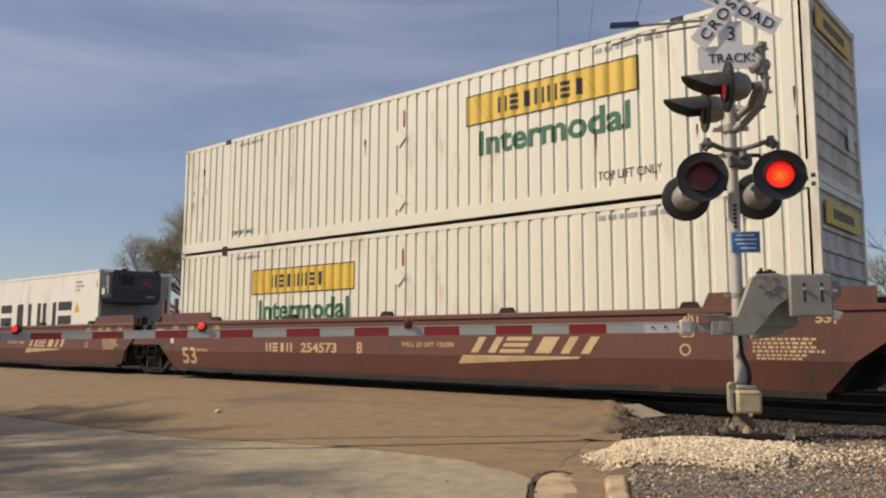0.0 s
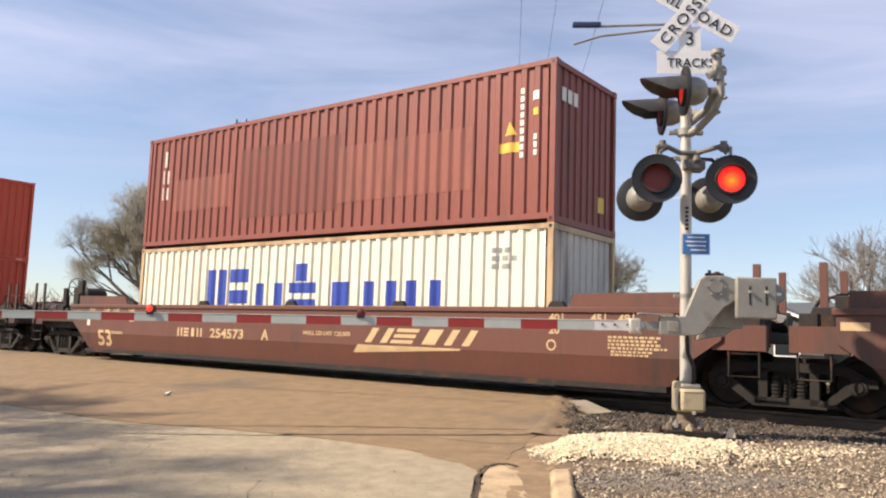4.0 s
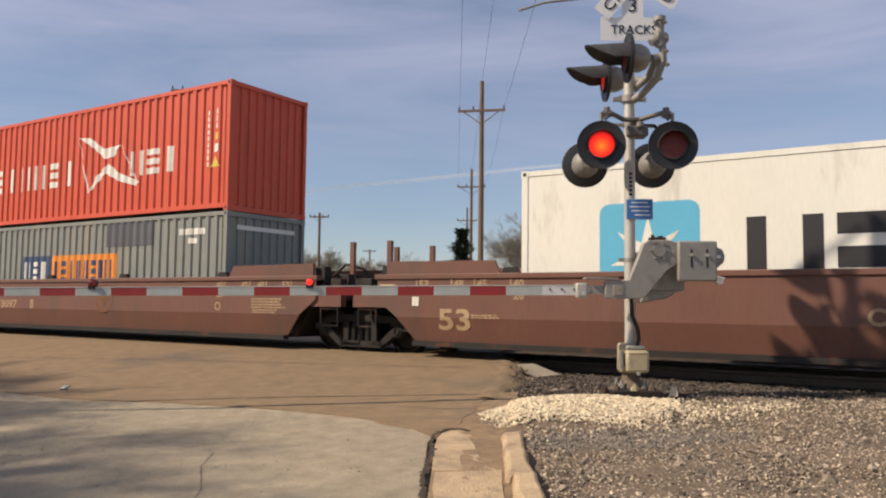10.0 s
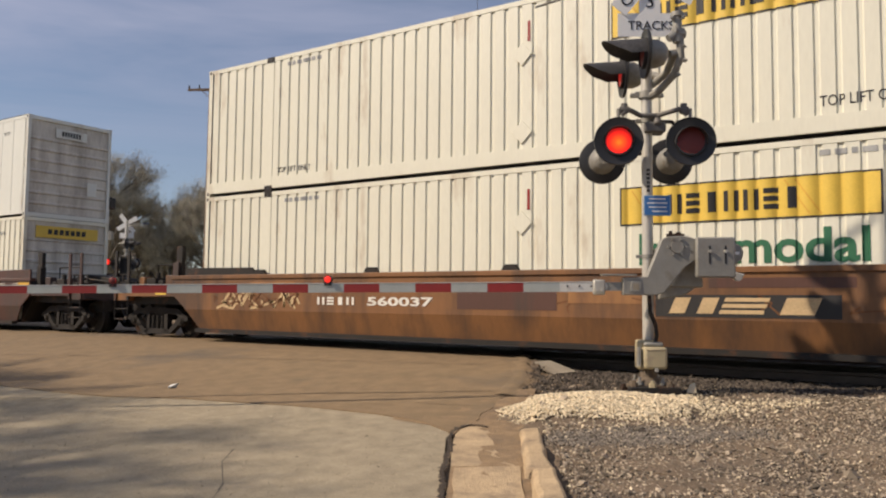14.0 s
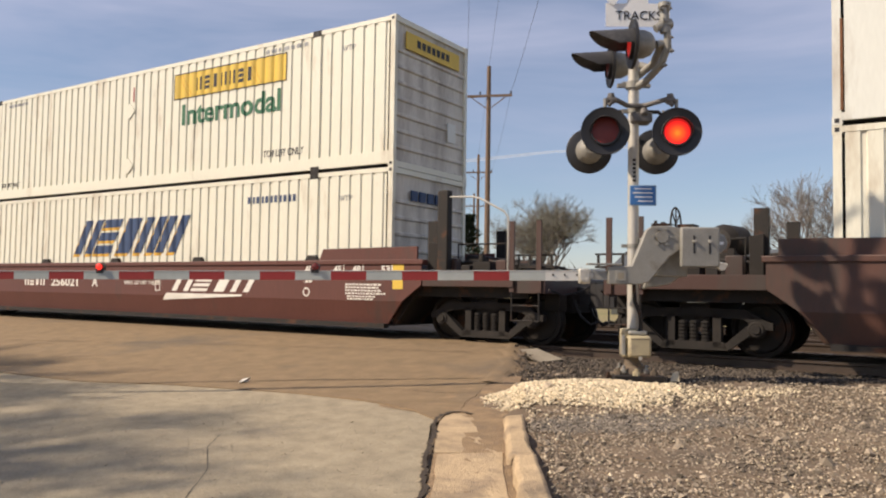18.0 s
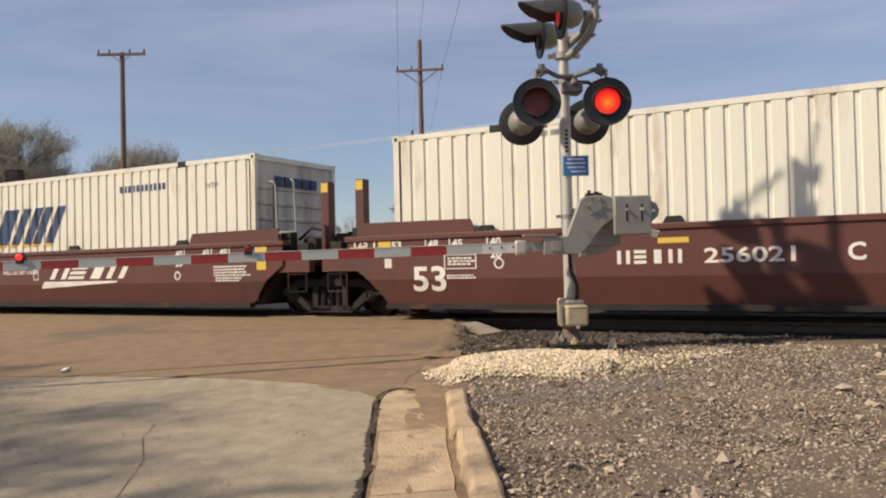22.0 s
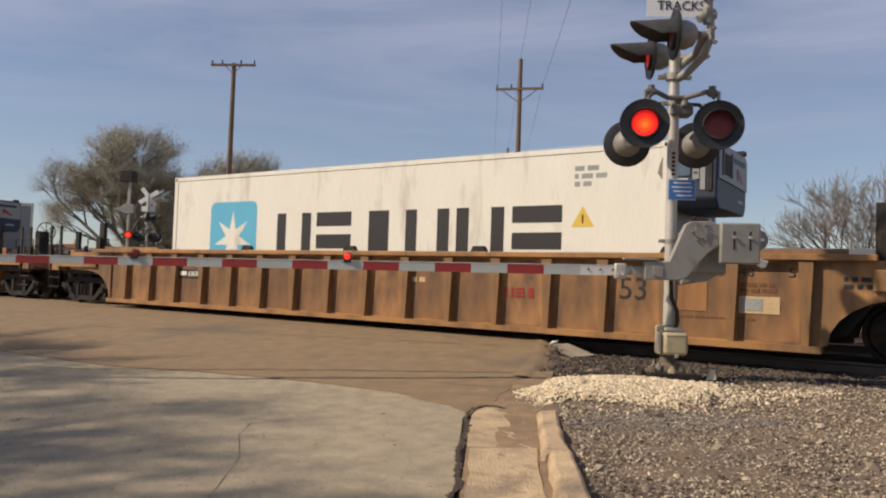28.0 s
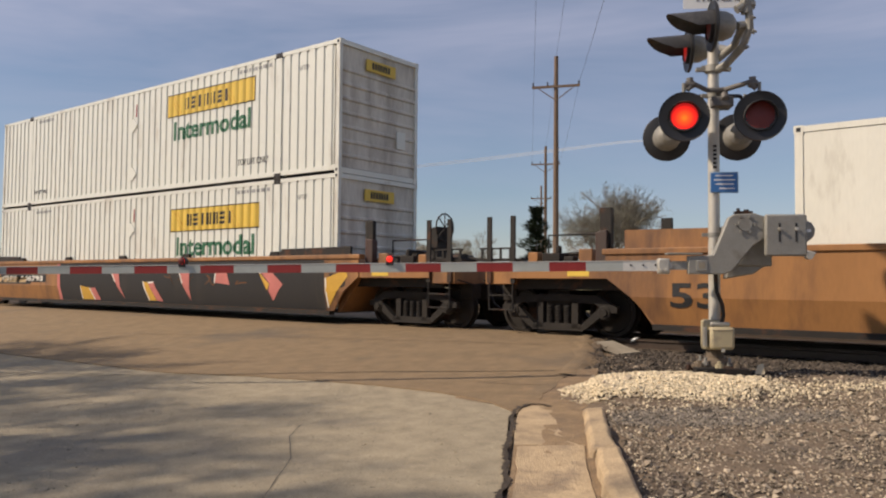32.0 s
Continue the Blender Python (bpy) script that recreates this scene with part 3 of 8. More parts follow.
# ---- railway tracks ----
bed = Shape()
for ty in TRACK_Y:
    bed.prism([(ty - 2.1, -0.3), (ty - 1.6, -0.2), (ty + 1.6, -0.2), (ty + 2.1, -0.3)], -400, 300, "x")
single("ballast_bed", bed, M_BALBED, "dark stone ballast bed under three railway tracks", "ballast", "", "structure")
tie_mesh = Shape().box(-0.115, 0.115, -1.3, 1.3, -0.33, -0.165).mesh("tie")
tie_mesh.materials.append(M_TIE)
for k, ty in enumerate(TRACK_Y):
    track = thing("railway_track", "steel railway track on wooden ties", "track", "railway tracks", "structure", pose(0, ty, 0))
    for sgn in (-1, 1):
        s = Shape().prism([(-0.036, 0), (0.036, 0), (0.036, -0.035), (0.01, -0.05), (0.01, -0.15), (0.07, -0.165), (0.07, -0.18), (-0.07, -0.18), (-0.07, -0.165), (-0.01, -0.15), (-0.01, -0.05), (-0.036, -0.035)], -400, 300, "x")
        part("rail", s, M_RAIL, track).location = (0, 0.754 * sgn, 0)
    for i in range(26 if k else 34):
        part("tie", tie_mesh, None, track).location = (-8.5 + 0.53 * i, 0, 0)

# ---- crossing signal with gate ----
K_PLATE = material("dark_blue_bar", (0.025, 0.04, 0.11), 0.5)
MAST_AT = pose(-3.316, 9.286, -0.13, 0, 0, 32.0)


def lamp_unit(parent, at, way, hood, name="signal_lamp"):
    """A flasher: round black backing, housing, lens rim and hood. way: the way it faces, in the mast's space."""
    at, w = Vector(at), Vector(way).normalized()
    s = Shape().spin([(0.0, 0.02), (0.26, 0.02), (0.285, 0.03), (0.29, 0.0), (0.27, -0.012), (0.0, -0.012)], at, w, 32)
    unit = part(name, s, M_BLACK, parent, "round black signal backing")
    hs = Shape().spin([(0.0, -0.24), (0.07, -0.24), (0.13, -0.20), (0.165, -0.12), (0.17, -0.012)], at, w, 24)
    part("housing", hs, M_ALUD, unit, "grey cast lamp housing")
    rim = Shape().spin([(0.155, 0.02), (0.155, 0.06), (0.175, 0.06), (0.175, 0.02)], at, w, 28)
    part("rim", rim, M_BLACK, unit)
    up = Vector((0, 0, 1))
    a = w.cross(up).normalized()
    hv, hf, n = [], [], 18
    for j, r in ((0, 0.182), (1, 0.176)):
        for i in range(n + 1):
            th = radians(-8 + 196 * i / n)
            c, sn = math.cos(th), math.sin(th)
            reach = hood * (0.38 + 0.62 * max(0.0, sn) ** 0.55)
            for d in (0.02, reach):
                drop = -0.035 * d / max(hood, 0.01)
                hv.append(at + w * d + a * (c * r) + up * (sn * r + drop))
    m = 2 * (n + 1)
    for i in range(n):
        hf += [(2 * i, 2 * i + 1, 2 * i + 3, 2 * i + 2), (m + 2 * i, m + 2 * i + 2, m + 2 * i + 3, m + 2 * i + 1), (2 * i + 1, m + 2 * i + 1, m + 2 * i + 3, 2 * i + 3)]
    part("hood", Shape().add(hv, hf), M_HOOD, unit, "weathered black lamp hood")
    return unit


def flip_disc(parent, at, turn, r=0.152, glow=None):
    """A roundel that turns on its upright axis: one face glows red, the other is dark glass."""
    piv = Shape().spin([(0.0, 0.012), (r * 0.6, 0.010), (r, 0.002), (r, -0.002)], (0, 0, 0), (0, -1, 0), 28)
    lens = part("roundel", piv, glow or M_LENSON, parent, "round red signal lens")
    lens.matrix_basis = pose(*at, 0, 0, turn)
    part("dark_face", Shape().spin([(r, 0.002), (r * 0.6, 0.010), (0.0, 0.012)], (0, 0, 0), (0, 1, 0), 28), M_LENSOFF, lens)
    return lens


def crossing_signal(name, at, label):
    root = thing(name, label, "crossing signal", "crossing signals", at=at)
    mast = part("mast", Shape().tube((0, 0, 0.05), (0, 0, 5.25), 0.068, 0.064, 20), M_ALU, root, "tall aluminium-painted mast")
    base = Shape().box(-0.28, 0.30, -0.34, -0.14, 0.0, 0.085)
    part("base_plate", base, M_DARKMET, root, "dark steel base channel", 0.008)
    part("base_plate", Shape().box(-0.28, 0.30, 0.14, 0.30, 0.0, 0.085), M_DARKMET, root, "", 0.008)
    part("base_foot", Shape().box(0.02, 0.26, -0.34, 0.28, -0.08, -0.001), M_DARKMET, root)
    for u, v in ((-0.22, -0.22), (0.2, -0.24), (-0.02, -0.3)):
        part("base_bolt", Shape().tube((u, v, 0.08), (u, v, 0.16), 0.022, 0.022, 8).tube((u, v, 0.086), (u, v, 0.13), 0.045, 0.045, 6), M_BEIGE if u > -0.1 and v < -0.28 else M_BASE, root, "weathered anchor nut")
    part("base_flange", Shape().prism([(-0.26, -0.07), (-0.14, -0.16), (0.14, -0.16), (0.26, -0.07), (0.26, 0.07), (0.14, 0.16), (-0.14, 0.16), (-0.26, 0.07)], 0.05, 0.10, "z"), M_BASE, root, "brownish cast base flange", 0.01)
    part("base_casting", Shape().spin([(0.17, 0.09), (0.16, 0.13), (0.105, 0.18), (0.095, 0.3), (0.085, 0.58), (0.065, 0.63)], (0, 0, 0), (0, 0, 1), 16), M_BASE, root)
    for a in (45, 135, 225, 315):
        p = (0.19 * math.cos(radians(a)), 0.19 * math.sin(radians(a)))
        part("anchor_bolt", Shape().tube((*p, 0.05), (*p, 0.19), 0.018, 0.018, 8).tube((*p, 0.10), (*p, 0.14), 0.036, 0.036, 6), M_ALUD, root)
    jb = part("junction_box", Shape().box(-0.10, 0.175, -0.24, -0.07, 0.285, 0.545), M_BEIGE, root, "beige junction box", 0.035)
    part("box_back", Shape().box(-0.14, 0.08, -0.09, 0.12, 0.27, 0.62), M_BEIGE, jb, "", 0.03)
    part("box_cap", Shape().box(-0.08, 0.14, -0.17, 0.0, 0.545, 0.60), M_ALUD, jb, "", 0.02)
    part("hinge", Shape().box(-0.16, -0.13, -0.2, -0.1, 0.32, 0.54), M_ALUD, jb)
    part("box_latch", Shape().box(0.02, 0.06, -0.255, -0.238, 0.262, 0.30), M_ALU, jb)
    part("box_seam", Shape().box(-0.075, 0.15, -0.2435, -0.2405, 0.505, 0.512), M_BASE, jb)
    part("conduit", Shape().pipe([(-0.01, -0.1, 1.16), (0.0, -0.11, 0.95), (0.06, -0.12, 0.80), (0.075, -0.11, 0.68), (0.05, -0.1, 0.55)], 0.024), M_DARKMET, root, "grey cable conduit")
    for z in (1.62, 3.28, 3.62, 4.25):
        part("clamp", Shape().tube((0, 0, z - 0.025), (0, 0, z + 0.025), 0.075, 0.075, 14).box(-0.14, -0.06, -0.02, 0.02, z - 0.02, z + 0.02), M_ALUD, root)
    for k in range(6):
        part("stencil_bar", Shape().box(-0.022, 0.018, -0.0655, -0.0635, 2.40 + 0.05 * k, 2.432 + 0.05 * k), M_DARKMET, mast)
    # blue notice
    part("notice_border", Shape().box(-0.062, 0.262, -0.0775, -0.0735, 2.108, 2.357), M_PALEB, root, "pale blue edge of the notice", 0.004)
    bs = part("notice", Shape().box(-0.05, 0.25, -0.083, -0.078, 2.12, 2.345), M_SIGNB, root, "small blue notice plate with white lines", 0.004)
    for k, (x0, x1) in enumerate(((0.0, 0.2), (-0.02, 0.22), (0.0, 0.21), (0.04, 0.22))):
        part("writing_bar", Shape().box(x0, x1, -0.086, -0.084, 2.305 - 0.05 * k, 2.32 - 0.05 * k), M_SIGNW, bs)
    # gate mechanism
    arm_y = -0.24
    me = Shape().prism([(-0.36, 1.36), (-0.08, 1.37), (0.09, 1.80), (0.16, 1.84), (0.38, 1.85), (0.50, 1.81), (0.62, 1.79), (0.62, 1.58), (0.5, 1.57), (0.36, 1.48), (0.24, 1.33), (0.12, 1.18), (0.02, 1.15), (-0.36, 1.15)], arm_y - 0.08, arm_y + 0.03)
    mech = part("gate_bracket", me, M_ALUD, root, "grey cast gate support bracket", 0.012)
    part("bracket_pad", Shape().box(-0.27, -0.15, arm_y - 0.09, arm_y - 0.08, 1.19, 1.31), M_ALUD, mech, bevel=0.006)
    part("pad_recess", Shape().box(-0.245, -0.175, arm_y - 0.0915, arm_y - 0.0905, 1.215, 1.285), M_GREYPL, mech)
    part("hub", Shape().tube((0.27, arm_y - 0.1, 1.72), (0.27, arm_y, 1.72), 0.075, 0.075, 16), M_ALUD, mech)
    for a in range(6):
        c, s = math.cos(a * 1.047), math.sin(a * 1.047)
        part("hub_bolt", Shape().tube((0.27 + 0.1 * c, arm_y - 0.1, 1.72 + 0.1 * s), (0.27 + 0.1 * c, arm_y - 0.07, 1.72 + 0.1 * s), 0.018, 0.018, 6), M_ALUD, mech)
    part("mechanism_case", Shape().box(0.07, 0.62, -0.14, 0.26, 1.25, 1.72), M_ALUD, root, "grey gate mechanism case", 0.02)
    cw = part("counterweight", Shape().box(0.47, 0.92, arm_y - 0.17, arm_y - 0.09, 1.36, 1.83), M_ALUD, root, "flat grey counterweight plates", 0.02)
    for u in (0.61, 0.79):
        part("slot", Shape().box(u, u + 0.022, arm_y - 0.174, arm_y - 0.169, 1.52, 1.73), M_BLACK, cw)
        part("bolt", Shape().tube((u + 0.011, arm_y - 0.2, 1.665), (u + 0.011, arm_y - 0.17, 1.665), 0.02, 0.02, 8), M_ALU, cw)
    part("counterweight_arm", Shape().prism([(0.6, 1.80), (1.02, 1.81), (1.12, 1.77), (1.16, 1.69), (1.14, 1.60), (1.05, 1.53), (0.6, 1.50)], 0.02, 0.12), M_ALUD, root, "", 0.02)
    part("arm_slot", Shape().box(0.93, 1.10, 0.012, 0.019, 1.655, 1.69), M_SIGNW, root, "pale slot")
    part("link_rod", Shape().tube((0.66, -0.05, 1.50), (1.12, -0.05, 1.40), 0.022, 0.022, 8).tube((1.06, -0.07, 1.38), (1.06, 0.02, 1.38), 0.045, 0.045, 10), M_ALU, root, "steel link rod")
    part("bracket_cap", Shape().box(0.17, 0.36, -0.31, -0.21, 1.845, 1.875).tube((0.21, -0.26, 1.87), (0.21, -0.26, 1.91), 0.02, 0.02, 8).tube((0.30, -0.26, 1.87), (0.30, -0.26, 1.895), 0.03, 0.03, 8), M_DARKMET, root, "dark cap with bolts")
    part("rear_casting", Shape().prism([(0.10, 1.10), (0.42, 1.16), (0.62, 1.30), (0.62, 1.52), (0.22, 1.52)], -0.10, 0.06), M_ALUD, root, "", 0.02)
    # the arm
    arm = part("gate_arm", Shape().box(-0.62, -0.34, arm_y - 0.05, arm_y + 0.0, 1.2, 1.3), M_ALUD, root, "grey arm adapter")
    part("adapter_clamp", Shape().box(-0.70, -0.56, arm_y - 0.07, arm_y + 0.02, 1.15, 1.33), M_ALU, arm, "bright galvanised clamp", 0.02)
    part("adapter_plate", Shape().box(-0.60, -0.20, arm_y - 0.10, arm_y + 0.06, 1.375, 1.395), M_ALUD, arm, "flat grey top plate", 0.004)
    for u in (-0.66, -0.6):
        part("clamp_bolt", Shape().tube((u, arm_y - 0.1, 1.2), (u, arm_y - 0.06, 1.2), 0.018, 0.018, 6), M_ALU, arm)
    part("adapter_bolt", Shape().tube((-0.58, arm_y - 0.06, 1.25), (-0.58, arm_y + 0.02, 1.25), 0.05, 0.05, 10), M_ALU, arm)

    def arm_z(u):
        return 1.235 + (u + 0.6) * 0.0155

    edges = [-0.6, -1.09] + [-1.09 - 0.425 * k for k in range(1, 20)]
    for k, (u1, u0) in enumerate(zip(edges, edges[1:])):
        h = 0.059 + (u1 + 0.6) * 0.0016
        z = arm_z((u0 + u1) / 2) + 0.071 - h
        tilt = pose((u0 + u1) / 2, arm_y - 0.02, z, 0, -math.degrees(math.atan(0.0155)))
        d = (u1 - u0) / 2
        if u1 > -9.3:
            part("stripe", Shape().box(-d, d, -0.02, 0.02, -h, h, tilt), M_RED if k >= 2 and k % 2 == 0 else (M_WHT if k else M_ARMEND), arm, "red reflective stripe" if k >= 2 and k % 2 == 0 else "white reflective stripe")
    part("arm_edge", Shape().box(-4.33, 4.33, -0.024, 0.024, 0.066, 0.074, pose(-4.93, arm_y - 0.02, arm_z(-4.93), 0, -0.888)), M_ARMEND, arm, "pale upper edge of the arm")
    for u in (-0.72, -0.86, -1.0):
        part("arm_bolt", Shape().tube((u, arm_y - 0.05, arm_z(u) + 0.02), (u, arm_y - 0.035, arm_z(u) + 0.02), 0.012, 0.012, 8), M_DARKMET, arm)
    for u in (-3.83, -6.42, -8.95):
        z = arm_z(u) + 0.075
        gl = part("arm_lamp", Shape().tube((u, arm_y - 0.05, z + 0.045), (u, arm_y + 0.02, z + 0.045), 0.05, 0.05, 14).box(u - 0.045, u + 0.045, arm_y - 0.05, arm_y + 0.02, z - 0.03, z + 0.012), M_BLACK, arm, "small gate arm lamp")
    # flashers
    cross = Shape().pipe([(-0.36, -0.3, 3.28), (-0.30, -0.3, 3.36), (-0.1, -0.12, 3.32), (0.1, -0.12, 3.32), (0.33, -0.3, 3.36), (0.41, -0.3, 3.28)], 0.030, 10)
    part("cross_arm", cross, M_CAST, root, "grey cast lamp cross arm")
    part("rear_cross_arm", Shape().pipe([(-0.42, 0.3, 3.28), (-0.36, 0.3, 3.34), (0.1, 0.1, 3.30), (0.38, 0.3, 3.34), (0.44, 0.3, 3.28)], 0.024, 10), M_DARKMET, root)
    for u, hd in ((-0.40, 0.2), (0.445, 0.2)):
        lamp_unit(root, (u, -0.32, 2.965), (-0.16, -1, 0), hd)
        lamp_unit(root, (u - 0.085, 0.36, 2.845), (0.05, 1, 0), 0.3)
        for y in (-0.3, 0.3):
            part("hanger", Shape().tube((u, y, 3.14), (u, y, 3.36), 0.022, 0.022, 8), M_ALUD, root)
    for u, y in ((-0.10, -0.46), (-0.19, 0.42)):
        lamp_unit(root, (u, y, 3.97), (-1, 0.0, 0), 0.52)
    for u, y, z in ((0.33, -0.42, 4.06), (0.34, -0.42, 3.90), (0.27, -0.38, 3.74), (0.31, -0.44, 4.40), (0.20, -0.44, 4.40)):
        part("casting_bolt", Shape().tube((u - 0.02, y - 0.03, z), (u + 0.035, y - 0.03, z), 0.014, 0.014, 8).tube((u - 0.005, y - 0.03, z), (u + 0.015, y - 0.03, z), 0.028, 0.028, 6), M_ALUD, root)
    part("mast_collar", Shape().tube((0, 0, 3.56), (0, 0, 3.64), 0.10, 0.10, 14).box(-0.2, 0.2, -0.035, 0.035, 3.575, 3.615), M_ALUD, root, "cast collar with clamp ears")
    part("cross_hub", Shape().box(-0.05, 0.2, -0.15, 0.1, 3.12, 3.24).tube((0.1, -0.16, 3.2), (0.1, -0.05, 3.34), 0.05, 0.05, 10), M_CAST, root, "grey cast hub of the lamp arms", 0.015)
    for u in (-0.33, 0.37):
        part("arm_elbow", Shape().tube((u, -0.3, 3.30), (u, -0.3, 3.42), 0.04, 0.04, 10).tube((u - 0.05, -0.3, 3.345), (u + 0.05, -0.3, 3.345), 0.042, 0.042, 10), M_CAST, root)
    part("side_cross_arm", Shape().pipe([(0.16, -0.46, 3.97), (0.24, -0.42, 4.0), (0.22, -0.1, 3.85), (0.05, 0, 3.72), (0.2, 0.1, 3.85), (0.2, 0.42, 3.97), (0.1, 0.42, 3.97)], 0.046, 10), M_ALUD, root, "curved grey lamp bracket")
    part("cable_loop", Shape().pipe([(0.24, -0.42, 4.28), (0.30, -0.42, 4.2), (0.31, -0.42, 3.95), (0.25, -0.34, 3.76), (0.12, -0.16, 3.62), (0.0, -0.03, 3.56)], 0.045, 10).tube((0.22, -0.45, 4.25), (0.34, -0.4, 4.25), 0.05, 0.05, 10), M_ALUD, root)
    part("terminal_post", Shape().spin([(0.0, 0.0), (0.055, 0.0), (0.055, 0.30), (0.075, 0.31), (0.075, 0.36), (0.0, 0.38)], (0.27, -0.42, 4.12), (0, 0, 1), 14), M_ALUD, root, "grey cast terminal post")
    part("terminal_elbow", Shape().pipe([(0.16, -0.44, 4.16), (0.25, -0.43, 4.22), (0.36, -0.41, 4.22)], 0.05, 10), M_ALUD, root)
    # signs
    tr = part("tracks_sign", Shape().prism([(-0.36, 4.31), (0.42, 4.31), (0.42, 4.60), (0.16, 4.60), (0.16, 4.90), (-0.10, 4.90), (-0.10, 4.60), (-0.36, 4.60)], -0.078, -0.072), M_SIGNW, root, "white number of tracks sign")
    words("sign_writing", "TRACKS", M_INK, tr, side(-0.24, 4.395, -0.081), 0.11, 0.56)
    words("sign_writing", "3", M_INK, tr, side(-0.03, 4.67, -0.081), 0.17)
    for ang, txt, y in ((-31, "RAIL ROAD", -0.09), (50, "CROSSING", -0.10)):
        bl = part("crossbuck_blade", Shape().box(-0.62, 0.62, 0, 0.005, -0.115, 0.115), M_SIGNW, root, "white crossbuck blade")
        bl.matrix_basis = pose(0.04, y, 5.11, 0, -ang, 0)
        words("blade_writing", txt, M_INK, bl, side(-0.54, -0.065, -0.004), 0.13, 1.08, spacing=1.15)
    part("luminaire_arm", Shape().pipe([(0.0, 0.12, 5.02), (-1.0, 0.3, 5.06), (-1.32, 0.3, 5.1)], 0.018, 8).pipe([(0.0, 0.12, 4.98), (-1.0, 0.3, 4.93), (-1.34, 0.3, 4.82)], 0.016, 8), M_ALUD, root, "thin twin brackets")
    part("luminaire", Shape().box(-1.36, -1.0, 0.26, 0.34, 5.05, 5.11), K_PLATE, root, "dark blue bar at the bracket's end", 0.01)
    return root


near_signal = crossing_signal("crossing_signal", MAST_AT, "aluminium railroad crossing signal with lowered striped gate arm")
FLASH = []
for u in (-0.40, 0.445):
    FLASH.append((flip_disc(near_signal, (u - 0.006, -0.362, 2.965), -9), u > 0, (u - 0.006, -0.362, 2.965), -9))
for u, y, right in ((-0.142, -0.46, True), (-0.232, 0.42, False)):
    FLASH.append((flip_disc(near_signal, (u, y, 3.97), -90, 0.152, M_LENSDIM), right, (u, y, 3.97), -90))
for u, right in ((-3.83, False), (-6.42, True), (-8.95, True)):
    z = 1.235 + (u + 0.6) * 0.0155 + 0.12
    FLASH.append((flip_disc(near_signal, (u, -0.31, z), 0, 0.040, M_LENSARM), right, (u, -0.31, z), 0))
far_signal = crossing_signal("crossing_signal", pose(-38.2, 25.9, -0.1, 0, 0, 212), "crossing signal on the far side of the tracks")


# ---- utility poles, wires ----


def utility_pole(x, y, top, arm_z, half, braces, turn, label, base=-0.45):
    root = thing("utility_pole", label, "utility pole", "utility poles", at=pose(x, y, base, 0, 0, turn))
    part("pole", Shape().tube((0, 0, 0), (0, 0, top - base), 0.17, 0.11, 12), M_POLE, root)
    a = arm_z - base
    cross = part("crossarm", Shape().box(-half, half, -0.16, -0.06, a - 0.06, a + 0.06), M_POLE, root)
    if braces:
        for sg in (-1, 1):
            part("brace", Shape().tube((sg * half * 0.75, -0.12, a - 0.05), (0, -0.12, a - 0.75), 0.025, 0.025, 6), M_POLE, root)
    else:
        for sg in (-1, 1):
            part("brace", Shape().tube((sg * 0.45, -0.12, a - 0.05), (0, -0.12, a - 0.45), 0.02, 0.02, 6), M_POLE, root)
    for k in ((-0.95, -0.35, 0.95) if braces else (-0.95, -0.5, 0.35, 0.95)):
        part("insulator", Shape().spin([(0.03, 0), (0.05, 0.05), (0.03, 0.1), (0.05, 0.14), (0.02, 0.2)], (k * half, -0.11, a + 0.06), (0, 0, 1), 8), M_DARKMET, cross)
    return root


utility_pole(-21.16, 36.37, 12.95, 11.32, 1.27, True, 22, "brown wooden utility pole with braced crossarm")
utility_pole(-33.27, 27.24, 12.07, 11.95, 1.2, False, 30, "wooden utility pole with crossarm at its top")
utility_pole(-35.9, 60.0, 12.95, 11.35, 1.25, True, 25, "far brown wooden utility pole")
utility_pole(-50.6, 83.6, 12.9, 11.3, 1.25, True, 25, "distant brown wooden utility pole")
utility_pole(-49.5, 55.3, 9.3, 8.9, 0.9, False, 30, "far thin wooden utility pole")
utility_pole(-75, 95.3, 9.2, 8.9, 1.0, False, 30, "distant thin wooden utility pole")
wires = thing("overhead_wires", "thin overhead power wires strung between poles", "wires")
ca, sa = math.cos(radians(22)), math.sin(radians(22))
for off, z0, z1 in ((-1.2, 11.5, 11.9), (0.0, 12.95, 13.4), (1.2, 11.5, 11.9)):
    for (ax, ay), (bx, by), sag in (((-21.16, 36.37), (8.4, -11.0), 1.0), ((-21.16, 36.37), (-35.9, 60.0), 0.4)):
        pts = []
        for i in range(17):
            f = i / 16
            pts.append((ax + (bx - ax) * f + off * ca, ay + (by - ay) * f + off * sa, z0 + ((z1 if bx > 0 else z0) - z0) * f - 4 * sag * f * (1 - f)))
        part("wire", Shape().pipe(pts, 0.008, 4), M_WIRE, wires)

# ---- trees ----


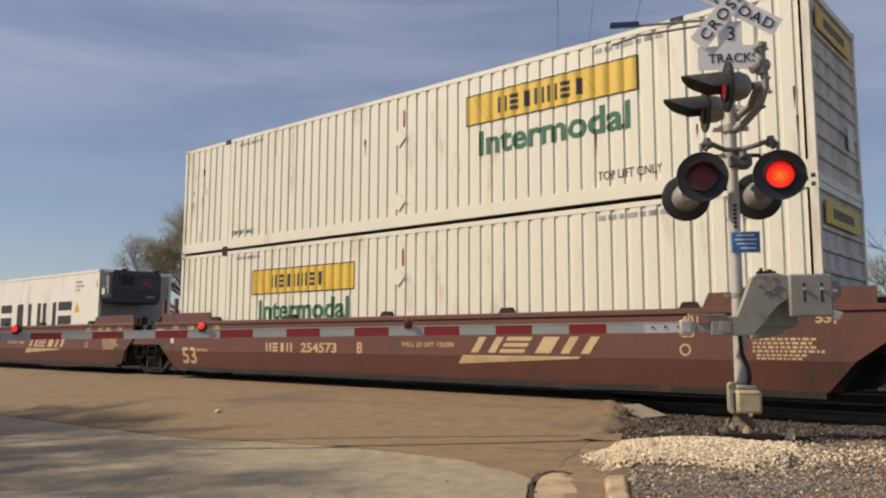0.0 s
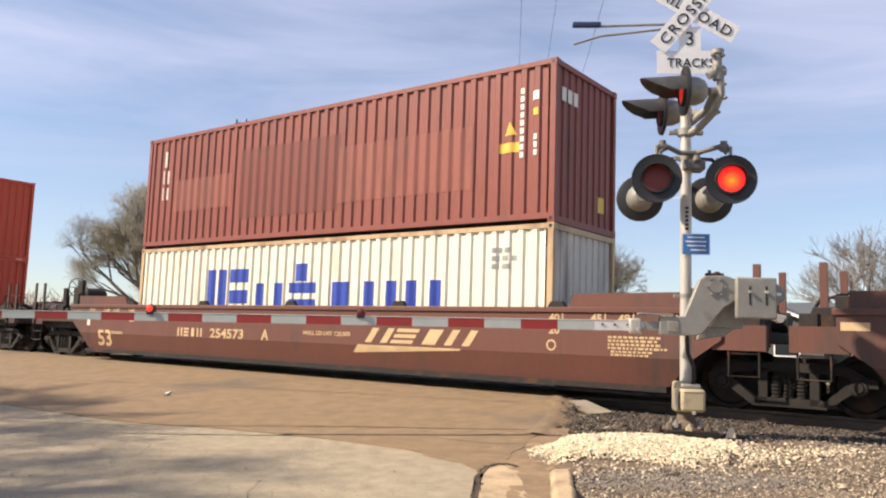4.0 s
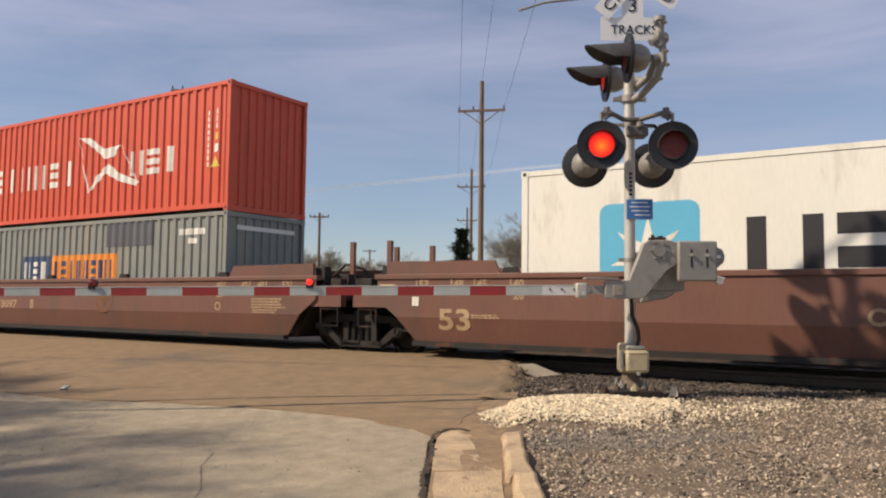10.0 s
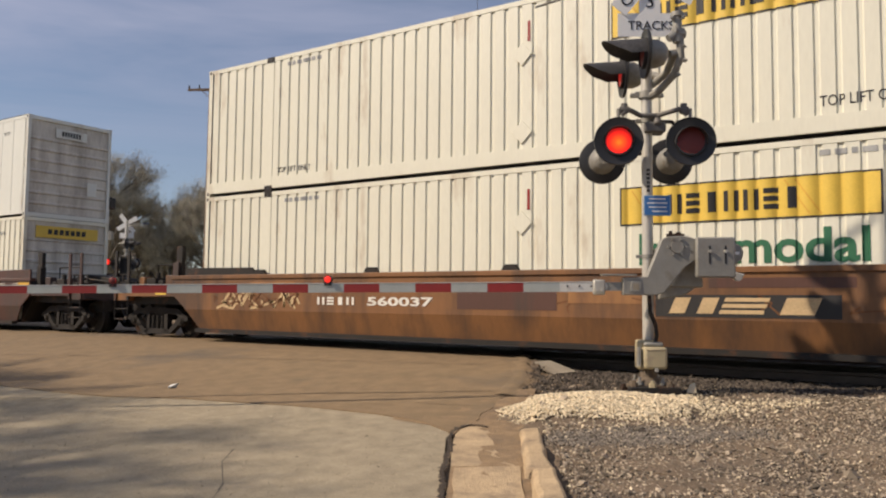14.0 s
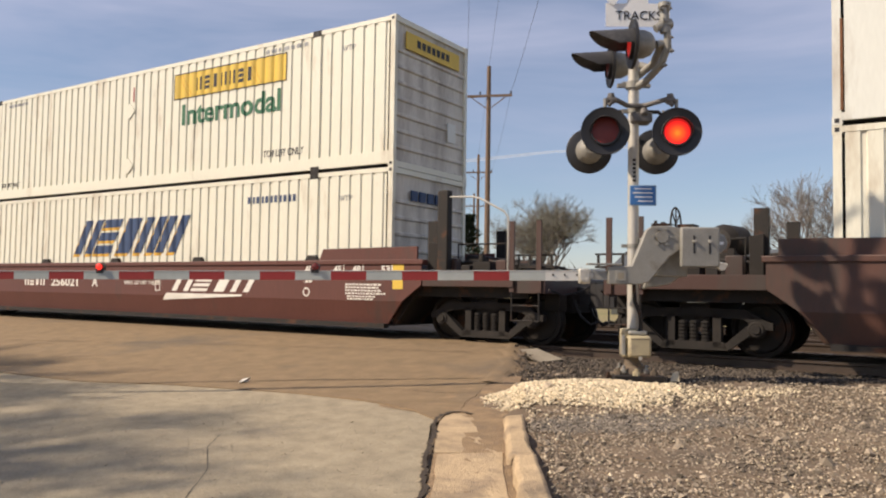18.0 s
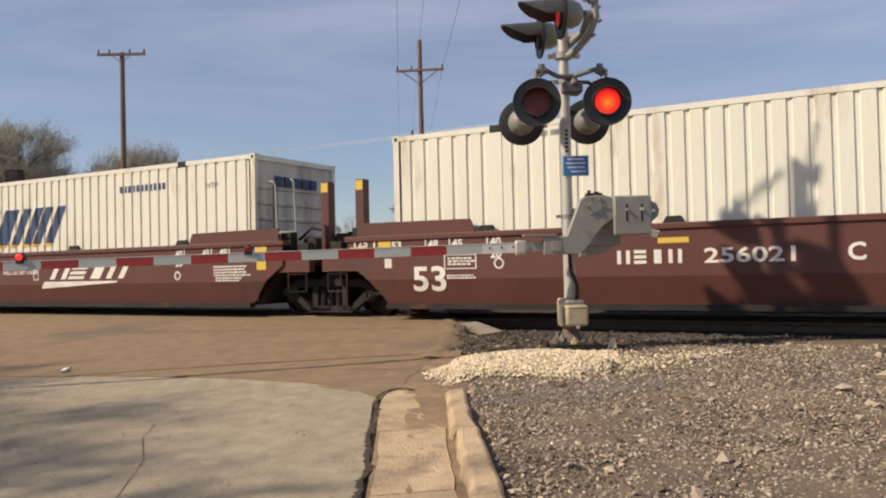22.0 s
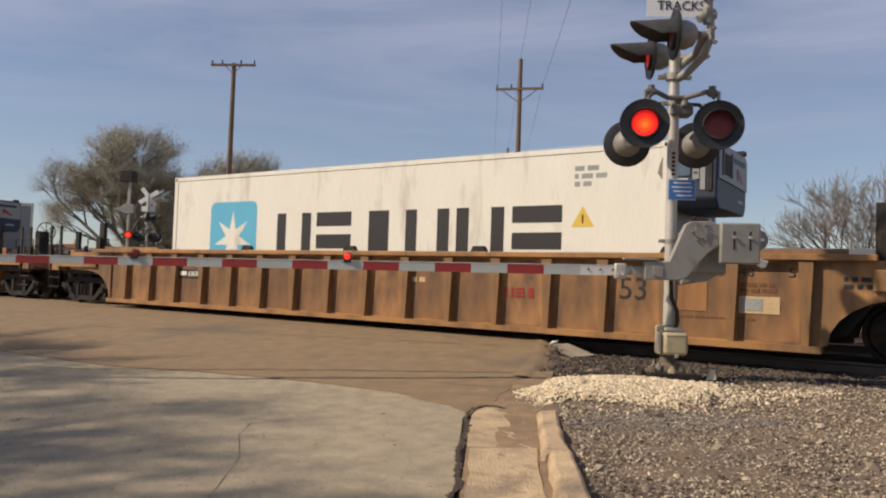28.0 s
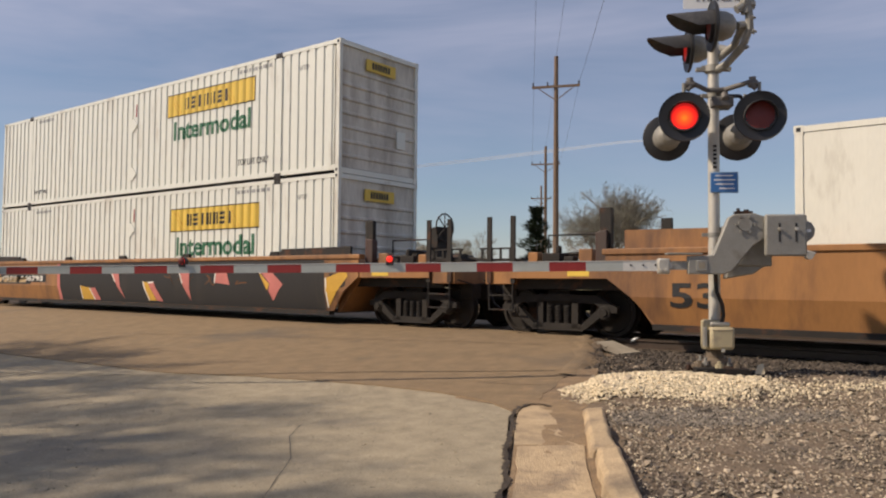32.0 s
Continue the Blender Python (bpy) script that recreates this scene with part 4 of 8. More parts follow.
def tree_meshes(seed, height, spread, buds, levels=7, wide=0.0, stout=1.0):
    """Limbs and fine twigs of a bare broad tree whose top is at the height given."""
    r = random.Random(seed)
    wood, fuzz = Shape(), Shape()

    def grow(p, d, length, rad, lev):
        q = p + d * length
        wood.tube(p, q, max(rad, 0.011), max(rad * 0.7, 0.007), 7 if lev < 2 else (4 if lev < 4 else 3), False)
        if lev >= levels:
            for _ in range(buds):
                c = p.lerp(q, r.random()) + Vector((r.gauss(0, 1), r.gauss(0, 1), r.gauss(0, 0.8))) * 0.008 * height
                e = (d + Vector((r.gauss(0, 0.7), r.gauss(0, 0.7), r.gauss(0.2, 0.6)))).normalized() * r.uniform(0.3, 0.9) * height / 15
                n = e.orthogonal().normalized() * 0.011 * height / 13
                fuzz.add([c - n, c + n, c + e], [(0, 1, 2)])
            return
        for k in range(r.choice((2, 3, 3)) if lev else 6):
            if lev == 0:
                a, tilt = 6.283 * (k + r.uniform(-0.3, 0.3)) / 6, r.uniform(0.3, 0.95) * spread if k else 0.1
                nd, nl, f = Vector((math.cos(a) * math.sin(tilt), math.sin(a) * math.sin(tilt), math.cos(tilt))), height * r.uniform(0.19, 0.27), r.uniform(0.6, 1.0)
            else:
                a = Vector((r.gauss(0, 1), r.gauss(0, 1), r.gauss(0, 0.6))).normalized()
                nd, nl, f = (d + a * 0.55 + Vector((0, 0, 0.07))).normalized(), length * r.uniform(0.66, 0.92), r.uniform(0.45, 1.0)
            grow(p + d * length * f, nd, nl, rad * (0.52 if lev == 0 else r.uniform(0.55, 0.7)), lev + 1)

    grow(Vector((0, 0, 0)), Vector((0.04, 0, 1)).normalized(), height * 0.13, height * 0.033 * stout, 0)
    zs = sorted(v[2] for v in wood.v)
    k = height / zs[int(len(zs) * 0.998)]
    for s in (wood, fuzz):
        s.v = [(x * k, y * k, z * k) for x, y, z in s.v]
        if wide:                      # rounds the crown off: what reaches past it is drawn in
            out, far = [], 1.0
            for i, (x, y, z) in enumerate(s.v):
                if s is fuzz and i % 3 == 0:
                    far = r.uniform(0.86, 1.10)
                q = Vector((x / wide, y / wide, (z - 0.55 * height) / (0.45 * height)))
                d = q.length
                if d > 0.6 and z > 0.15 * height:
                    q *= far * (0.6 + 0.75 * (1 - math.exp(-(d - 0.6) / 0.75))) / d
                    x, y, z = q.x * wide, q.y * wide, 0.55 * height + q.z * 0.45 * height
                out.append((x, y, z))
            s.v = out
    return wood, fuzz


def tree(x, y, z, height, seed, label, spread=0.9, buds=10, levels=5, turn=0, fuzz_mat=None, wide=0.0, stout=1.0):
    root = thing("tree", label, "tree", at=pose(x, y, z, 0, 0, turn))
    w, f = tree_meshes(seed, height, spread, buds, levels, wide, stout)
    me = bpy.data.meshes.new("trunk")
    me.from_pydata(w.v, [], w.f)
    part("trunk", me, M_BARK, root)
    if f.v:
        me = bpy.data.meshes.new("crown")
        me.from_pydata(f.v, [], f.f)
        part("crown", me, fuzz_mat or M_TWIG, root, "fine budding twigs")
    return root


tree(-62.5, 41.3, -0.4, 14.3, 11, "large bare broad tree just coming into bud", 1.1, 10, 8, wide=7.2)
tree(-54.0, 46.5, -0.4, 12.4, 12, "bare rounded tree coming into bud", 1.0, 10, 8, wide=4.8)
tree(-58.0, 43.4, -0.4, 9.6, 16, "smaller bare tree beside a larger one", 0.95, 12, 7, wide=2.5)
tree(-8.0, 59.4, -0.4, 9.6, 13, "bare grey tree with open branches", 1.05, 1, 7, stout=0.7)
tree(-60.6, 43.0, -0.4, 7.6, 24, "low brushy bare tree under a larger one", 1.15, 12, 7, wide=4.6)
tree(-35.2, 71.8, -0.4, 10.7, 14, "low bushy bare tree far off", 1.05, 5, 8, fuzz_mat=M_BUDS)
tree(-66, 88, -0.4, 8.0, 15, "distant bare bushy tree", 1.05, 14, 7)
tree(-76, 84, -0.4, 9.0, 17, "distant bare bushy tree", 1.05, 14, 7)
tree(-86, 60, -0.4, 11.0, 18, "distant bare bushy tree", 1.05, 14, 7)
tree(-24.5, 72, -0.4, 6.0, 19, "small far bare tree", 1.0, 5, 6)
tree(-11.1, -3.75, -0.65, 9.2, 20, "bare tree beside the road that throws branch shadows", 1.0, 3, 6, stout=1.6)
tree(-18.3, -4.9, -0.65, 10.8, 22, "budding tree beside the road that shades it", 1.05, 20, 7)
brush = Shape()
rb = random.Random(44)
for _ in range(5200):
    f = rb.random()
    x, y = -78 + 40 * f + rb.gauss(0, 2.5), 26 + 52 * f + rb.gauss(0, 2.5)
    h = rb.uniform(0.2, 3.2) * (0.7 + 0.5 * math.sin(11 * f) ** 2)
    e = Vector((rb.gauss(0, 0.5), rb.gauss(0, 0.5), 1)).normalized() * rb.uniform(0.6, 1.5)
    n = e.orthogonal().normalized() * 0.05
    c0 = Vector((x, y, -0.5 + h))
    brush.add([c0 - n, c0 + n, c0 + e], [(0, 1, 2)])
me = bpy.data.meshes.new("brushwood")
me.from_pydata(brush.v, [], brush.f)
me.materials.append(M_TWIG)
tagged(new("brushwood", me), "low brown brushwood under the far trees", "bushes", "", "stuff")
ev = thing("evergreen", "dark narrow evergreen tree by the far poles", "tree", at=pose(-34.0, 55.4, -0.4))
part("trunk", Shape().tube((0, 0, 0), (0, 0, 7.0), 0.18, 0.04, 8), M_BARK, ev)
rv = random.Random(31)
es = Shape()
for _ in range(4200):
    h = rv.uniform(0.8, 7.5)
    rad = 2.7 * (1 - h / 8.2) ** 0.8 * rv.uniform(0.2, 1.0) * (0.72 + 0.4 * math.sin(h * 4.3 + 1))
    a = rv.uniform(0, 6.283)
    c = Vector((rad * math.cos(a), rad * math.sin(a), h))
    e = Vector((math.cos(a), math.sin(a), rv.uniform(-0.2, 0.7))) * rv.uniform(0.25, 0.5)
    n = Vector((-math.sin(a), math.cos(a), rv.uniform(-0.5, 0.5))) * 0.09
    es.add([c - n, c + n, c + e], [(0, 1, 2)])
me = bpy.data.meshes.new("crown")
me.from_pydata(es.v, [], es.f)
part("crown", me, M_PINE, ev, "dark green needles")

# ---- far buildings and street lamp ----


def shed(x, y, w, d, h, roof, turn, label):
    root = thing("house", label, "building", "far buildings", at=pose(x, y, -0.5, 0, 0, turn))
    part("wall", Shape().box(-w / 2, w / 2, -d / 2, d / 2, 0, h), M_WALL, root)
    part("roof", Shape().prism([(-d / 2 - 0.5, h), (0, h + roof), (d / 2 + 0.5, h)], -w / 2 - 0.4, w / 2 + 0.4, "x"), M_ROOF, root, "low grey pitched roof")
    for k in range(max(2, int(w / 4))):
        cx = -w / 2 + (k + 0.5) * w / max(2, int(w / 4))
        win = part("window", Shape().box(cx - 0.6, cx + 0.6, -d / 2 - 0.04, -d / 2 + 0.02, 1.0, 2.1), M_SIGNW, root)
        part("pane", Shape().box(cx - 0.5, cx + 0.5, -d / 2 - 0.06, -d / 2 - 0.041, 1.1, 2.0), M_GLASS, win)
    return root


house = thing("house", "low grey-green house with grey roof and white trimmed gable", "building", "far buildings", at=pose(0, 0, -0.5))
part("wall", Shape().box(-19.0, -5.9, 48.6, 56.5, 0, 2.55), M_WALL, house)
part("roof", Shape().prism([(48.0, 2.5), (52.4, 4.25), (56.9, 2.5), (56.9, 2.4), (48.0, 2.4)], -19.4, -5.5, "x"), M_ROOF, house, "low grey pitched roof")
part("gable_wall", Shape().prism([(-17.2, 0.0), (-17.2, 2.5), (-13.2, 3.95), (-9.4, 2.5), (-9.4, 0.0)], 47.2, 48.59), M_WALL, house)
part("gable_roof", Shape().prism([(-17.8, 2.38), (-13.2, 4.1), (-8.8, 2.48), (-8.8, 2.6), (-13.2, 4.24), (-17.8, 2.5)], 46.9, 52.0), M_ROOF, house)
part("gable_trim", Shape().prism([(-17.8, 2.36), (-13.2, 4.06), (-8.8, 2.44), (-8.8, 2.6), (-13.2, 4.22), (-17.8, 2.52)], 46.84, 46.897), M_SIGNW, house, "white gable trim")
part("eave_trim", Shape().box(-8.79, -5.5, 47.9, 47.996, 2.38, 2.52), M_SIGNW, house, "white eave trim")
for cx in (-15.2, -11.3, -7.6):
    wy = 47.2 if cx < -9 else 48.6
    win = part("window", Shape().box(cx - 0.7, cx + 0.7, wy - 0.05, wy - 0.002, 0.95, 2.05), M_SIGNW, house)
    part("pane", Shape().box(cx - 0.62, cx + 0.62, wy - 0.07, wy - 0.051, 1.03, 1.97), M_GLASS, win)
part("ridge_vent", Shape().tube((-7.5, 52.4, 4.2), (-7.5, 52.4, 4.55), 0.12, 0.12, 10), M_ALUD, house)
shed(-30, 84, 14, 8, 2.6, 1.4, 10, "distant low pale house with grey roof")
shed(-95, 60, 16, 9, 2.8, 1.5, 40, "distant low house among the trees")
bx = thing("signal_cabinet_pole", "grey pole with dark square signal box on top", "signal pole", at=pose(-38.0, 24.6, -0.1, 0, 0, 30))
part("pole", Shape().tube((0, 0, 0), (0, 0, 6.2), 0.08, 0.07, 10), M_ALU, bx)
part("box", Shape().box(-0.45, 0.25, -0.3, 0.3, 5.75, 6.35), M_DARKMET, bx, "dark square box", 0.03)
part("warning_plate", Shape().prism([(-0.75, 3.95 + 0.35), (-0.1, 4.6), (0.3, 4.55), (0.3, 4.1), (-0.1, 4.05)], -0.1, 0.1), M_ALUD, bx, "grey pointed lamp housing", 0.02)
part("lamp_back", Shape().spin([(0.0, 0.0), (0.2, 0.0), (0.2, 0.04)], (0.09, -0.14, 2.95), (0.454, -0.891, 0), 20), M_BLACK, bx, "black lamp backing")
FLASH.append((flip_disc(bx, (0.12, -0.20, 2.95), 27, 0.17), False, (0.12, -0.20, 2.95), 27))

# ---- a vapour trail high in the sky ----
M_TRAIL = material("vapour_trail", (0.80, 0.86, 0.95), 1.0, vary=0.1, scale=0.01)
M_TRAIL.node_tree.nodes["Principled BSDF"].inputs["Alpha"].default_value = 0.4
trail = Shape()
line = []
for k in range(25):
    f = k / 24
    az = radians(-47 + 27 * f)
    el = radians(float(np.interp(f, (0, 0.26, 0.54, 0.78, 1), (7.2, 8.45, 9.3, 10.0, 10.25))))
    c1 = Vector((math.sin(az) * math.cos(el), math.cos(az) * math.cos(el), math.sin(el))) * 800
    h = 1.7 * math.sin(math.pi * (0.10 + 0.84 * f)) + 0.2
    line += [tuple(c1 - Vector((0, 0, h))), tuple(c1 + Vector((0, 0, h)))]
trail.add(line, [(2 * k, 2 * k + 2, 2 * k + 3, 2 * k + 1) for k in range(24)])
single("vapour_trail", trail, M_TRAIL, "thin white vapour trail across the sky", "vapour trail", "", "structure")

# ---- train ----
SPEED, TY = 9.22, 13.05
MOVERS = []          # (thing, x at the start)
TURNERS = []         # wheels, with the x of their axle at the start


def paint(name, color, dirt=GRIME, amount=0.3, rough=0.55, vary=0.1, stretch=(1.0, 1.0, 0.25), scale=1.6):
    return material(name, color, rough, 0.0, vary, scale, 0.12, 25, dirt, amount, 1.1, stretch)


P_BNSF = paint("oxide_red_paint", (0.125, 0.048, 0.034), GRIME, 0.3)
P_BNSF2 = paint("faded_oxide_paint", (0.150, 0.066, 0.045), (0.10, 0.06, 0.045), 0.45)
P_BNSF3 = paint("fresh_oxide_paint", (0.105, 0.036, 0.027), GRIME, 0.2)
P_FEC = paint("brown_paint", (0.088, 0.039, 0.028), GRIME, 0.35)
P_FEC2 = paint("faded_brown_paint", (0.135, 0.066, 0.046), (0.085, 0.05, 0.038), 0.5)
# much darker and more stained than the paint of the car sides
P_END = paint("dark_end_paint", (0.06, 0.028, 0.022), GRIME, 0.6)
C_END = paint("grimy_end_wall", (0.62, 0.59, 0.52), (0.28, 0.24, 0.20), 0.5, 0.6, 0.12)
C_PALEOR = paint("faded_orange_paint", (0.72, 0.34, 0.12), (0.45, 0.2, 0.08), 0.25)
# darker, rustier orange for end walls, post grooves and one placard face
C_OREND = paint("dark_rusty_orange", (0.40, 0.15, 0.045), (0.10, 0.05, 0.025), 0.7, 0.7, 0.2)
P_TTX = paint("weathered_orange_paint", (0.325, 0.155, 0.055), (0.13, 0.065, 0.035), 0.65)
P_TTXD = paint("grimy_brown_orange_paint", (0.215, 0.098, 0.036), (0.075, 0.042, 0.026), 0.75)
P_TTXB = paint("worn_orange_paint", (0.335, 0.158, 0.054), (0.13, 0.065, 0.035), 0.6)
P_TTX2 = paint("dirty_yellow_paint", (0.36, 0.185, 0.065), (0.15, 0.085, 0.04), 0.7)
P_BAY = material("weathered_bay_paint", (0.285, 0.145, 0.055), 0.65, 0.0, 0.2, 1.6, 0.15, 25, (0.11, 0.06, 0.032), 0.7, 1.4, (1.0, 1.0, 0.5), 0.0, 0.30)
P_DARK = paint("black_spray_paint", (0.022, 0.021, 0.022), GRIME, 0.3)
C_WHITE = paint("cream_white_paint", (0.725, 0.715, 0.60), (0.40, 0.30, 0.20), 0.12, 0.5, 0.05)
C_WHITE2 = paint("cool_white_paint", (0.69, 0.705, 0.65), (0.40, 0.34, 0.27), 0.12, 0.5, 0.05)
C_REEF = paint("smooth_white_paint", (0.75, 0.74, 0.655), (0.38, 0.34, 0.28), 0.18, 0.4, 0.05)
C_TEX = paint("maroon_paint", (0.23, 0.062, 0.045), (0.15, 0.05, 0.04), 0.35)
C_TEXD = paint("darker_maroon_paint", (0.185, 0.050, 0.038), (0.13, 0.045, 0.035), 0.35)
C_TEXL = paint("paler_maroon_paint", (0.255, 0.080, 0.058), (0.16, 0.055, 0.04), 0.35)
C_HAM = paint("bright_red_paint", (0.60, 0.085, 0.038), (0.35, 0.06, 0.03), 0.15)
C_GREY = paint("faded_grey_paint", (0.22, 0.235, 0.215), (0.30, 0.27, 0.21), 0.3)
C_ORANGE = paint("orange_paint", (0.70, 0.27, 0.065), (0.42, 0.16, 0.05), 0.2)
K_TAN = material("tan_letter", (0.55, 0.40, 0.22), 0.6, vary=0.2)
K_FADED = material("faded_tan_letter", (0.38, 0.265, 0.15), 0.7, vary=0.3)
K_WHITE = material("white_letter", (0.74, 0.72, 0.66), 0.6, vary=0.12)
K_BLACK = material("black_letter", (0.02, 0.02, 0.022), 0.6, vary=0.15)
K_BLUE = material("blue_letter", (0.02, 0.055, 0.36), 0.6, vary=0.12)
K_NAVY = material("navy_letter", (0.03, 0.06, 0.14), 0.6, vary=0.2)
K_SKY = material("sky_blue_panel", (0.10, 0.42, 0.62), 0.5, vary=0.06)
K_GOLD = material("gold_letter", (0.62, 0.36, 0.05), 0.6, vary=0.15)
K_YEL = material("yellow_panel", (0.68, 0.47, 0.07), 0.55, vary=0.08)
K_GREEN = material("green_letter", (0.022, 0.13, 0.065), 0.6, vary=0.15)
K_OR = material("orange_panel", (0.72, 0.25, 0.03), 0.55, vary=0.1)
K_FAINT = material("faded_white_spray", (0.34, 0.245, 0.20), 0.7, vary=0.25)
K_PINK = material("pink_spray", (0.52, 0.17, 0.15), 0.7, vary=0.15)
K_RUST = material("rust_streak", (0.16, 0.07, 0.03), 0.9, vary=0.3)
K_NAVYM = material("reefer_navy", (0.022, 0.032, 0.058), 0.5, vary=0.2, dirt=GRIME, dirt_amount=0.3)
K_DIMNAVY = material("dim_navy_cover", (0.045, 0.055, 0.075), 0.6, vary=0.25, dirt=GRIME, dirt_amount=0.4)
K_STEEL = material("steel_blue_door", (0.07, 0.115, 0.17), 0.5, vary=0.15)
K_SOOT = material("soot_stain", (0.22, 0.19, 0.15), 0.9, vary=0.3)
K_GREYM = material("reefer_grey", (0.30, 0.31, 0.31), 0.5, vary=0.2)

# ---- containers ----
CONT = {}


HUG = {}             # containers with folded sides: length of the sheet, depth, pitch, half width


def fold(p):
    """One fold of a side sheet: stretches of the pitch and whether they lie in."""
    if p > 0.5:
        return ((0.0, 0), (p - 0.05, 0), (p - 0.04, 1), (p - 0.008, 1))
    if p > 0.274:
        return ((0.0, 0), (p * 0.36, 0), (p * 0.5, 1), (p * 0.86, 1))
    return ((0.0, 0), (p * 0.66, 0), (p * 0.74, 1), (p * 0.92, 1))


def corrugated(length, z0, z1, y, depth, pitch, x0=None):
    """A folded sheet along x, its outer faces at y and its inner ones depth further in (towards +y)."""
    s = Shape()
    n = max(1, round(length / pitch))
    p = length / n
    line = [(-length / 2 + i * p + u, y + depth * d) for i in range(n) for u, d in fold(p)] + [(length / 2, y)]
    k = len(line)
    s.add([(x, yy, z0) for x, yy in line] + [(x, yy, z1) for x, yy in line], [(i, i + 1, k + i + 1, k + i) for i in range(k - 1)])
    return s


def hug(root):
    """Lays painted marks on the near side into the folds of the sheet."""
    length, depth, pitch, w = HUG[root.name]
    n = max(1, round(length / pitch))
    p = length / n
    xs = [-length / 2 + i * p + u for i in range(n) for u, d in fold(p)] + [length / 2]
    ds = [depth * d for i in range(n) for u, d in fold(p)] + [0.0]
    for ob in list(root.children_recursive):
        if ob.name.split(".")[0] not in ("lettering", "name_block", "yellow_panel", "panel_border", "panel_flash", "mark_bar", "mark_block", "mark_label", "yellow_label", "warning_triangle", "flag_shape", "fine_print", "rust_streak",
                                         "navy_panel", "orange_panel", "dark_patch", "name_wedge", "placard_strip"):
            continue
        me = ob.data
        me.transform(ob.matrix_basis)
        ob.matrix_basis = pose(0, 0, 0)
        bm = bmesh.new()
        bm.from_mesh(me)
        lo, hi = min(v.co.x for v in bm.verts), max(v.co.x for v in bm.verts)
        for x in xs:
            if lo + 0.002 < x < hi - 0.002:
                bmesh.ops.bisect_plane(bm, geom=bm.verts[:] + bm.edges[:] + bm.faces[:], plane_co=(x, 0, 0), plane_no=(1, 0, 0))
        for v in bm.verts:
            v.co.y += float(np.interp(v.co.x, xs, ds))
        bm.to_mesh(me)
        bm.free()


def mesh_once(key, make, mat):
    """Meshes that several things share."""
    k = (key, mat.name)
    if k not in CONT:
        CONT[k] = make().mesh(key[0])
        CONT[k].materials.append(mat)
    return CONT[k]


def container(name, x, z, length, height, mat, label, group="", width=2.44, style="iso", frame_mat=None, fascia=None):
    """A shipping container whose centre is at x at the start, its floor at z. Near side towards -y."""
    root = thing(name, label, "container", group, at=pose(x, TY, z))
    w, h, fm = width / 2, height, frame_mat or mat
    L = length / 2
    if style == "smooth":
        part("side_wall", mesh_once(("side_wall", length, h), lambda: Shape().box(-L + 0.06, L - 0.06, -w + 0.012, -w + 0.05, 0.16, h - 0.10), mat), mat, root, "smooth white side wall")
        part("side_wall", mesh_once(("side_wall_far", length, h), lambda: Shape().box(-L + 0.06, L - 0.06, w - 0.05, w - 0.012, 0.16, h - 0.10), mat), mat, root, "smooth white side wall")
    else:
        pitch = {"iso": 0.277, "dom": 0.272, "plate": 0.62}[style]
        dep = {"iso": 0.036, "dom": 0.026, "plate": 0.009}[style]
        inner = length - 0.3
        HUG[root.name] = (inner, dep, pitch, w)
        part("side_wall", mesh_once(("side_wall", length, h, style), lambda: corrugated(inner, 0.14, h - 0.09, -w + 0.008, dep, pitch), mat), mat, root, "corrugated side wall")
        part("side_wall", mesh_once(("side_wall_far", length, h, style), lambda: corrugated(inner, 0.14, h - 0.09, w - 0.04, dep, pitch), mat), mat, root, "corrugated side wall")
    for sg in (-1, 1):
        ya, yb = sorted((sg * w, sg * (w - 0.07)))
        part("top_rail", mesh_once(("top_rail", length, h, w, sg), lambda: Shape().box(-L + 0.1, L - 0.1, ya, yb, h - 0.095, h - 0.01), fm), fm, root)
        part("bottom_rail", mesh_once(("bottom_rail", length, h, w, sg), lambda: Shape().box(-L + 0.1, L - 0.1, ya, yb, 0.065, 0.30 if style == 'dom' else 0.17), fm), fm, root)
    part("roof", mesh_once(("roof", length, h, w), lambda: Shape().box(-L + 0.05, L - 0.05, -w + 0.03, w - 0.03, h - 0.06, h - 0.025), mat), mat, root)
    part("floor", mesh_once(("floor", length, w), lambda: Shape().box(-L + 0.05, L - 0.05, -w + 0.05, w - 0.05, 0.06, 0.14), M_DARKMET), M_DARKMET, root)
    if style in ("dom", "plate"):
        posts = (-L, -6.096, 6.096, L)
    else:
        posts = (-L, L)
    for px in posts:
        pw = 0.15 if abs(px) < L else 0.11
        x0, x1 = (px, px + pw) if px == -L else ((px - pw, px) if px == L else (px - 0.1, px + 0.1))
        cm = M_DARKMET if style in ("dom", "plate") and abs(px) < L else fm
        for sg in (-1, 1):
            ya, yb = sorted((sg * (w + 0.002), sg * (w - 0.09)))
            part("corner_post", mesh_once(("corner_post", x0, h, w, sg), lambda: Shape().box(x0, x1, ya, yb, 0.1, h - 0.08), fm), fm, root)
            yc, yd = sorted((sg * (w + 0.006), sg * (w - 0.14)))
            for lo, hi in ((h - 0.12, h), (0, 0.12)):
                cast = part("corner_casting", mesh_once(("corner_casting", x0, lo, w, sg), lambda: Shape().box(x0 - 0.01, x1 + 0.01, yc, yd, lo, hi), cm), cm, root)
                if sg < 0 and (abs(px) == L or style == "dom"):
                    part("casting_hole", mesh_once(("casting_hole", x0, lo, w), lambda: Shape().box((x0 + x1) / 2 - 0.03, (x0 + x1) / 2 + 0.03, -w - 0.009, -w - 0.0065, lo + 0.03, lo + 0.09), M_BLACK), M_BLACK, cast)
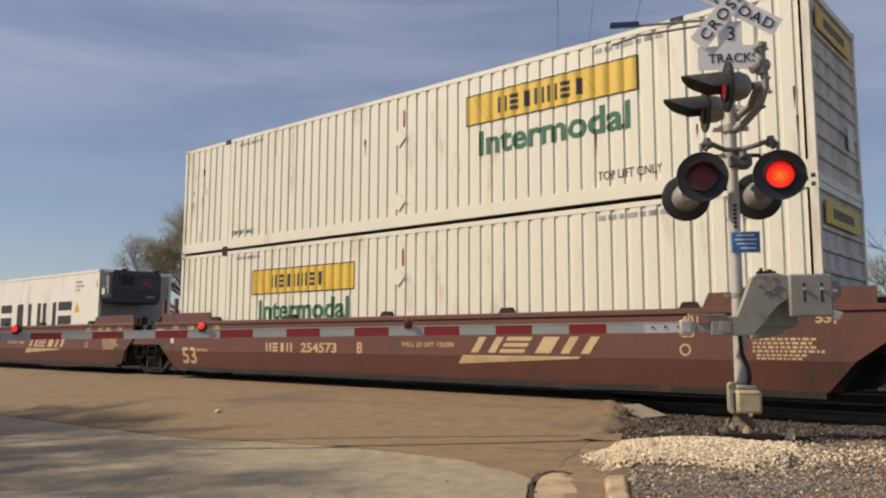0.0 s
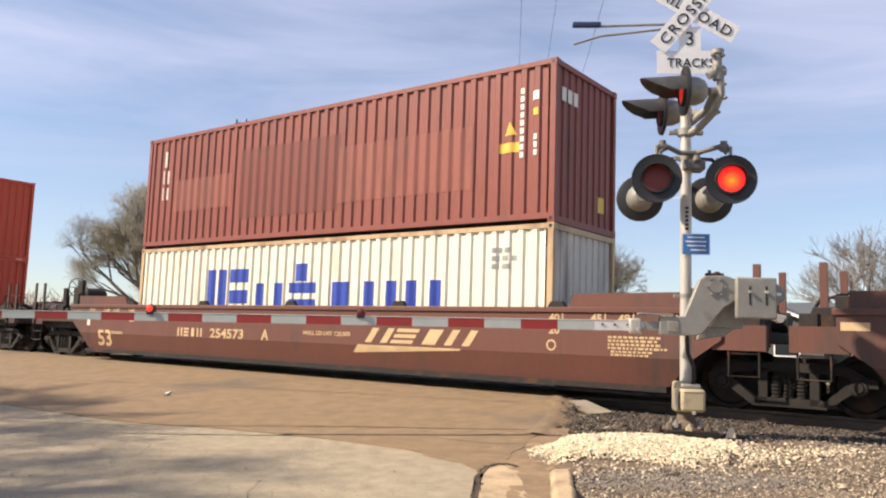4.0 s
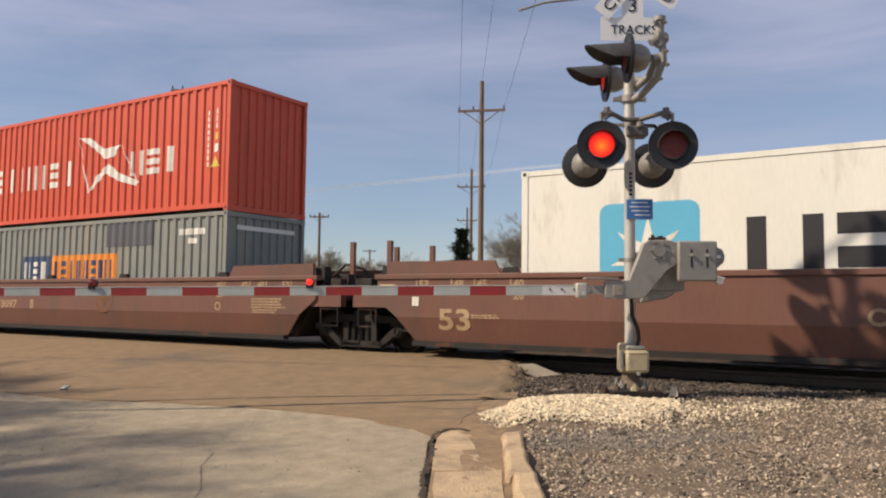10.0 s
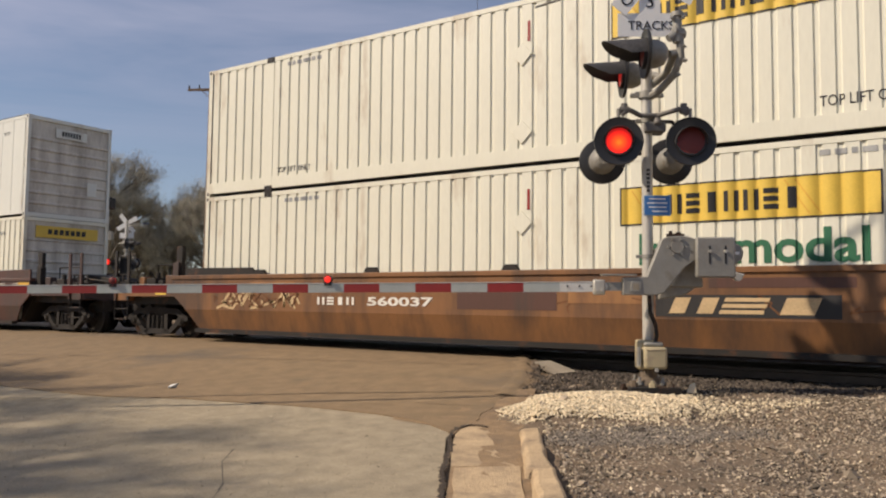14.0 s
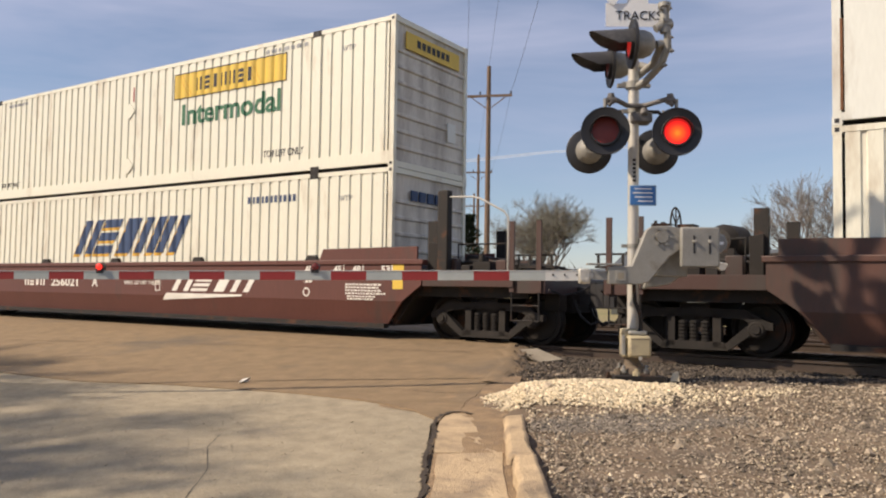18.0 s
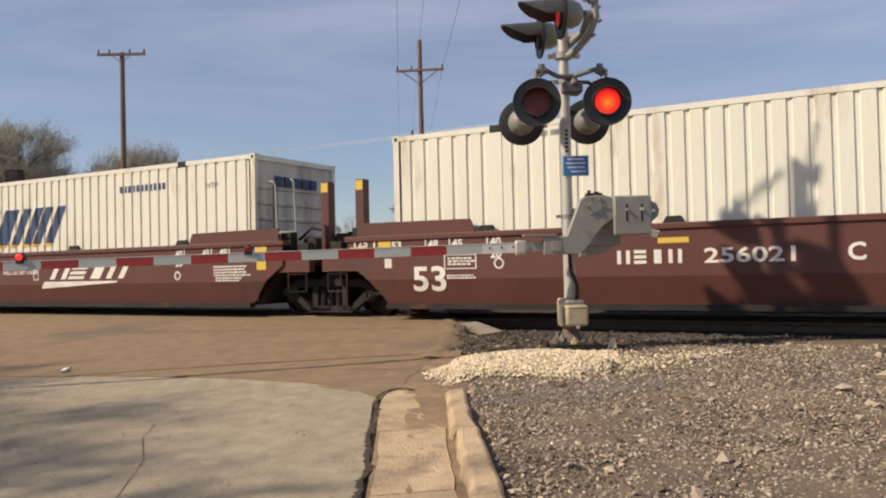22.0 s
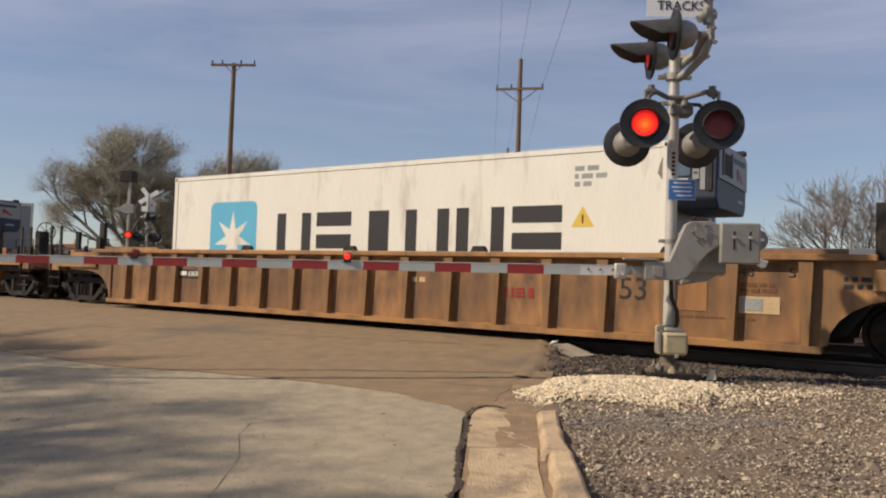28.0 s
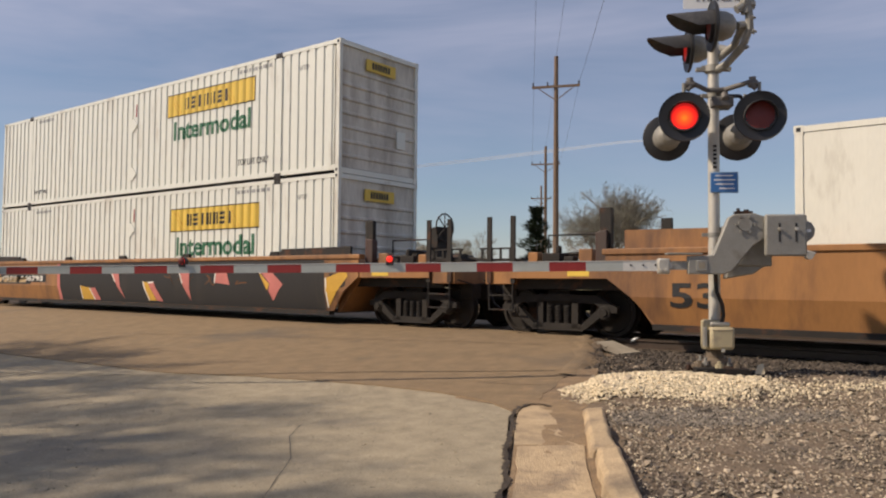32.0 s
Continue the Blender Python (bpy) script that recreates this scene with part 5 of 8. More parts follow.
    # the end walls; the one towards +x shows
    if style == "smooth":
        part("end_wall", mesh_once(("end_wall", L, h, "s"), lambda: Shape().box(-L + 0.02, -L + 0.08, -w + 0.09, w - 0.09, 0.1, h - 0.1), mat), mat, root)
        part("end_wall", mesh_once(("end_wall", L, h, "t"), lambda: Shape().box(L - 0.14, L - 0.08, -w + 0.09, w - 0.09, 0.1, h - 0.1), mat), mat, root)
        gy0, gy1 = -w + 0.05, -0.05
        ux, uy, uz = L + 0.70, 0.46, 1.83
        un = part("cooling_unit", mesh_once(("cooling_unit", L, h), lambda: Shape().prism([(gy0, uz + 0.16), (gy0 + 0.12, uz), (uy - 0.1, uz), (uy, uz + 0.14), (uy, h - 0.14), (uy - 0.1, h - 0.05), (gy0 + 0.06, h - 0.05), (gy0, h - 0.11)], L - 0.02, ux, "x"), K_NAVYM), K_NAVYM, root, "dark blue clip-on generator", 0.03)
        part("unit_fascia", mesh_once(("unit_fascia", L, h), lambda: Shape().prism([(gy0 + 0.06, 2.30), (uy - 0.04, 2.24), (uy - 0.04, h - 0.18), (uy - 0.14, h - 0.10), (gy0 + 0.06, h - 0.08)], ux + 0.004, ux + 0.02, "x"), fascia or K_GREYM), fascia or K_GREYM, un, "generator fascia")
        part("unit_grille", mesh_once(("unit_grille", L, h), lambda: Shape().box(ux + 0.021, ux + 0.03, gy0 + 0.28, gy0 + 0.66, 2.38, 2.70), M_DARKMET), M_DARKMET, un, "dark air grille")
        part("grille_frame", mesh_once(("grille_frame", L, h), lambda: Shape().box(ux + 0.021, ux + 0.035, gy0 + 0.66, gy0 + 0.72, 2.36, 2.74).box(ux + 0.021, ux + 0.035, gy0 + 0.20, gy0 + 0.27, 2.36, 2.74), K_NAVYM), K_NAVYM, un)
        part("fascia_band", mesh_once(("fascia_band", L, h), lambda: Shape().box(ux + 0.021, ux + 0.026, gy0 + 0.80, uy - 0.18, 2.62, 2.70), K_NAVYM), K_NAVYM, un, "dark band on the fascia")
        part("fascia_mark", mesh_once(("fascia_mark", L, h), lambda: Shape().prism([(gy0 + 0.98, 2.54), (gy0 + 1.06, 2.56), (gy0 + 1.34, 2.36), (gy0 + 1.3, 2.34), (gy0 + 1.06, 2.44), (gy0 + 1.02, 2.36)], ux + 0.021, ux + 0.026, "x"), M_RED), M_RED, un, "small red mark")
        part("cover_patch", mesh_once(("cover_patch", L, h), lambda: Shape().box(ux + 0.001, ux + 0.006, uy - 0.50, uy - 0.22, 2.02, 2.07), K_GREYM), K_GREYM, un)
        part("unit_door", mesh_once(("unit_door", L, h), lambda: Shape().box(L + 0.04, L + 0.30, gy0 - 0.014, gy0 - 0.001, 2.34, h - 0.14), fascia or K_STEEL), fascia or K_STEEL, un, "generator door")
        part("unit_label", mesh_once(("unit_label", L, h), lambda: Shape().box(L + 0.10, L + 0.27, gy0 - 0.01, gy0 - 0.001, 2.10, 2.30), C_REEF), C_REEF, un, "white label")
        part("unit_vent", mesh_once(("unit_vent", L, h), lambda: Shape().box(L + 0.34, L + 0.44, gy0 - 0.016, gy0 - 0.001, 2.28, 2.66).box(L + 0.455, L + 0.53, gy0 - 0.016, gy0 - 0.001, 2.12, 2.66), K_GREYM), K_GREYM, un, "pale vent strips")
        for v in (2.36, 2.44, 2.52, 2.60):
            part("vent_slot", mesh_once(("vent_slot", L, v), lambda: Shape().box(L + 0.36, L + 0.42, gy0 - 0.019, gy0 - 0.0165, v, v + 0.035), K_NAVYM), K_NAVYM, un)
        part("unit_post", mesh_once(("unit_post", L, h), lambda: Shape().box(L + 0.57, L + 0.63, gy0 - 0.02, gy0 - 0.001, 2.1, h - 0.12), M_DARKMET), M_DARKMET, un)
        for k, (va, vb) in enumerate(((gy0 + 0.32, gy0 + 0.46), (uy - 0.26, uy - 0.12))):
            part("lifting_eye", mesh_once(("lifting_eye", L, k), lambda: Shape().box(ux - 0.1, ux + 0.03, va, vb, h - 0.07, h + 0.0), M_DARKMET), M_DARKMET, un)
        part("soot_patch", mesh_once(("soot_patch", L, h), lambda: Shape().prism([(L - 0.19, h - 0.50), (L - 0.12, h - 0.60), (L - 0.075, h - 0.48), (L - 0.07, h - 0.30), (L - 0.10, h - 0.22), (L - 0.15, h - 0.34)], -w + 0.002, -w + 0.0105), K_SOOT), K_SOOT, root, "dark exhaust stain")
        part("end_cowl", mesh_once(("end_cowl", L, h), lambda: Shape().box(L - 0.1, L - 0.03, -w + 0.14, w - 0.14, 0.75, h - 0.14), K_GREYM), K_GREYM, root, "grey refrigeration unit face")
        part("fan_grille", mesh_once(("fan_grille", L, h), lambda: Shape().spin([(0.27, 0.0), (0.27, 0.02), (0.22, 0.02), (0.22, 0.0)], (L - 0.08, -0.35, 1.2), (1, 0, 0), 20), M_DARKMET), M_DARKMET, root)
        part("lower_panel", mesh_once(("lower_panel", L, h), lambda: Shape().box(L - 0.1, L - 0.05, -w + 0.14, w - 0.14, 0.12, 0.72), K_GREYM), K_GREYM, root, "grey panel under the unit")
    else:
        for sx in (-1, 1):
            s = Shape()
            if style == "iso":
                n, line = 9, []
                dy = (2 * w - 0.2) / n
                for i in range(n):
                    y0 = -w + 0.1 + i * dy
                    line += [(L - 0.03, y0), (L - 0.03, y0 + dy * 0.5), (L - 0.06, y0 + dy * 0.6), (L - 0.06, y0 + dy * 0.95)]
                k = len(line)
                s.add([(sx * a, b, 0.12) for a, b in line] + [(sx * a, b, h - 0.1) for a, b in line], [(i, i + 1, k + i + 1, k + i) for i in range(k - 1)])
            else:
                line = [(L - 0.05, 0.1)]
                for k in range(7):
                    z0 = 0.35 + k * 0.31
                    line += [(L - 0.05, z0), (L - 0.012, z0 + 0.02), (L - 0.012, z0 + 0.07), (L - 0.05, z0 + 0.09)]
                line.append((L - 0.05, h - 0.09))
                k = len(line)
                s.add([(sx * a, -w + 0.09, b) for a, b in line] + [(sx * a, w - 0.09, b) for a, b in line], [(i, i + 1, k + i + 1, k + i) for i in range(k - 1)])
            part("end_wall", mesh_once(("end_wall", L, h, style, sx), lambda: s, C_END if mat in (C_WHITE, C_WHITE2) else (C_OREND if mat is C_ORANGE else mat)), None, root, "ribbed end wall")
    for sx in (-1, 1):
        xa, xb = sorted((sx * L, sx * (L - 0.08)))
        for lo, hi in ((h - 0.11, h - 0.01), (0.0, 0.12)):
            part("end_beam", mesh_once(("end_beam", L, lo, w, sx), lambda: Shape().box(xa, xb, -w + 0.08, w - 0.08, lo, hi), fm), fm, root)
    MOVERS.append((root, x, z))
    return root


def flat(parent, name, x0, x1, z0, z1, y, mat, label="", t=0.004):
    return part(name, Shape().box(x0, x1, y - t, y, z0, z1), mat, parent, label)


def slant(parent, name, x0, x1, z0, z1, lean, y, mat, label="", t=0.004):
    return part(name, Shape().prism([(x0, z0), (x1, z0), (x1 + lean, z1), (x0 + lean, z1)], y - t, y), mat, parent, label)


def blocks(parent, name, x0, x1, z0, z1, n, y, mat, gap=0.2, lean=0.0, hollow=True, stroke=0.27, t=0.004):
    """A row of plain shapes that stand in for a trade mark or a number: frames, arches and bowls, or solid bars."""
    w = (x1 - x0) / n
    h = z1 - z0
    for k in range(n):
        a, b = x0 + k * w, x0 + (k + 1) * w - gap * w
        q, v = (b - a) * stroke, min(h * 0.25, (b - a) * stroke)

        def sh(p):
            return [(u + (z - z0) * lean / h, z) for u, z in p]
        s = Shape()
        if not hollow:
            s.prism(sh([(a, z0), (b, z0), (b, z1), (a, z1)]), y - t, y)
        else:
            # plain stacked bars, wedges and paired bars
            m, c = (z0 + z1) / 2, (a + b) / 2
            if k % 4 in (0, 3):
                s.prism(sh([(a, z0), (a + q * 1.1, z0), (a + q * 1.1, z1), (a, z1)]), y - t, y)
                part(name, Shape().prism(sh([(b - q * 1.1, z0), (b, z0), (b, z1), (b - q * 1.1, z1)]), y - t, y), mat, parent)
            elif k % 4 == 1:
                w3 = b - (b - a) * 0.05
                for f0, f1 in ((0.0, 0.24), (0.38, 0.62)):
                    part(name, Shape().prism(sh([(a, z0 + h * f0), (w3, z0 + h * f0), (w3, z0 + h * f1), (a, z0 + h * f1)]), y - t, y), mat, parent)
                s.prism(sh([(a, z0 + h * 0.76), (w3, z0 + h * 0.76), (w3, z1), (a, z1)]), y - t, y)
            else:
                s.prism(sh([(c - q * 1.05, z0), (c + q * 1.05, z0), (c + q * 1.05, z1), (c - q * 1.05, z1)]), y - t, y)
        part(name, s, mat, parent)


def fine_print(parent, x0, z, rows, width, size, y, mat, seed=1):
    r = random.Random(seed)
    s = Shape()
    for k in range(rows):
        x = x0
        while x < x0 + width * r.uniform(0.75, 1.0):
            d = r.uniform(0.5, 1.6) * size * 1.6
            s.box(x, x + d, y - 0.003, y, z - k * size * 1.6, z - k * size * 1.6 + size)
            x += d + size * 0.7
    return tagged(part("fine_print", s, mat, parent), "rows of small stencilled lettering", kind="stuff")


def hauler_53(x, z, x_panel, word, label, mat=None, style="dom", zt=2.48, streaks=0, group="white 53-foot containers", pw=3.62, ph=0.6):
    """A white domestic container with a yellow panel and a green word."""
    mat = mat or C_WHITE
    c = container("container", x, z, 16.15, 2.896, mat, label, group, 2.59, style)
    y = -1.295 + 0.004
    pan = flat(c, "yellow_panel", x_panel, x_panel + pw, zt - ph, zt, y, K_YEL, "yellow name panel")
    s = Shape()
    o = [(x_panel, zt - ph), (x_panel + pw, zt - ph), (x_panel + pw, zt), (x_panel, zt)]
    i = [(x_panel + 0.025, zt - ph + 0.025), (x_panel + pw - 0.025, zt - ph + 0.025), (x_panel + pw - 0.025, zt - 0.025), (x_panel + 0.025, zt - 0.025)]
    s.add([(u, y - 0.006, v) for u, v in o + i], [(j, (j + 1) % 4, 4 + (j + 1) % 4, 4 + j) for j in range(4)])
    part("panel_border", s, K_BLACK, pan)
    for u in (0.5, 0.62, pw - 0.9, pw - 0.76):
        slant(pan, "panel_flash", x_panel + u, x_panel + u + 0.025, zt - ph + 0.05, zt - 0.06, -0.32, y - 0.005, K_GOLD)
    blocks(pan, "name_block", x_panel + pw * 0.21, x_panel + pw * 0.74, zt - ph * 0.76, zt - ph * 0.26, 7, y - 0.006, K_BLACK, 0.26)
    if word:
        words("lettering", "Intermodal", K_GREEN, c, side(x_panel + 0.27, zt - 1.2, y - 0.002), 0.46, 3.15, 0.016)
    words("lettering", "TOP LIFT ONLY", K_BLACK, c, side(4.62, 0.42, y), 0.15, 1.15)
    words("lettering", "TOP LIFT ONLY", K_BLACK, c, side(-5.85, 0.38, y), 0.11, 0.95)
    fine_print(c, 4.6, 2.64, 1, 1.3, 0.08, y, K_GREYM, 3)
    fine_print(c, -5.6, 2.64, 1, 1.0, 0.08, y, K_GREYM, 4)
    words("lettering", "WTP", K_GREYM, c, side(6.75, 2.38, y), 0.11, 0.33)
    flat(c, "placard_strip", 0.10, 0.15, 2.15, 2.5, y, M_RED, "thin red strip")
    for zz in ((1.93, 0.58) if style == "dom" else (1.9, 1.2)):
        part("placard_holder", Shape().prism([(0.0, zz - 0.2), (0.2, zz), (0.0, zz + 0.2), (-0.2, zz)], y - 0.022, y), mat, c, "diamond placard holder", 0.006)
    L = 8.075
    pe = 0.48 if mat is C_WHITE2 else 0.95
    part("end_panel", Shape().box(L - 0.012, L + 0.012, -pe, pe, 2.36 if pe < 0.9 else 2.32, 2.62 if pe < 0.9 else 2.66), K_YEL if style == "dom" else mat, c, "yellow end panel")
    for k in range(7):
        part("end_name_block", Shape().box(L + 0.012, L + 0.016, pe * (-0.63 + 0.18 * k), pe * (-0.50 + 0.18 * k), 2.42, 2.57), K_BLACK, c)
    part("end_placard", Shape().box(L - 0.012, L + 0.01, 0.55, 0.85, 0.75, 1.15), C_WHITE2, c, "", 0.004)
    r = random.Random(int(-x * 10 + z * 7))
    for _ in range(streaks):
        sx = r.choice((-7.7, -7.2, -7.0, 6.3, 6.9, 7.4, 7.85, 4.6, -1.1, 0.9, 5.2)) + r.uniform(-0.1, 0.1)
        z1 = r.uniform(0.6, 2.6)
        w0 = r.uniform(0.015, 0.035)
        part("rust_streak", Shape().prism([(sx + w0 * 0.3, z1 - r.uniform(0.15, 0.5)), (sx + w0, z1 - 0.1), (sx + w0, z1), (sx, z1), (sx, z1 - 0.08)], y - 0.001, y + 0.001), K_RUST, c)
    if style == "plate":
        for px in (-6.2, -6.05, -7.95, 6.05):
            zt2 = 2.75
            while zt2 > 0.5:
                dz2 = r.uniform(0.5, 1.3)
                part("rust_streak", Shape().box(px - r.uniform(0.01, 0.03), px + r.uniform(0.005, 0.02), y - 0.012, y + 0.001, max(0.2, zt2 - dz2), zt2), K_RUST, c)
                zt2 -= dz2 + r.uniform(0.05, 0.3)
        part("roof_edge", Shape().box(-8.0, 8.0, y - 0.004, y + 0.03, 2.885, 2.905), M_DARKMET, c, "dark roof edge")
    hug(c)
    return c


def swift_53(x, z, label):
    c = container("container", x, z, 16.15, 2.896, C_WHITE, label, "white 53-foot containers", 2.59, "dom")
    y = -1.295 + 0.004
    for dx, dz, mat, off in ((-0.07, -0.07, K_GOLD, 0.0), (0, 0, K_NAVY, 0.006)):
        blocks(c, "name_block", -2.12 + dx, 1.95 + dx, 1.36 + dz, 2.2 + dz, 5, y - off, mat, 0.10, 0.5, stroke=0.34)
    words("lettering", "WTP", K_GREYM, c, side(6.75, 2.3, y), 0.11, 0.33)
    blocks(c, "mark_block", 4.2, 5.65, 2.36, 2.5, 11, y, K_NAVY, 0.4, 0, False)
    for k in range(5):
        part("end_name_block", Shape().box(8.06, 8.096, -0.7 + 0.28 * k, -0.5 + 0.28 * k, 2.3, 2.5), K_NAVY, c)
    hug(c)
    return c


def reefer_40(x, z, label, fascia=None):
    c = container("refrigerated_container", x, z, 12.19, 2.896, C_REEF, label, "white refrigerated containers", 2.44, "smooth", None, fascia)
    y = -1.22 + 0.012
    sq = []
    x0, x1, z0, z1, r = -4.72, -3.16, 0.70, 2.25, 0.16
    for cx, cz, a0 in ((x1 - r, z0 + r, -90), (x1 - r, z1 - r, 0), (x0 + r, z1 - r, 90), (x0 + r, z0 + r, 180)):
        sq += [(cx + r * math.cos(radians(a0 + 22.5 * k)), cz + r * math.sin(radians(a0 + 22.5 * k))) for k in range(5)]
    pan = part("blue_panel", Shape().prism(sq, y - 0.004, y), K_SKY, c, "light blue rounded panel")
    star = []
    for k in range(14):
        rr = 0.62 if k % 2 == 0 else 0.23
        a = radians(90 + k * 360 / 14)
        star.append((-3.94 + rr * math.cos(a), 1.42 + rr * math.sin(a)))
    st = Shape()
    st.add([(-3.94, y - 0.007, 1.42)] + [(a, y - 0.007, b) for a, b in star], [(0, 1 + k, 1 + (k + 1) % 14) for k in range(14)])
    part("white_star", st, C_REEF, pan, "white seven-pointed star shape")
    blocks(c, "name_block", -2.5, 4.5, 0.75, 1.95, 6, y, K_BLACK, 0.14, stroke=0.24)
    fine_print(c, 4.5, 2.5, 3, 0.45, 0.08, y, K_GREYM, 5)
    tri = part("warning_triangle", Shape().prism([(4.46, 1.58), (4.86, 1.58), (4.66, 1.92)], y - 0.004, y), K_YEL, c, "yellow warning triangle")
    part("triangle_mark", Shape().box(4.645, 4.675, y - 0.007, y - 0.005, 1.64, 1.78), K_BLACK, tri)
    return c


def marks_40(c, y, mat=None):
    """Numbers and warning marks near the +x end."""
    mat = mat or K_WHITE
    for k in range(9):
        flat(c, "mark_bar", 5.36, 5.44, 1.0 + 0.145 * k, 1.1 + 0.145 * k, y, mat)
    for k in range(3):
        flat(c, "mark_bar", 5.62, 5.70, 1.85 + 0.16 * k, 1.97 + 0.16 * k, y, mat)
    flat(c, "mark_label", 5.58, 5.74, 1.32, 1.5, y, mat)
    flat(c, "yellow_label", 5.6, 5.72, 1.6, 1.75, y, K_YEL)
    return part("warning_triangle", Shape().prism([(5.48, 0.98), (5.80, 0.98), (5.64, 1.25)], y - 0.009, y - 0.005), K_YEL, c, "yellow warning triangle")


def red_40(x, z, label, shift=0.0, dz=0.0):
    c = container("container", x, z, 12.19, 2.896, C_HAM, label, "bright red 40-foot containers")
    y = -1.22 + 0.005
    blocks(c, "name_block", -4.2 - 0.75 * shift, 0.55, 0.95 + dz, 1.6 + dz, 7, y, K_WHITE, 0.34, stroke=0.2)
    blocks(c, "name_block", 2.65 + 0.9 * shift, 4.5 + 1.0 * shift, 1.0 + dz, 1.6 + dz, 3, y, K_WHITE, 0.28, stroke=0.2)
    for pts in ([(0.46, 2.16), (0.95, 2.12), (1.55, 1.78), (2.22, 1.82), (1.95, 1.55), (1.6, 1.52), (1.1, 1.85)], [(0.95, 0.68), (1.2, 1.05), (1.75, 1.4), (2.2, 1.12), (3.02, 0.85), (2.85, 0.76), (2.2, 0.92), (1.65, 1.15), (1.2, 0.85)],
                [(0.46, 2.16), (0.52, 2.0), (0.98, 0.70), (0.92, 0.68)], [(2.22, 1.82), (2.27, 1.76), (2.92, 0.86), (2.86, 0.86)]):
        part("flag_shape", Shape().prism([(a, b + dz) for a, b in pts], y - 0.004, y), K_WHITE, c, "white waving flag shape")
    if shift:
        flat(c, "mark_label", 4.99, 5.84, 2.3, 2.42, y, K_WHITE)
        flat(c, "mark_label", 5.35, 5.62, 2.13, 2.25, y, K_WHITE)
        part("warning_triangle", Shape().prism([(5.56, 1.6), (5.88, 1.6), (5.72, 1.88)], y - 0.004, y), K_YEL, c, "yellow warning triangle")
    else:
        marks_40(c, y)
    hug(c)
    return c


def maroon_40(x, z, label):
    c = container("container", x, z, 12.19, 2.896, C_TEX, label, "40-foot containers")
    y = -1.22 + 0.005
    blocks(c, "mark_block", -5.42, -5.1, 1.25, 1.55, 1, y, K_WHITE, 0.3)
    blocks(c, "mark_block", -5.42, -5.1, 1.66, 2.0, 1, y, K_WHITE, 0.3)
    flat(c, "mark_block", -5.36, -5.28, 2.1, 2.5, y, K_WHITE)
    for x0, x1, z0, z1, m in ((-2.3, 0.9, 0.55, 2.2, C_TEXD), (0.9, 4.4, 0.7, 1.9, C_TEXL), (-4.9, -2.6, 0.9, 1.7, C_TEXL)):
        flat(c, "dark_patch", x0, x1, z0, z1, y + 0.003, m, "unevenly faded patch of paint")
    for k in range(9):
        flat(c, "mark_bar", 5.38, 5.46, 1.18 + 0.145 * k, 1.28 + 0.145 * k, y, K_WHITE)
    for k in range(3):
        flat(c, "mark_bar", 5.66, 5.73, 1.2 + 0.14 * k, 1.3 + 0.14 * k, y, K_WHITE)
    flat(c, "mark_label", 5.62, 5.76, 2.2, 2.36, y, K_WHITE)
    flat(c, "yellow_label", 5.63, 5.75, 1.92, 2.05, y, K_YEL)
    part("warning_triangle", Shape().prism([(5.05, 1.62), (5.30, 1.62), (5.17, 1.86)], y - 0.004, y), K_YEL, c, "yellow warning triangle")
    flat(c, "yellow_label", 4.95, 5.36, 1.3, 1.48, y, K_YEL, "yellow warning label")
    for k in range(3):
        part("end_mark", Shape().box(6.065, 6.075, -0.95 + 0.22 * k, -0.8 + 0.22 * k, 2.2, 2.45), K_WHITE, c)
    part("end_label", Shape().box(6.065, 6.075, 0.5, 0.75, 0.4, 0.7), K_YEL, c)
    hug(c)
    return c


def low_white_40(x, z, label):
    c = container("container", x, z, 12.19, 2.591, C_WHITE, label, "40-foot containers", frame_mat=paint("stained_cream_frame", (0.52, 0.37, 0.22), RUST, 0.4))
    y = -1.22 + 0.005
    blocks(c, "name_block", -3.3, -1.65, 0.7, 1.98, 2, y, K_BLUE, 0.12, 0.0, stroke=0.36)
    blocks(c, "name_block", -1.5, 3.95, 0.7, 1.64, 5, y, K_BLUE, 0.2, stroke=0.27)
    flat(c, "name_block", -0.25, 0.12, 1.67, 2.05, y, K_BLUE)
    fine_print(c, 4.85, 2.1, 3, 0.5, 0.09, y, K_GREYM, 6)
    hug(c)
    return c


def grey_40(x, z, label):
    c = container("container", x, z, 12.19, 2.591, C_GREY, label, "40-foot containers")
    y = -1.22 + 0.005
    nv = flat(c, "navy_panel", -1.91, -0.55, 0.85, 1.75, y, K_NAVY, "navy blue panel")
    og = flat(c, "orange_panel", -0.54, 2.23, 0.85, 1.75, y, K_OR, "orange panel")
    blocks(nv, "name_block", -1.75, -0.65, 1.1, 1.6, 3, y - 0.005, K_WHITE, 0.3)
    blocks(og, "name_block", -0.35, 2.1, 1.05, 1.6, 8, y - 0.005, K_NAVY, 0.3)
    flat(c, "dark_patch", 1.81, 3.59, 1.9, 2.48, y + 0.001, paint("slate_repaint", (0.10, 0.105, 0.12), GRIME, 0.2), "darker repaint patch")
    blocks(c, "mark_block", 4.49, 5.39, 2.1, 2.24, 9, y, K_WHITE, 0.15, 0, False)
    flat(c, "mark_label", 4.85, 5.15, 1.9, 2.02, y, K_WHITE)
    part("end_mark", Shape().box(6.065, 6.075, -0.9, 0.9, 2.2, 2.3), K_WHITE, c)
    hug(c)
    return c


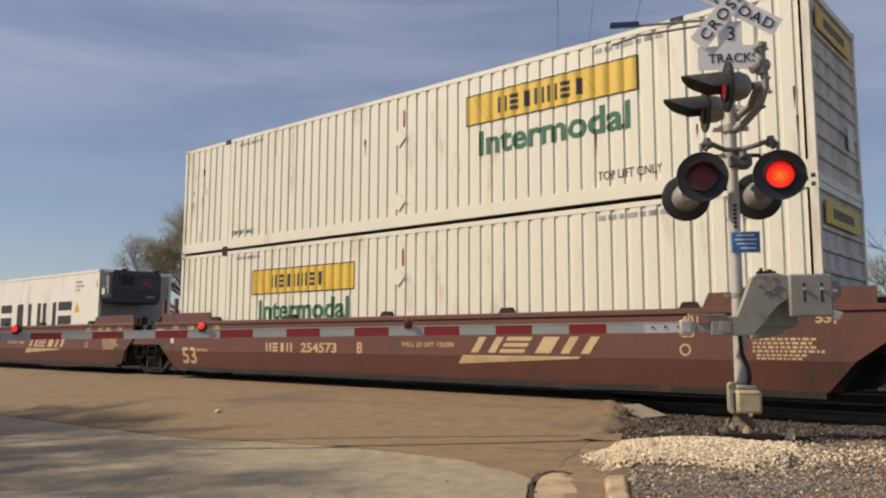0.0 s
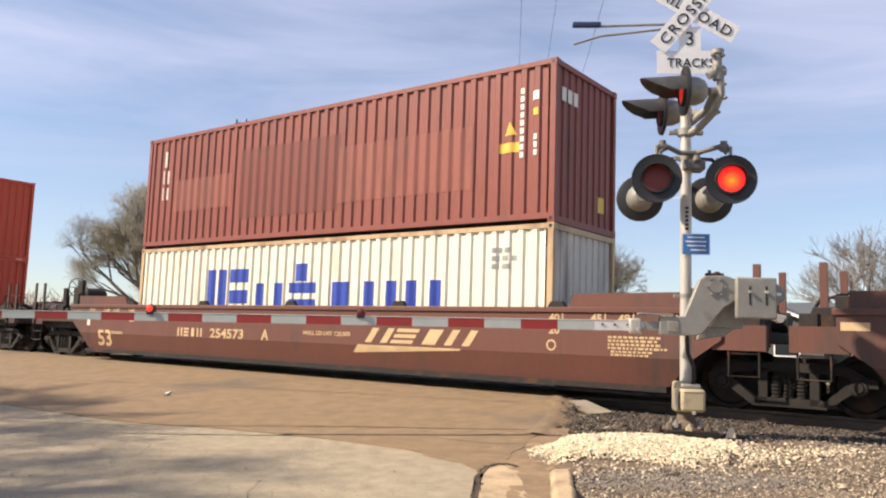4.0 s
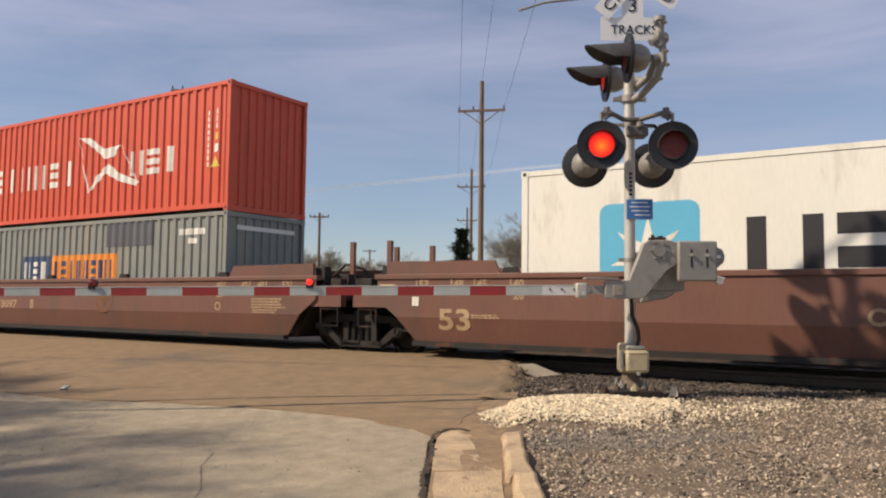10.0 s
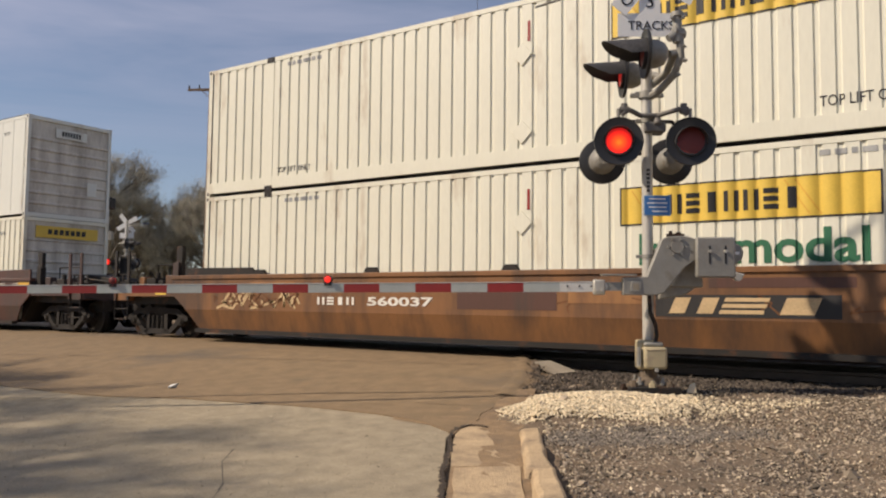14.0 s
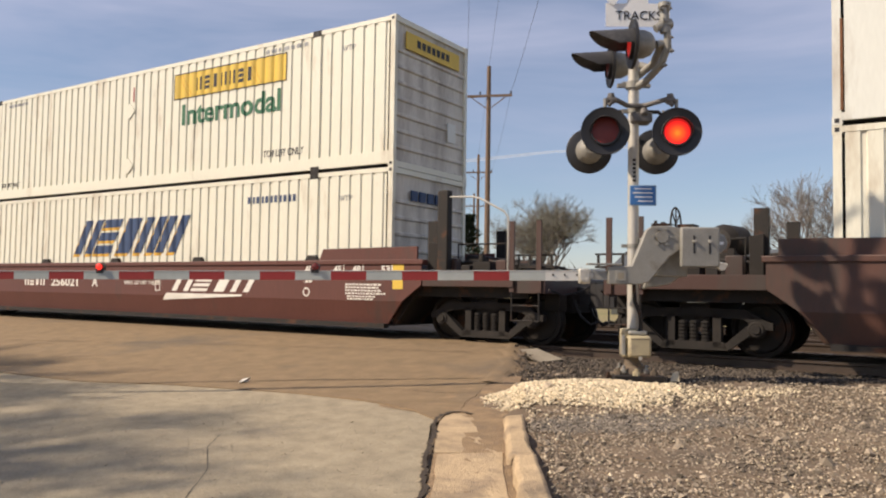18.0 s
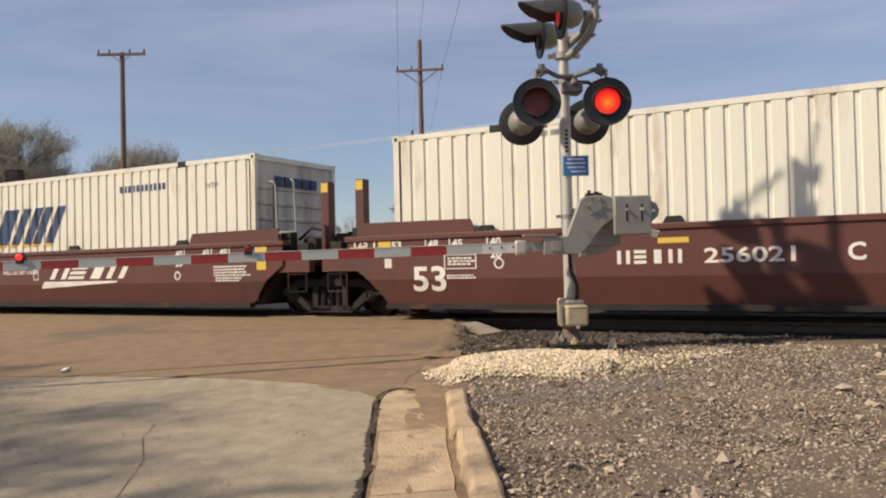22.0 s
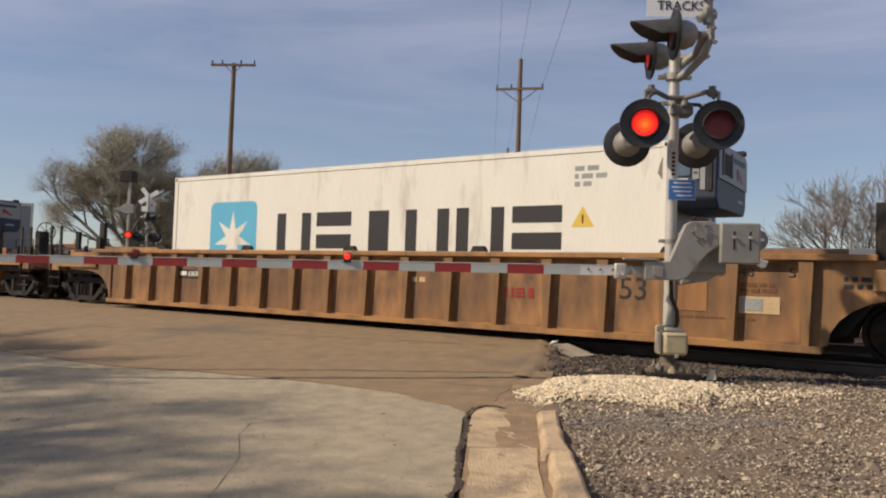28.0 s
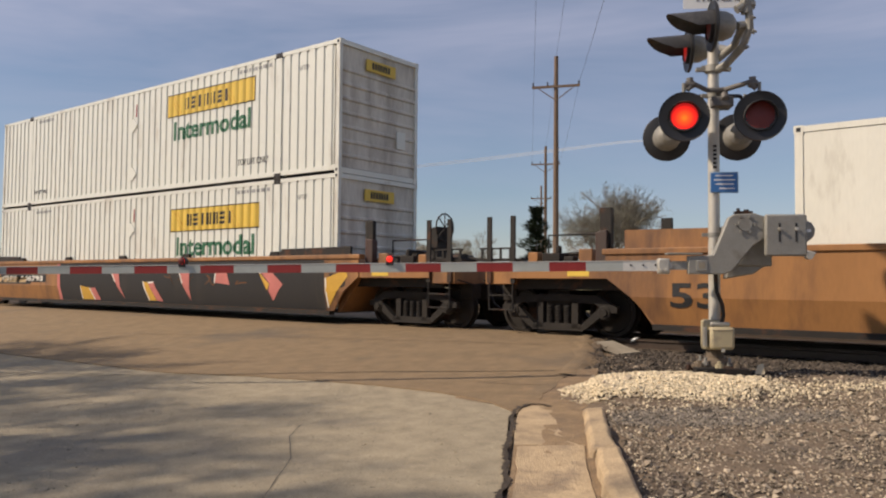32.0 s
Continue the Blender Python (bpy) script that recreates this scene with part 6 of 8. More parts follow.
def orange_53(x, z, style, label):
    c = container("container", x, z, 16.15, 2.896, C_ORANGE, label, "orange 53-foot containers", 2.59, style)
    y = -1.295 + 0.004
    nx, nz = (-4.6, 2.12) if style == "plate" else (-5.6, 1.68)
    blocks(c, "name_block", nx, nx + 1.85, nz, nz + 0.24, 9, y, K_NAVY, 0.18)
    slant(c, "name_wedge", nx - 0.05, nx + 1.8, nz - 0.12, nz - 0.05, 0.06, y, K_NAVY)
    for px, pz, rim in ((6.9, 1.65, K_TAN), (0.4, 1.45, K_RUST)) if style == "plate" else ((0.28, 1.94, K_TAN),):
        hold = part("placard_holder", Shape().prism([(px - 0.27, pz), (px, pz - 0.27), (px + 0.27, pz), (px, pz + 0.27)], y - 0.016, y), rim, c, "diamond placard holder", 0.004)
        part("placard_face", Shape().prism([(px - 0.19, pz), (px, pz - 0.19), (px + 0.19, pz), (px, pz + 0.19)], y - 0.020, y - 0.0165), C_ORANGE if rim is K_TAN else C_OREND, hold)
    if style == "plate":
        for px in (-6.3, 5.7):
            part("post_plate", Shape().box(px, px + 0.5, y - 0.010, y - 0.002, 0.14, 2.79), C_PALEOR, c, "paler orange post plate")
            # the groove is a thin darker strip standing proud of the plate
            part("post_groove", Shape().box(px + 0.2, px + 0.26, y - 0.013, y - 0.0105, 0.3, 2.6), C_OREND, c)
            for zz in (0.75, 1.35):
                part("post_latch", Shape().box(px + 0.16, px + 0.30, y - 0.03, y - 0.0135, zz, zz + 0.16), K_RUST, c)
        fine_print(c, 6.6, 0.5, 2, 0.4, 0.08, y, K_RUST, 61)
        fine_print(c, 3.3, 2.3, 2, 0.16, 0.12, y, K_RUST, 62)
        part("roof_edge", Shape().box(-8.0, 8.0, y - 0.004, y + 0.03, 2.885, 2.91), M_DARKMET, c, "dark roof edge")
    if style == "plate":
        for k, t in enumerate(("TOP", "LIFT", "ONLY")):
            words("lettering", t, K_RUST, c, side(3.95, 0.80 - 0.2 * k, y), 0.13)
    part("end_name_block", Shape().box(8.06, 8.1, -0.7, 0.6, 2.25, 2.5), M_DARKMET, c)
    part("end_panel", Shape().box(8.06, 8.1, -0.2, 0.4, 1.9, 2.15), K_RUST, c)
    hug(c)
    return c


# ---- rail trucks and well cars ----


def wheel_shape(w):
    return Shape().spin([(0.0, -0.07), (0.09, -0.07), (0.12, -0.03), (0.33, -0.02), (0.36, -0.07), (0.42, -0.06), (0.42, 0.05), (0.445, 0.06), (0.445, 0.075), (0.36, 0.075), (0.33, 0.03), (0.0, 0.03)], (0, 0, 0), (0, w, 0), 28)


def truck(car, x, far_detail=True):
    """A three-piece freight truck: side frames, bolster, springs, axles and wheels."""
    bol = part("truck", mesh_once(("truck",), lambda: Shape().box(-0.22, 0.22, -1.05, 1.05, 0.42, 0.78), M_TRUCK), M_TRUCK, car, "cast steel freight truck")
    bol.location = (x, 0, 0)
    for sg in (-1, 1):
        def cast_frame():
            s = Shape()
            y0, y1 = sg * 1.05 - 0.07, sg * 1.05 + 0.07
            for mir in (-1, 1):
                def m(poly):
                    return [(a * mir, b) for a, b in poly]
                s.prism(m([(0.0, 0.72), (0.75, 0.70), (1.02, 0.55), (1.12, 0.52), (1.12, 0.42), (0.95, 0.42), (0.72, 0.56), (0.0, 0.60)]), y0, y1)
                s.prism(m([(0.95, 0.44), (0.82, 0.52), (0.38, 0.13), (0.52, 0.12)]), y0, y1)
                s.prism(m([(0.28, 0.62), (0.40, 0.62), (0.40, 0.14), (0.28, 0.14)]), y0, y1)
            s.prism([(-0.5, 0.10), (0.5, 0.10), (0.44, 0.22), (-0.44, 0.22)], y0, y1)
            return s
        part("side_frame", mesh_once(("side_frame", sg), cast_frame, M_TRUCK), M_TRUCK, bol, "cast steel side frame")

        coil = []
        for j in range(6):
            coil += [(0.072, 0.225 + j * 0.052), (0.072, 0.25 + j * 0.052), (0.05, 0.256 + j * 0.052), (0.05, 0.271 + j * 0.052)]
        for k in (-0.17, 0.0, 0.17):
            part("spring", mesh_once(("spring",), lambda: Shape().spin(coil, (0, 0, 0), (0, 0, 1), 10), M_TRUCK), M_TRUCK, bol).location = (k, sg * 1.05, 0)
        part("bearing", mesh_once(("bearing", sg), lambda: Shape().spin([(0.13, -0.08), (0.13, 0.03), (0.10, 0.06), (0.07, 0.06), (0.06, 0.085), (0.0, 0.085)], (0, sg * 1.08, 0.42), (0, sg, 0), 14), M_TRUCK), M_TRUCK, bol).location = (-0.89, 0, 0)
        part("bearing", mesh_once(("bearing", sg), lambda: None, M_TRUCK), M_TRUCK, bol).location = (0.89, 0, 0)
        for ax in (-0.89, 0.89):
            wh = part("wheel", mesh_once(("wheel", sg), lambda: wheel_shape(-sg), M_WHEEL), M_WHEEL, bol, "steel wheel")
            wh.location = (ax, sg * 0.755, 0.42)
            if sg < 0:
                TURNERS.append((wh, car.matrix_basis.translation.x + x + ax, ax))
    return bol


def well_car(x, paintm, kind, near_end, far_end, label, marks, top=1.46):
    """A well car unit with its middle at x at the start. Ends: 'joint' shares a truck with its neighbour, 'joint_bare' leaves the truck to it, 'free' has a coupler."""
    car = thing("well_car", label, "rail car", "intermodal well cars", at=pose(x, TY, 0))
    W = 1.5
    tl, tb = 8.9, 8.1
    for sg in (-1, 1):
        if kind == "rib":
            s = Shape().box(-tb - 0.2, tb + 0.2, sg * 1.36 - 0.02, sg * 1.36 + 0.02, 0.2, top - 0.08)
            pnl = part("side_panel", s, paintm, car, "flat dirty side panel")
            for k in range(17):
                rx = -7.59 + k * 0.98
                part("rib", mesh_once(("rib", sg), lambda: Shape().prism([(-0.035, 0.16), (0.05, 0.16), (0.10, top - 0.1), (-0.09, top - 0.1)], sg * 1.38 - 0.0, sg * 1.5), paintm), paintm, pnl).location = (rx, 0, 0)
                if k < 16 and sg < 0:
                    part("bay_panel", mesh_once(("bay_panel",), lambda: Shape().box(0.08, 0.90, -1.3845, -1.3805, 0.25, top - 0.12), P_BAY), P_BAY, pnl, "weathered bay panel").location = (rx, 0, 0)
            part("bottom_sill", Shape().box(-tb - 0.2, tb + 0.2, sg * 1.43 - 0.09, sg * 1.43 + 0.09, 0.13, 0.22), paintm, car)
            for e in (-1, 1):
                arch = [(e * (tb + 0.2), top - 0.08), (e * (tb + 0.2), 0.22)] + [(e * (tb + 0.26 + 1.0 * (1 - math.cos(radians(a)))), 0.24 + 0.66 * math.sin(radians(a))) for a in range(0, 91, 15)] + [(e * 10.2, 0.92), (e * 10.2, top - 0.08)]
                part("end_arch", Shape().prism(arch, sg * 1.40 - 0.02, sg * 1.40 + 0.02), paintm, car, "arched end panel over the wheels")
        else:
            s = Shape()
            y0, y1 = sg * W, sg * (W - 0.03)
            s.prism([(-tl, 1.0), (-tl, top - 0.08), (tl, top - 0.08), (tl, 1.0), (tb + 0.38, 0.70), (-tb - 0.38, 0.70)], min(y0, y1), max(y0, y1))
            # the lower skin leans in below the crease
            yb = sg * (W - 0.10)
            s.add([(-tb - 0.38, y0, 0.70), (tb + 0.38, y0, 0.70), (tb, yb, 0.28), (-tb, yb, 0.28), (-tb - 0.38, y1, 0.70), (tb + 0.38, y1, 0.70), (tb, yb - sg * 0.03, 0.28), (-tb, yb - sg * 0.03, 0.28)],
                  [(0, 1, 2, 3), (4, 7, 6, 5), (0, 3, 7, 4), (1, 5, 6, 2), (3, 2, 6, 7)])
            part("side_panel", s, paintm, car, "riveted steel side panel")
            part("bottom_sill", Shape().box(-tb, tb, sg * 1.42 - 0.1, sg * 1.42 + 0.05, 0.2, 0.285), M_DARKMET, car)
        part("top_chord", Shape().box(-8.95, 8.95, sg * 1.44 - 0.09, sg * 1.44 + 0.08, top - 0.09, top), paintm, car, "", 0.012)
        for e in (-1, 1):
            if kind in ("bnsf", "fec"):
                part("side_board", Shape().prism([(e * 6.4, top), (e * 8.75, top), (e * 8.75, top + 0.24), (e * 6.5, top + 0.22)], sg * 1.40 - 0.025, sg * 1.40 + 0.025), paintm, car, "raised side board")
            else:
                hb2 = 0.07 if kind == "rib" else (0.30 if paintm is P_TTXB else 0.17)
                part("side_board", Shape().prism([(e * 6.3, top), (e * 8.6, top), (e * 8.6, top + hb2), (e * 6.45, top + hb2 - 0.02)], sg * 1.40 - 0.03, sg * 1.40 + 0.03), paintm if kind != "ttx" or paintm is P_TTXB else M_DARKMET, car, "raised side board")
        for k in (-6.2, -3.2, -0.2, 2.8, 6.2):
            part("lock_lug", mesh_once(("lock_lug", sg), lambda: Shape().prism([(-0.16, 0), (0.16, 0), (0.1, 0.1), (-0.1, 0.1)], sg * 1.40 - 0.05, sg * 1.40 + 0.05), M_DARKMET), M_DARKMET, car).location = (k, 0, top)
    part("well_floor", Shape().box(-8.1, 8.1, -1.3, 1.3, 0.24, 0.32), M_DARKMET, car)
    for e, mode in ((1, near_end), (-1, far_end)):
        # slope sheet from the well floor up to the platform over the truck
        lim = 9.5 if "joint" in mode else 11.25
        s = Shape().prism([(e * 8.1, 0.26), (e * 8.2, 0.26), (e * 8.75, 0.98), (e * lim, 0.98), (e * lim, 1.14), (e * 8.6, 1.14), (e * 8.45, 1.4), (e * 8.3, 1.4)], -1.28, 1.28)
        part("end_platform", s, M_DARKMET if kind != "ttx" else paintm, car, "end platform over the truck")
        if "free" in mode:
            red = kind in ("bnsf", "fec")
            endm = P_END if red else paintm
            part("end_sill", Shape().box(min(e * 10.75, e * 11.3), max(e * 10.75, e * 11.3), -1.42, 1.42, 0.88, 1.14), endm, car, "", 0.01)
            for sg in (-1, 1):
                part("side_sill", Shape().box(min(e * 8.9, e * 10.74), max(e * 8.9, e * 10.74), sg * 1.44 - 0.04, sg * 1.44 + 0.04, 0.98, 1.2 if red else 1.26), endm, car, "", 0.008)
                # dark infill added between sill and truck to deepen the shade there
                part("underframe", Shape().box(min(e * 8.6, e * 10.9), max(e * 8.6, e * 10.9), sg * 1.2 - 0.03, sg * 1.2 + 0.03, 0.80, 0.98), M_DARKMET, car, "dark infill standing in for shade under the platform")
            for k, (x0, x1, h0) in enumerate(((9.25, 9.5, 0.34), (9.6, 9.78, 0.22), (10.3, 10.5, 0.3), (10.62, 10.8, 0.2))):
                part("end_bracket", Shape().box(min(e * x0, e * x1), max(e * x0, e * x1), -1.28, -1.1, 1.141, 1.141 + h0), M_DARKMET if k % 2 else endm, car, "", 0.015)
            for k, yy in enumerate((-0.95, -0.2, 0.5)):
                part("end_rail", Shape().pipe([(e * 8.7, yy, 1.34 + 0.06 * k), (e * 9.6, yy - 0.1, 1.42 + 0.05 * k), (e * 10.7, yy, 1.36), (e * 11.2, yy + 0.1, 1.2)], 0.03, 8), M_DARKMET, car, "dark brake pipe")
            part("slack_box", Shape().prism([(e * 8.7, 1.14), (e * 10.2, 1.14), (e * 9.9, 1.5), (e * 8.8, 1.62)], 0.2, 1.1), M_DARKMET, car, "dark sloping end sheet", 0.02)
            if red and e == -1:
                part("air_tank", Shape().spin([(0.0, -0.36), (0.18, -0.33), (0.26, -0.22), (0.26, 0.22), (0.18, 0.33), (0.0, 0.36)], (e * 9.6, -0.55, 1.72), (0.25, 1, 0), 16), M_DARKMET, car, "dark air reservoir")
                part("tank_bracket", Shape().box(min(e * 9.45, e * 9.75), max(e * 9.45, e * 9.75), -0.95, -0.55, 1.14, 1.6), M_DARKMET, car)
                if paintm is P_BNSF3:
                    flat(car, "reflector", e * 9.9, e * 9.45, 1.205, 1.36, -1.44, K_OR, "orange reflector")
                flat(car, "stencil_patch", e * 10.5, e * 10.3, 1.05, 1.11, -1.482, K_WHITE, "white stencil patch")
            if paintm is P_BNSF3:
                part("bent_rail", Shape().pipe([(e * 10.6, -1.40, 1.15), (e * 10.6, -1.40, 2.16), (e * 10.52, -1.40, 2.26), (e * 10.05, -1.40, 2.5), (e * 9.9, -1.40, 2.54), (e * 9.42, -1.40, 2.56)], 0.017, 8), M_ALU, car, "bent grey safety rail")
                part("rail_stand", Shape().box(min(e * 9.2, e * 9.42), max(e * 9.2, e * 9.42), -1.46, -1.30, 1.2, 2.68), M_DARKMET, car, "dark upright stand", 0.02)
            part("coupler", Shape().box(min(e * 11.2, e * 11.75), max(e * 11.2, e * 11.75), -0.14, 0.14, 0.70, 1.0).tube((e * 11.7, 0, 0.64), (e * 11.7, 0, 1.06), 0.22, 0.2, 10), P_DARK, car, "knuckle coupler")
            part("air_hose", Shape().pipe([(e * 11.3, -0.35, 0.85), (e * 11.45, -0.33, 0.5), (e * 11.6, -0.25, 0.36), (e * 11.75, -0.2, 0.42)], 0.025, 6), M_BLACK, car, "rubber air hose")
            part("draft_gear", Shape().box(min(e * 10.6, e * 11.35), max(e * 10.6, e * 11.35), -0.42, 0.42, 0.55, 0.88).box(min(e * 11.0, e * 11.3), max(e * 11.0, e * 11.3), -0.85, -0.55, 0.58, 0.88), M_TRUCK, car, "dark draft gear box", 0.02)
            part("cut_lever", Shape().pipe([(e * 11.36, -1.40, 0.95), (e * 11.38, -0.9, 0.86), (e * 11.42, -0.3, 0.92), (e * 11.6, 0.0, 1.08)], 0.016, 6), M_DARKMET, car, "bent uncoupling lever")
            part("air_hose", Shape().pipe([(e * 11.3, 0.30, 0.85), (e * 11.42, 0.3, 0.50), (e * 11.62, 0.25, 0.34), (e * 11.8, 0.2, 0.40)], 0.03, 6), M_BLACK, car, "rubber air hose")
            part("end_walk", Shape().box(min(e * 10.75, e * 11.45), max(e * 10.75, e * 11.45), -1.40, -0.95, 1.30, 1.335).box(min(e * 10.75, e * 11.45), max(e * 10.75, e * 11.45), -1.40, -1.36, 1.50, 1.53), M_DARKMET, car, "dark end walkway")
            for k in range(4):
                ux = e * (10.80 + 0.2 * k)
                part("walk_post", Shape().box(ux - 0.018, ux + 0.018, -1.395, -1.365, 1.335, 1.50), M_DARKMET, car)
            part("valve_box", Shape().box(min(e * 9.85, e * 10.2), max(e * 9.85, e * 10.2), -1.30, -1.0, 1.141, 1.42).tube((e * 9.95, -1.15, 1.42), (e * 9.95, -1.15, 1.55), 0.06, 0.05, 10), M_TRUCK, car, "dark brake valve", 0.02)
            part("crossbrace", Shape().prism([(e * 8.95, 1.14), (e * 9.15, 1.14), (e * 9.15, 1.75), (e * 8.95, 1.78)], -1.36, -1.20), M_TRUCK if kind != "ttx" else P_END, car, "dark end post", 0.012)
            lx = e * 11.2
            lad = part("ladder", Shape().box(lx - 0.045, lx + 0.045, -1.46, -1.42, 0.9, 2.08), endm if red else M_DARKMET, car, "flat upright grab bar")
            part("grab_bar", Shape().box(lx - e * 0.5 - 0.045, lx - e * 0.5 + 0.045, -1.46, -1.42, 0.9, 2.08), endm if red else M_DARKMET, lad)
            for k in (0, 0.5):
                part("stirrup_post", Shape().tube((lx - e * k, -1.44, 0.42), (lx - e * k, -1.44, 0.95), 0.016, 0.016, 6), M_DARKMET, lad)
            for z in (0.43, 0.68):
                part("rung", Shape().tube((lx, -1.44, z), (lx - e * 0.5, -1.44, z), 0.014, 0.014, 6), M_DARKMET, lad)
            for yy in (-1.25, 1.25):
                part("corner_guide", Shape().box(min(e * 8.9, e * 9.1), max(e * 8.9, e * 9.1), yy - 0.05, yy + 0.05, 1.14, 2.15), M_DARKMET, car, "upright container guide")
            if (kind in ("ttx", "rib") and e == 1) or (kind in ("bnsf", "fec") and e == -1):
                hb = part("hand_brake", Shape().box(min(e * 10.1, e * 10.35), max(e * 10.1, e * 10.35), -0.75, -0.45, 1.14, 2.0), M_DARKMET, car, "hand brake stand")
                ring = Shape()
                for k in range(16):
                    a0, a1 = k * math.pi / 8, (k + 1) * math.pi / 8
                    ring.tube((e * 10.42, -0.6 + 0.28 * math.cos(a0), 2.0 + 0.28 * math.sin(a0)), (e * 10.42, -0.6 + 0.28 * math.cos(a1), 2.0 + 0.28 * math.sin(a1)), 0.016, 0.016, 5)
                for k in range(4):
                    a0 = k * math.pi / 4
                    ring.tube((e * 10.42, -0.6 + 0.28 * math.cos(a0), 2.0 + 0.28 * math.sin(a0)), (e * 10.42, -0.6 - 0.28 * math.cos(a0), 2.0 - 0.28 * math.sin(a0)), 0.012, 0.012, 5)
                part("brake_wheel", ring, M_DARKMET, hb, "spoked brake wheel")
            part("brake_gear", Shape().tube((e * 9.5, 0.4, 1.32), (e * 10.2, 0.4, 1.32), 0.2, 0.2, 12).box(min(e * 9.3, e * 9.6), max(e * 9.3, e * 9.6), -0.5, 0.1, 1.14, 1.5).tube((e * 10.4, -1.1, 1.3), (e * 10.4, 1.1, 1.3), 0.04, 0.04, 8), M_DARKMET, car, "air brake tank and gear")
            part("handrail", Shape().pipe([(e * 9.3, -0.9, 1.14), (e * 9.3, -0.9, 1.75), (e * 10.3, -0.9, 1.75), (e * 10.3, -0.9, 1.14)], 0.018, 6), M_DARKMET, car)
            truck(car, e * 10.0)
        else:
            lx = e * 8.98
            lad = part("ladder", Shape().pipe([(lx, -1.42, 1.2), (lx, -1.42, 0.5), (lx + e * 0.42, -1.42, 0.5), (lx + e * 0.42, -1.42, 1.2)], 0.02, 6), M_DARKMET, car, "steel grab ladder")
            for z in (0.82, 1.12):
                part("rung", Shape().tube((lx, -1.42, z), (lx + e * 0.42, -1.42, z), 0.014, 0.014, 6), M_DARKMET, lad)
            if paintm is P_BNSF3:
                gd = part("corner_guide", Shape().box(min(e * 9.15, e * 9.33), max(e * 9.15, e * 9.33), -0.62, -0.42, 1.14, 2.6), paintm, car, "upright container guide")
                if e == 1:
                    part("safety_rail", Shape().pipe([(8.70, -1.40, 1.46), (8.68, -1.40, 2.50), (8.62, -1.40, 2.60), (8.52, -1.40, 2.60)], 0.018, 6), M_ALU, car, "pale bent safety rail")
                    part("safety_rail", Shape().pipe([(8.70, -1.40, 1.62), (9.16, -1.40, 1.62), (9.12, -1.40, 2.56), (9.04, -1.40, 2.62)], 0.018, 6), M_ALU, car, "pale bent safety rail")
                    part("rail_backing", Shape().box(8.58, 8.64, -1.38, -1.30, 1.46, 2.56), M_DARKMET, car, "dark upright behind the rail")
                part("guide_reflector", Shape().box(min(e * 9.16, e * 9.32), max(e * 9.16, e * 9.32), -0.624, -0.6205, 2.4, 2.58), K_YEL, gd)
            else:
                part("corner_guide", Shape().box(min(e * 9.14, e * 9.24), max(e * 9.14, e * 9.24), -0.78, -0.70, 1.14, 2.15), paintm, car, "thin upright guide")
                part("corner_guide", Shape().box(min(e * 9.14, e * 9.24), max(e * 9.14, e * 9.24), 0.70, 0.78, 1.14, 2.15), paintm, car, "thin upright guide")
            part("end_walkway", Shape().box(min(e * 8.75, e * 9.5), max(e * 8.75, e * 9.5), -1.46, -1.30, 0.86, 1.22), paintm, car, "walkway edge")
            for k, (x0, x1, yy, h0) in enumerate(((8.7, 8.95, -1.2, 0.5), (9.0, 9.3, -0.9, 0.36), (8.75, 9.1, 0.9, 0.55), (9.15, 9.4, -1.25, 0.26))):
                part("end_bracket", Shape().box(min(e * x0, e * x1), max(e * x0, e * x1), yy - 0.1, yy + 0.1, 1.141, 1.141 + h0), M_DARKMET, car, "", 0.015)
            part("brake_pipe", Shape().pipe([(e * 8.5, -0.5, 1.5), (e * 8.9, -0.6, 1.72), (e * 9.3, -0.5, 1.62), (e * 9.5, -0.4, 1.3)], 0.028, 8), M_DARKMET, car, "dark brake pipe")
            part("brake_gear", Shape().tube((e * 8.9, 0.3, 1.3), (e * 9.4, 0.3, 1.3), 0.18, 0.18, 12).box(min(e * 8.8, e * 9.2), max(e * 8.8, e * 9.2), -0.4, 0.0, 1.14, 1.48), M_DARKMET, car, "air brake gear")
            if mode == "joint":
                truck(car, e * 9.6)
    y = -W - 0.001
    marks(car, y)
    MOVERS.append((car, x, 0.0))
    return car


def drape(car, ob):
    """Lays writing over the crease of a car's side on to the skirt that leans in below it."""
    me = ob.data
    me.transform(ob.matrix_basis)
    ob.matrix_basis = pose(0, 0, 0)
    bm = bmesh.new()
    bm.from_mesh(me)
    bmesh.ops.bisect_plane(bm, geom=bm.verts[:] + bm.edges[:] + bm.faces[:], plane_co=(0, 0, 0.70), plane_no=(0, 0, 1))
    for v in bm.verts:
        v.co.y += skin_y(v.co.z) + 1.5
    bm.to_mesh(me)
    bm.free()
    return ob


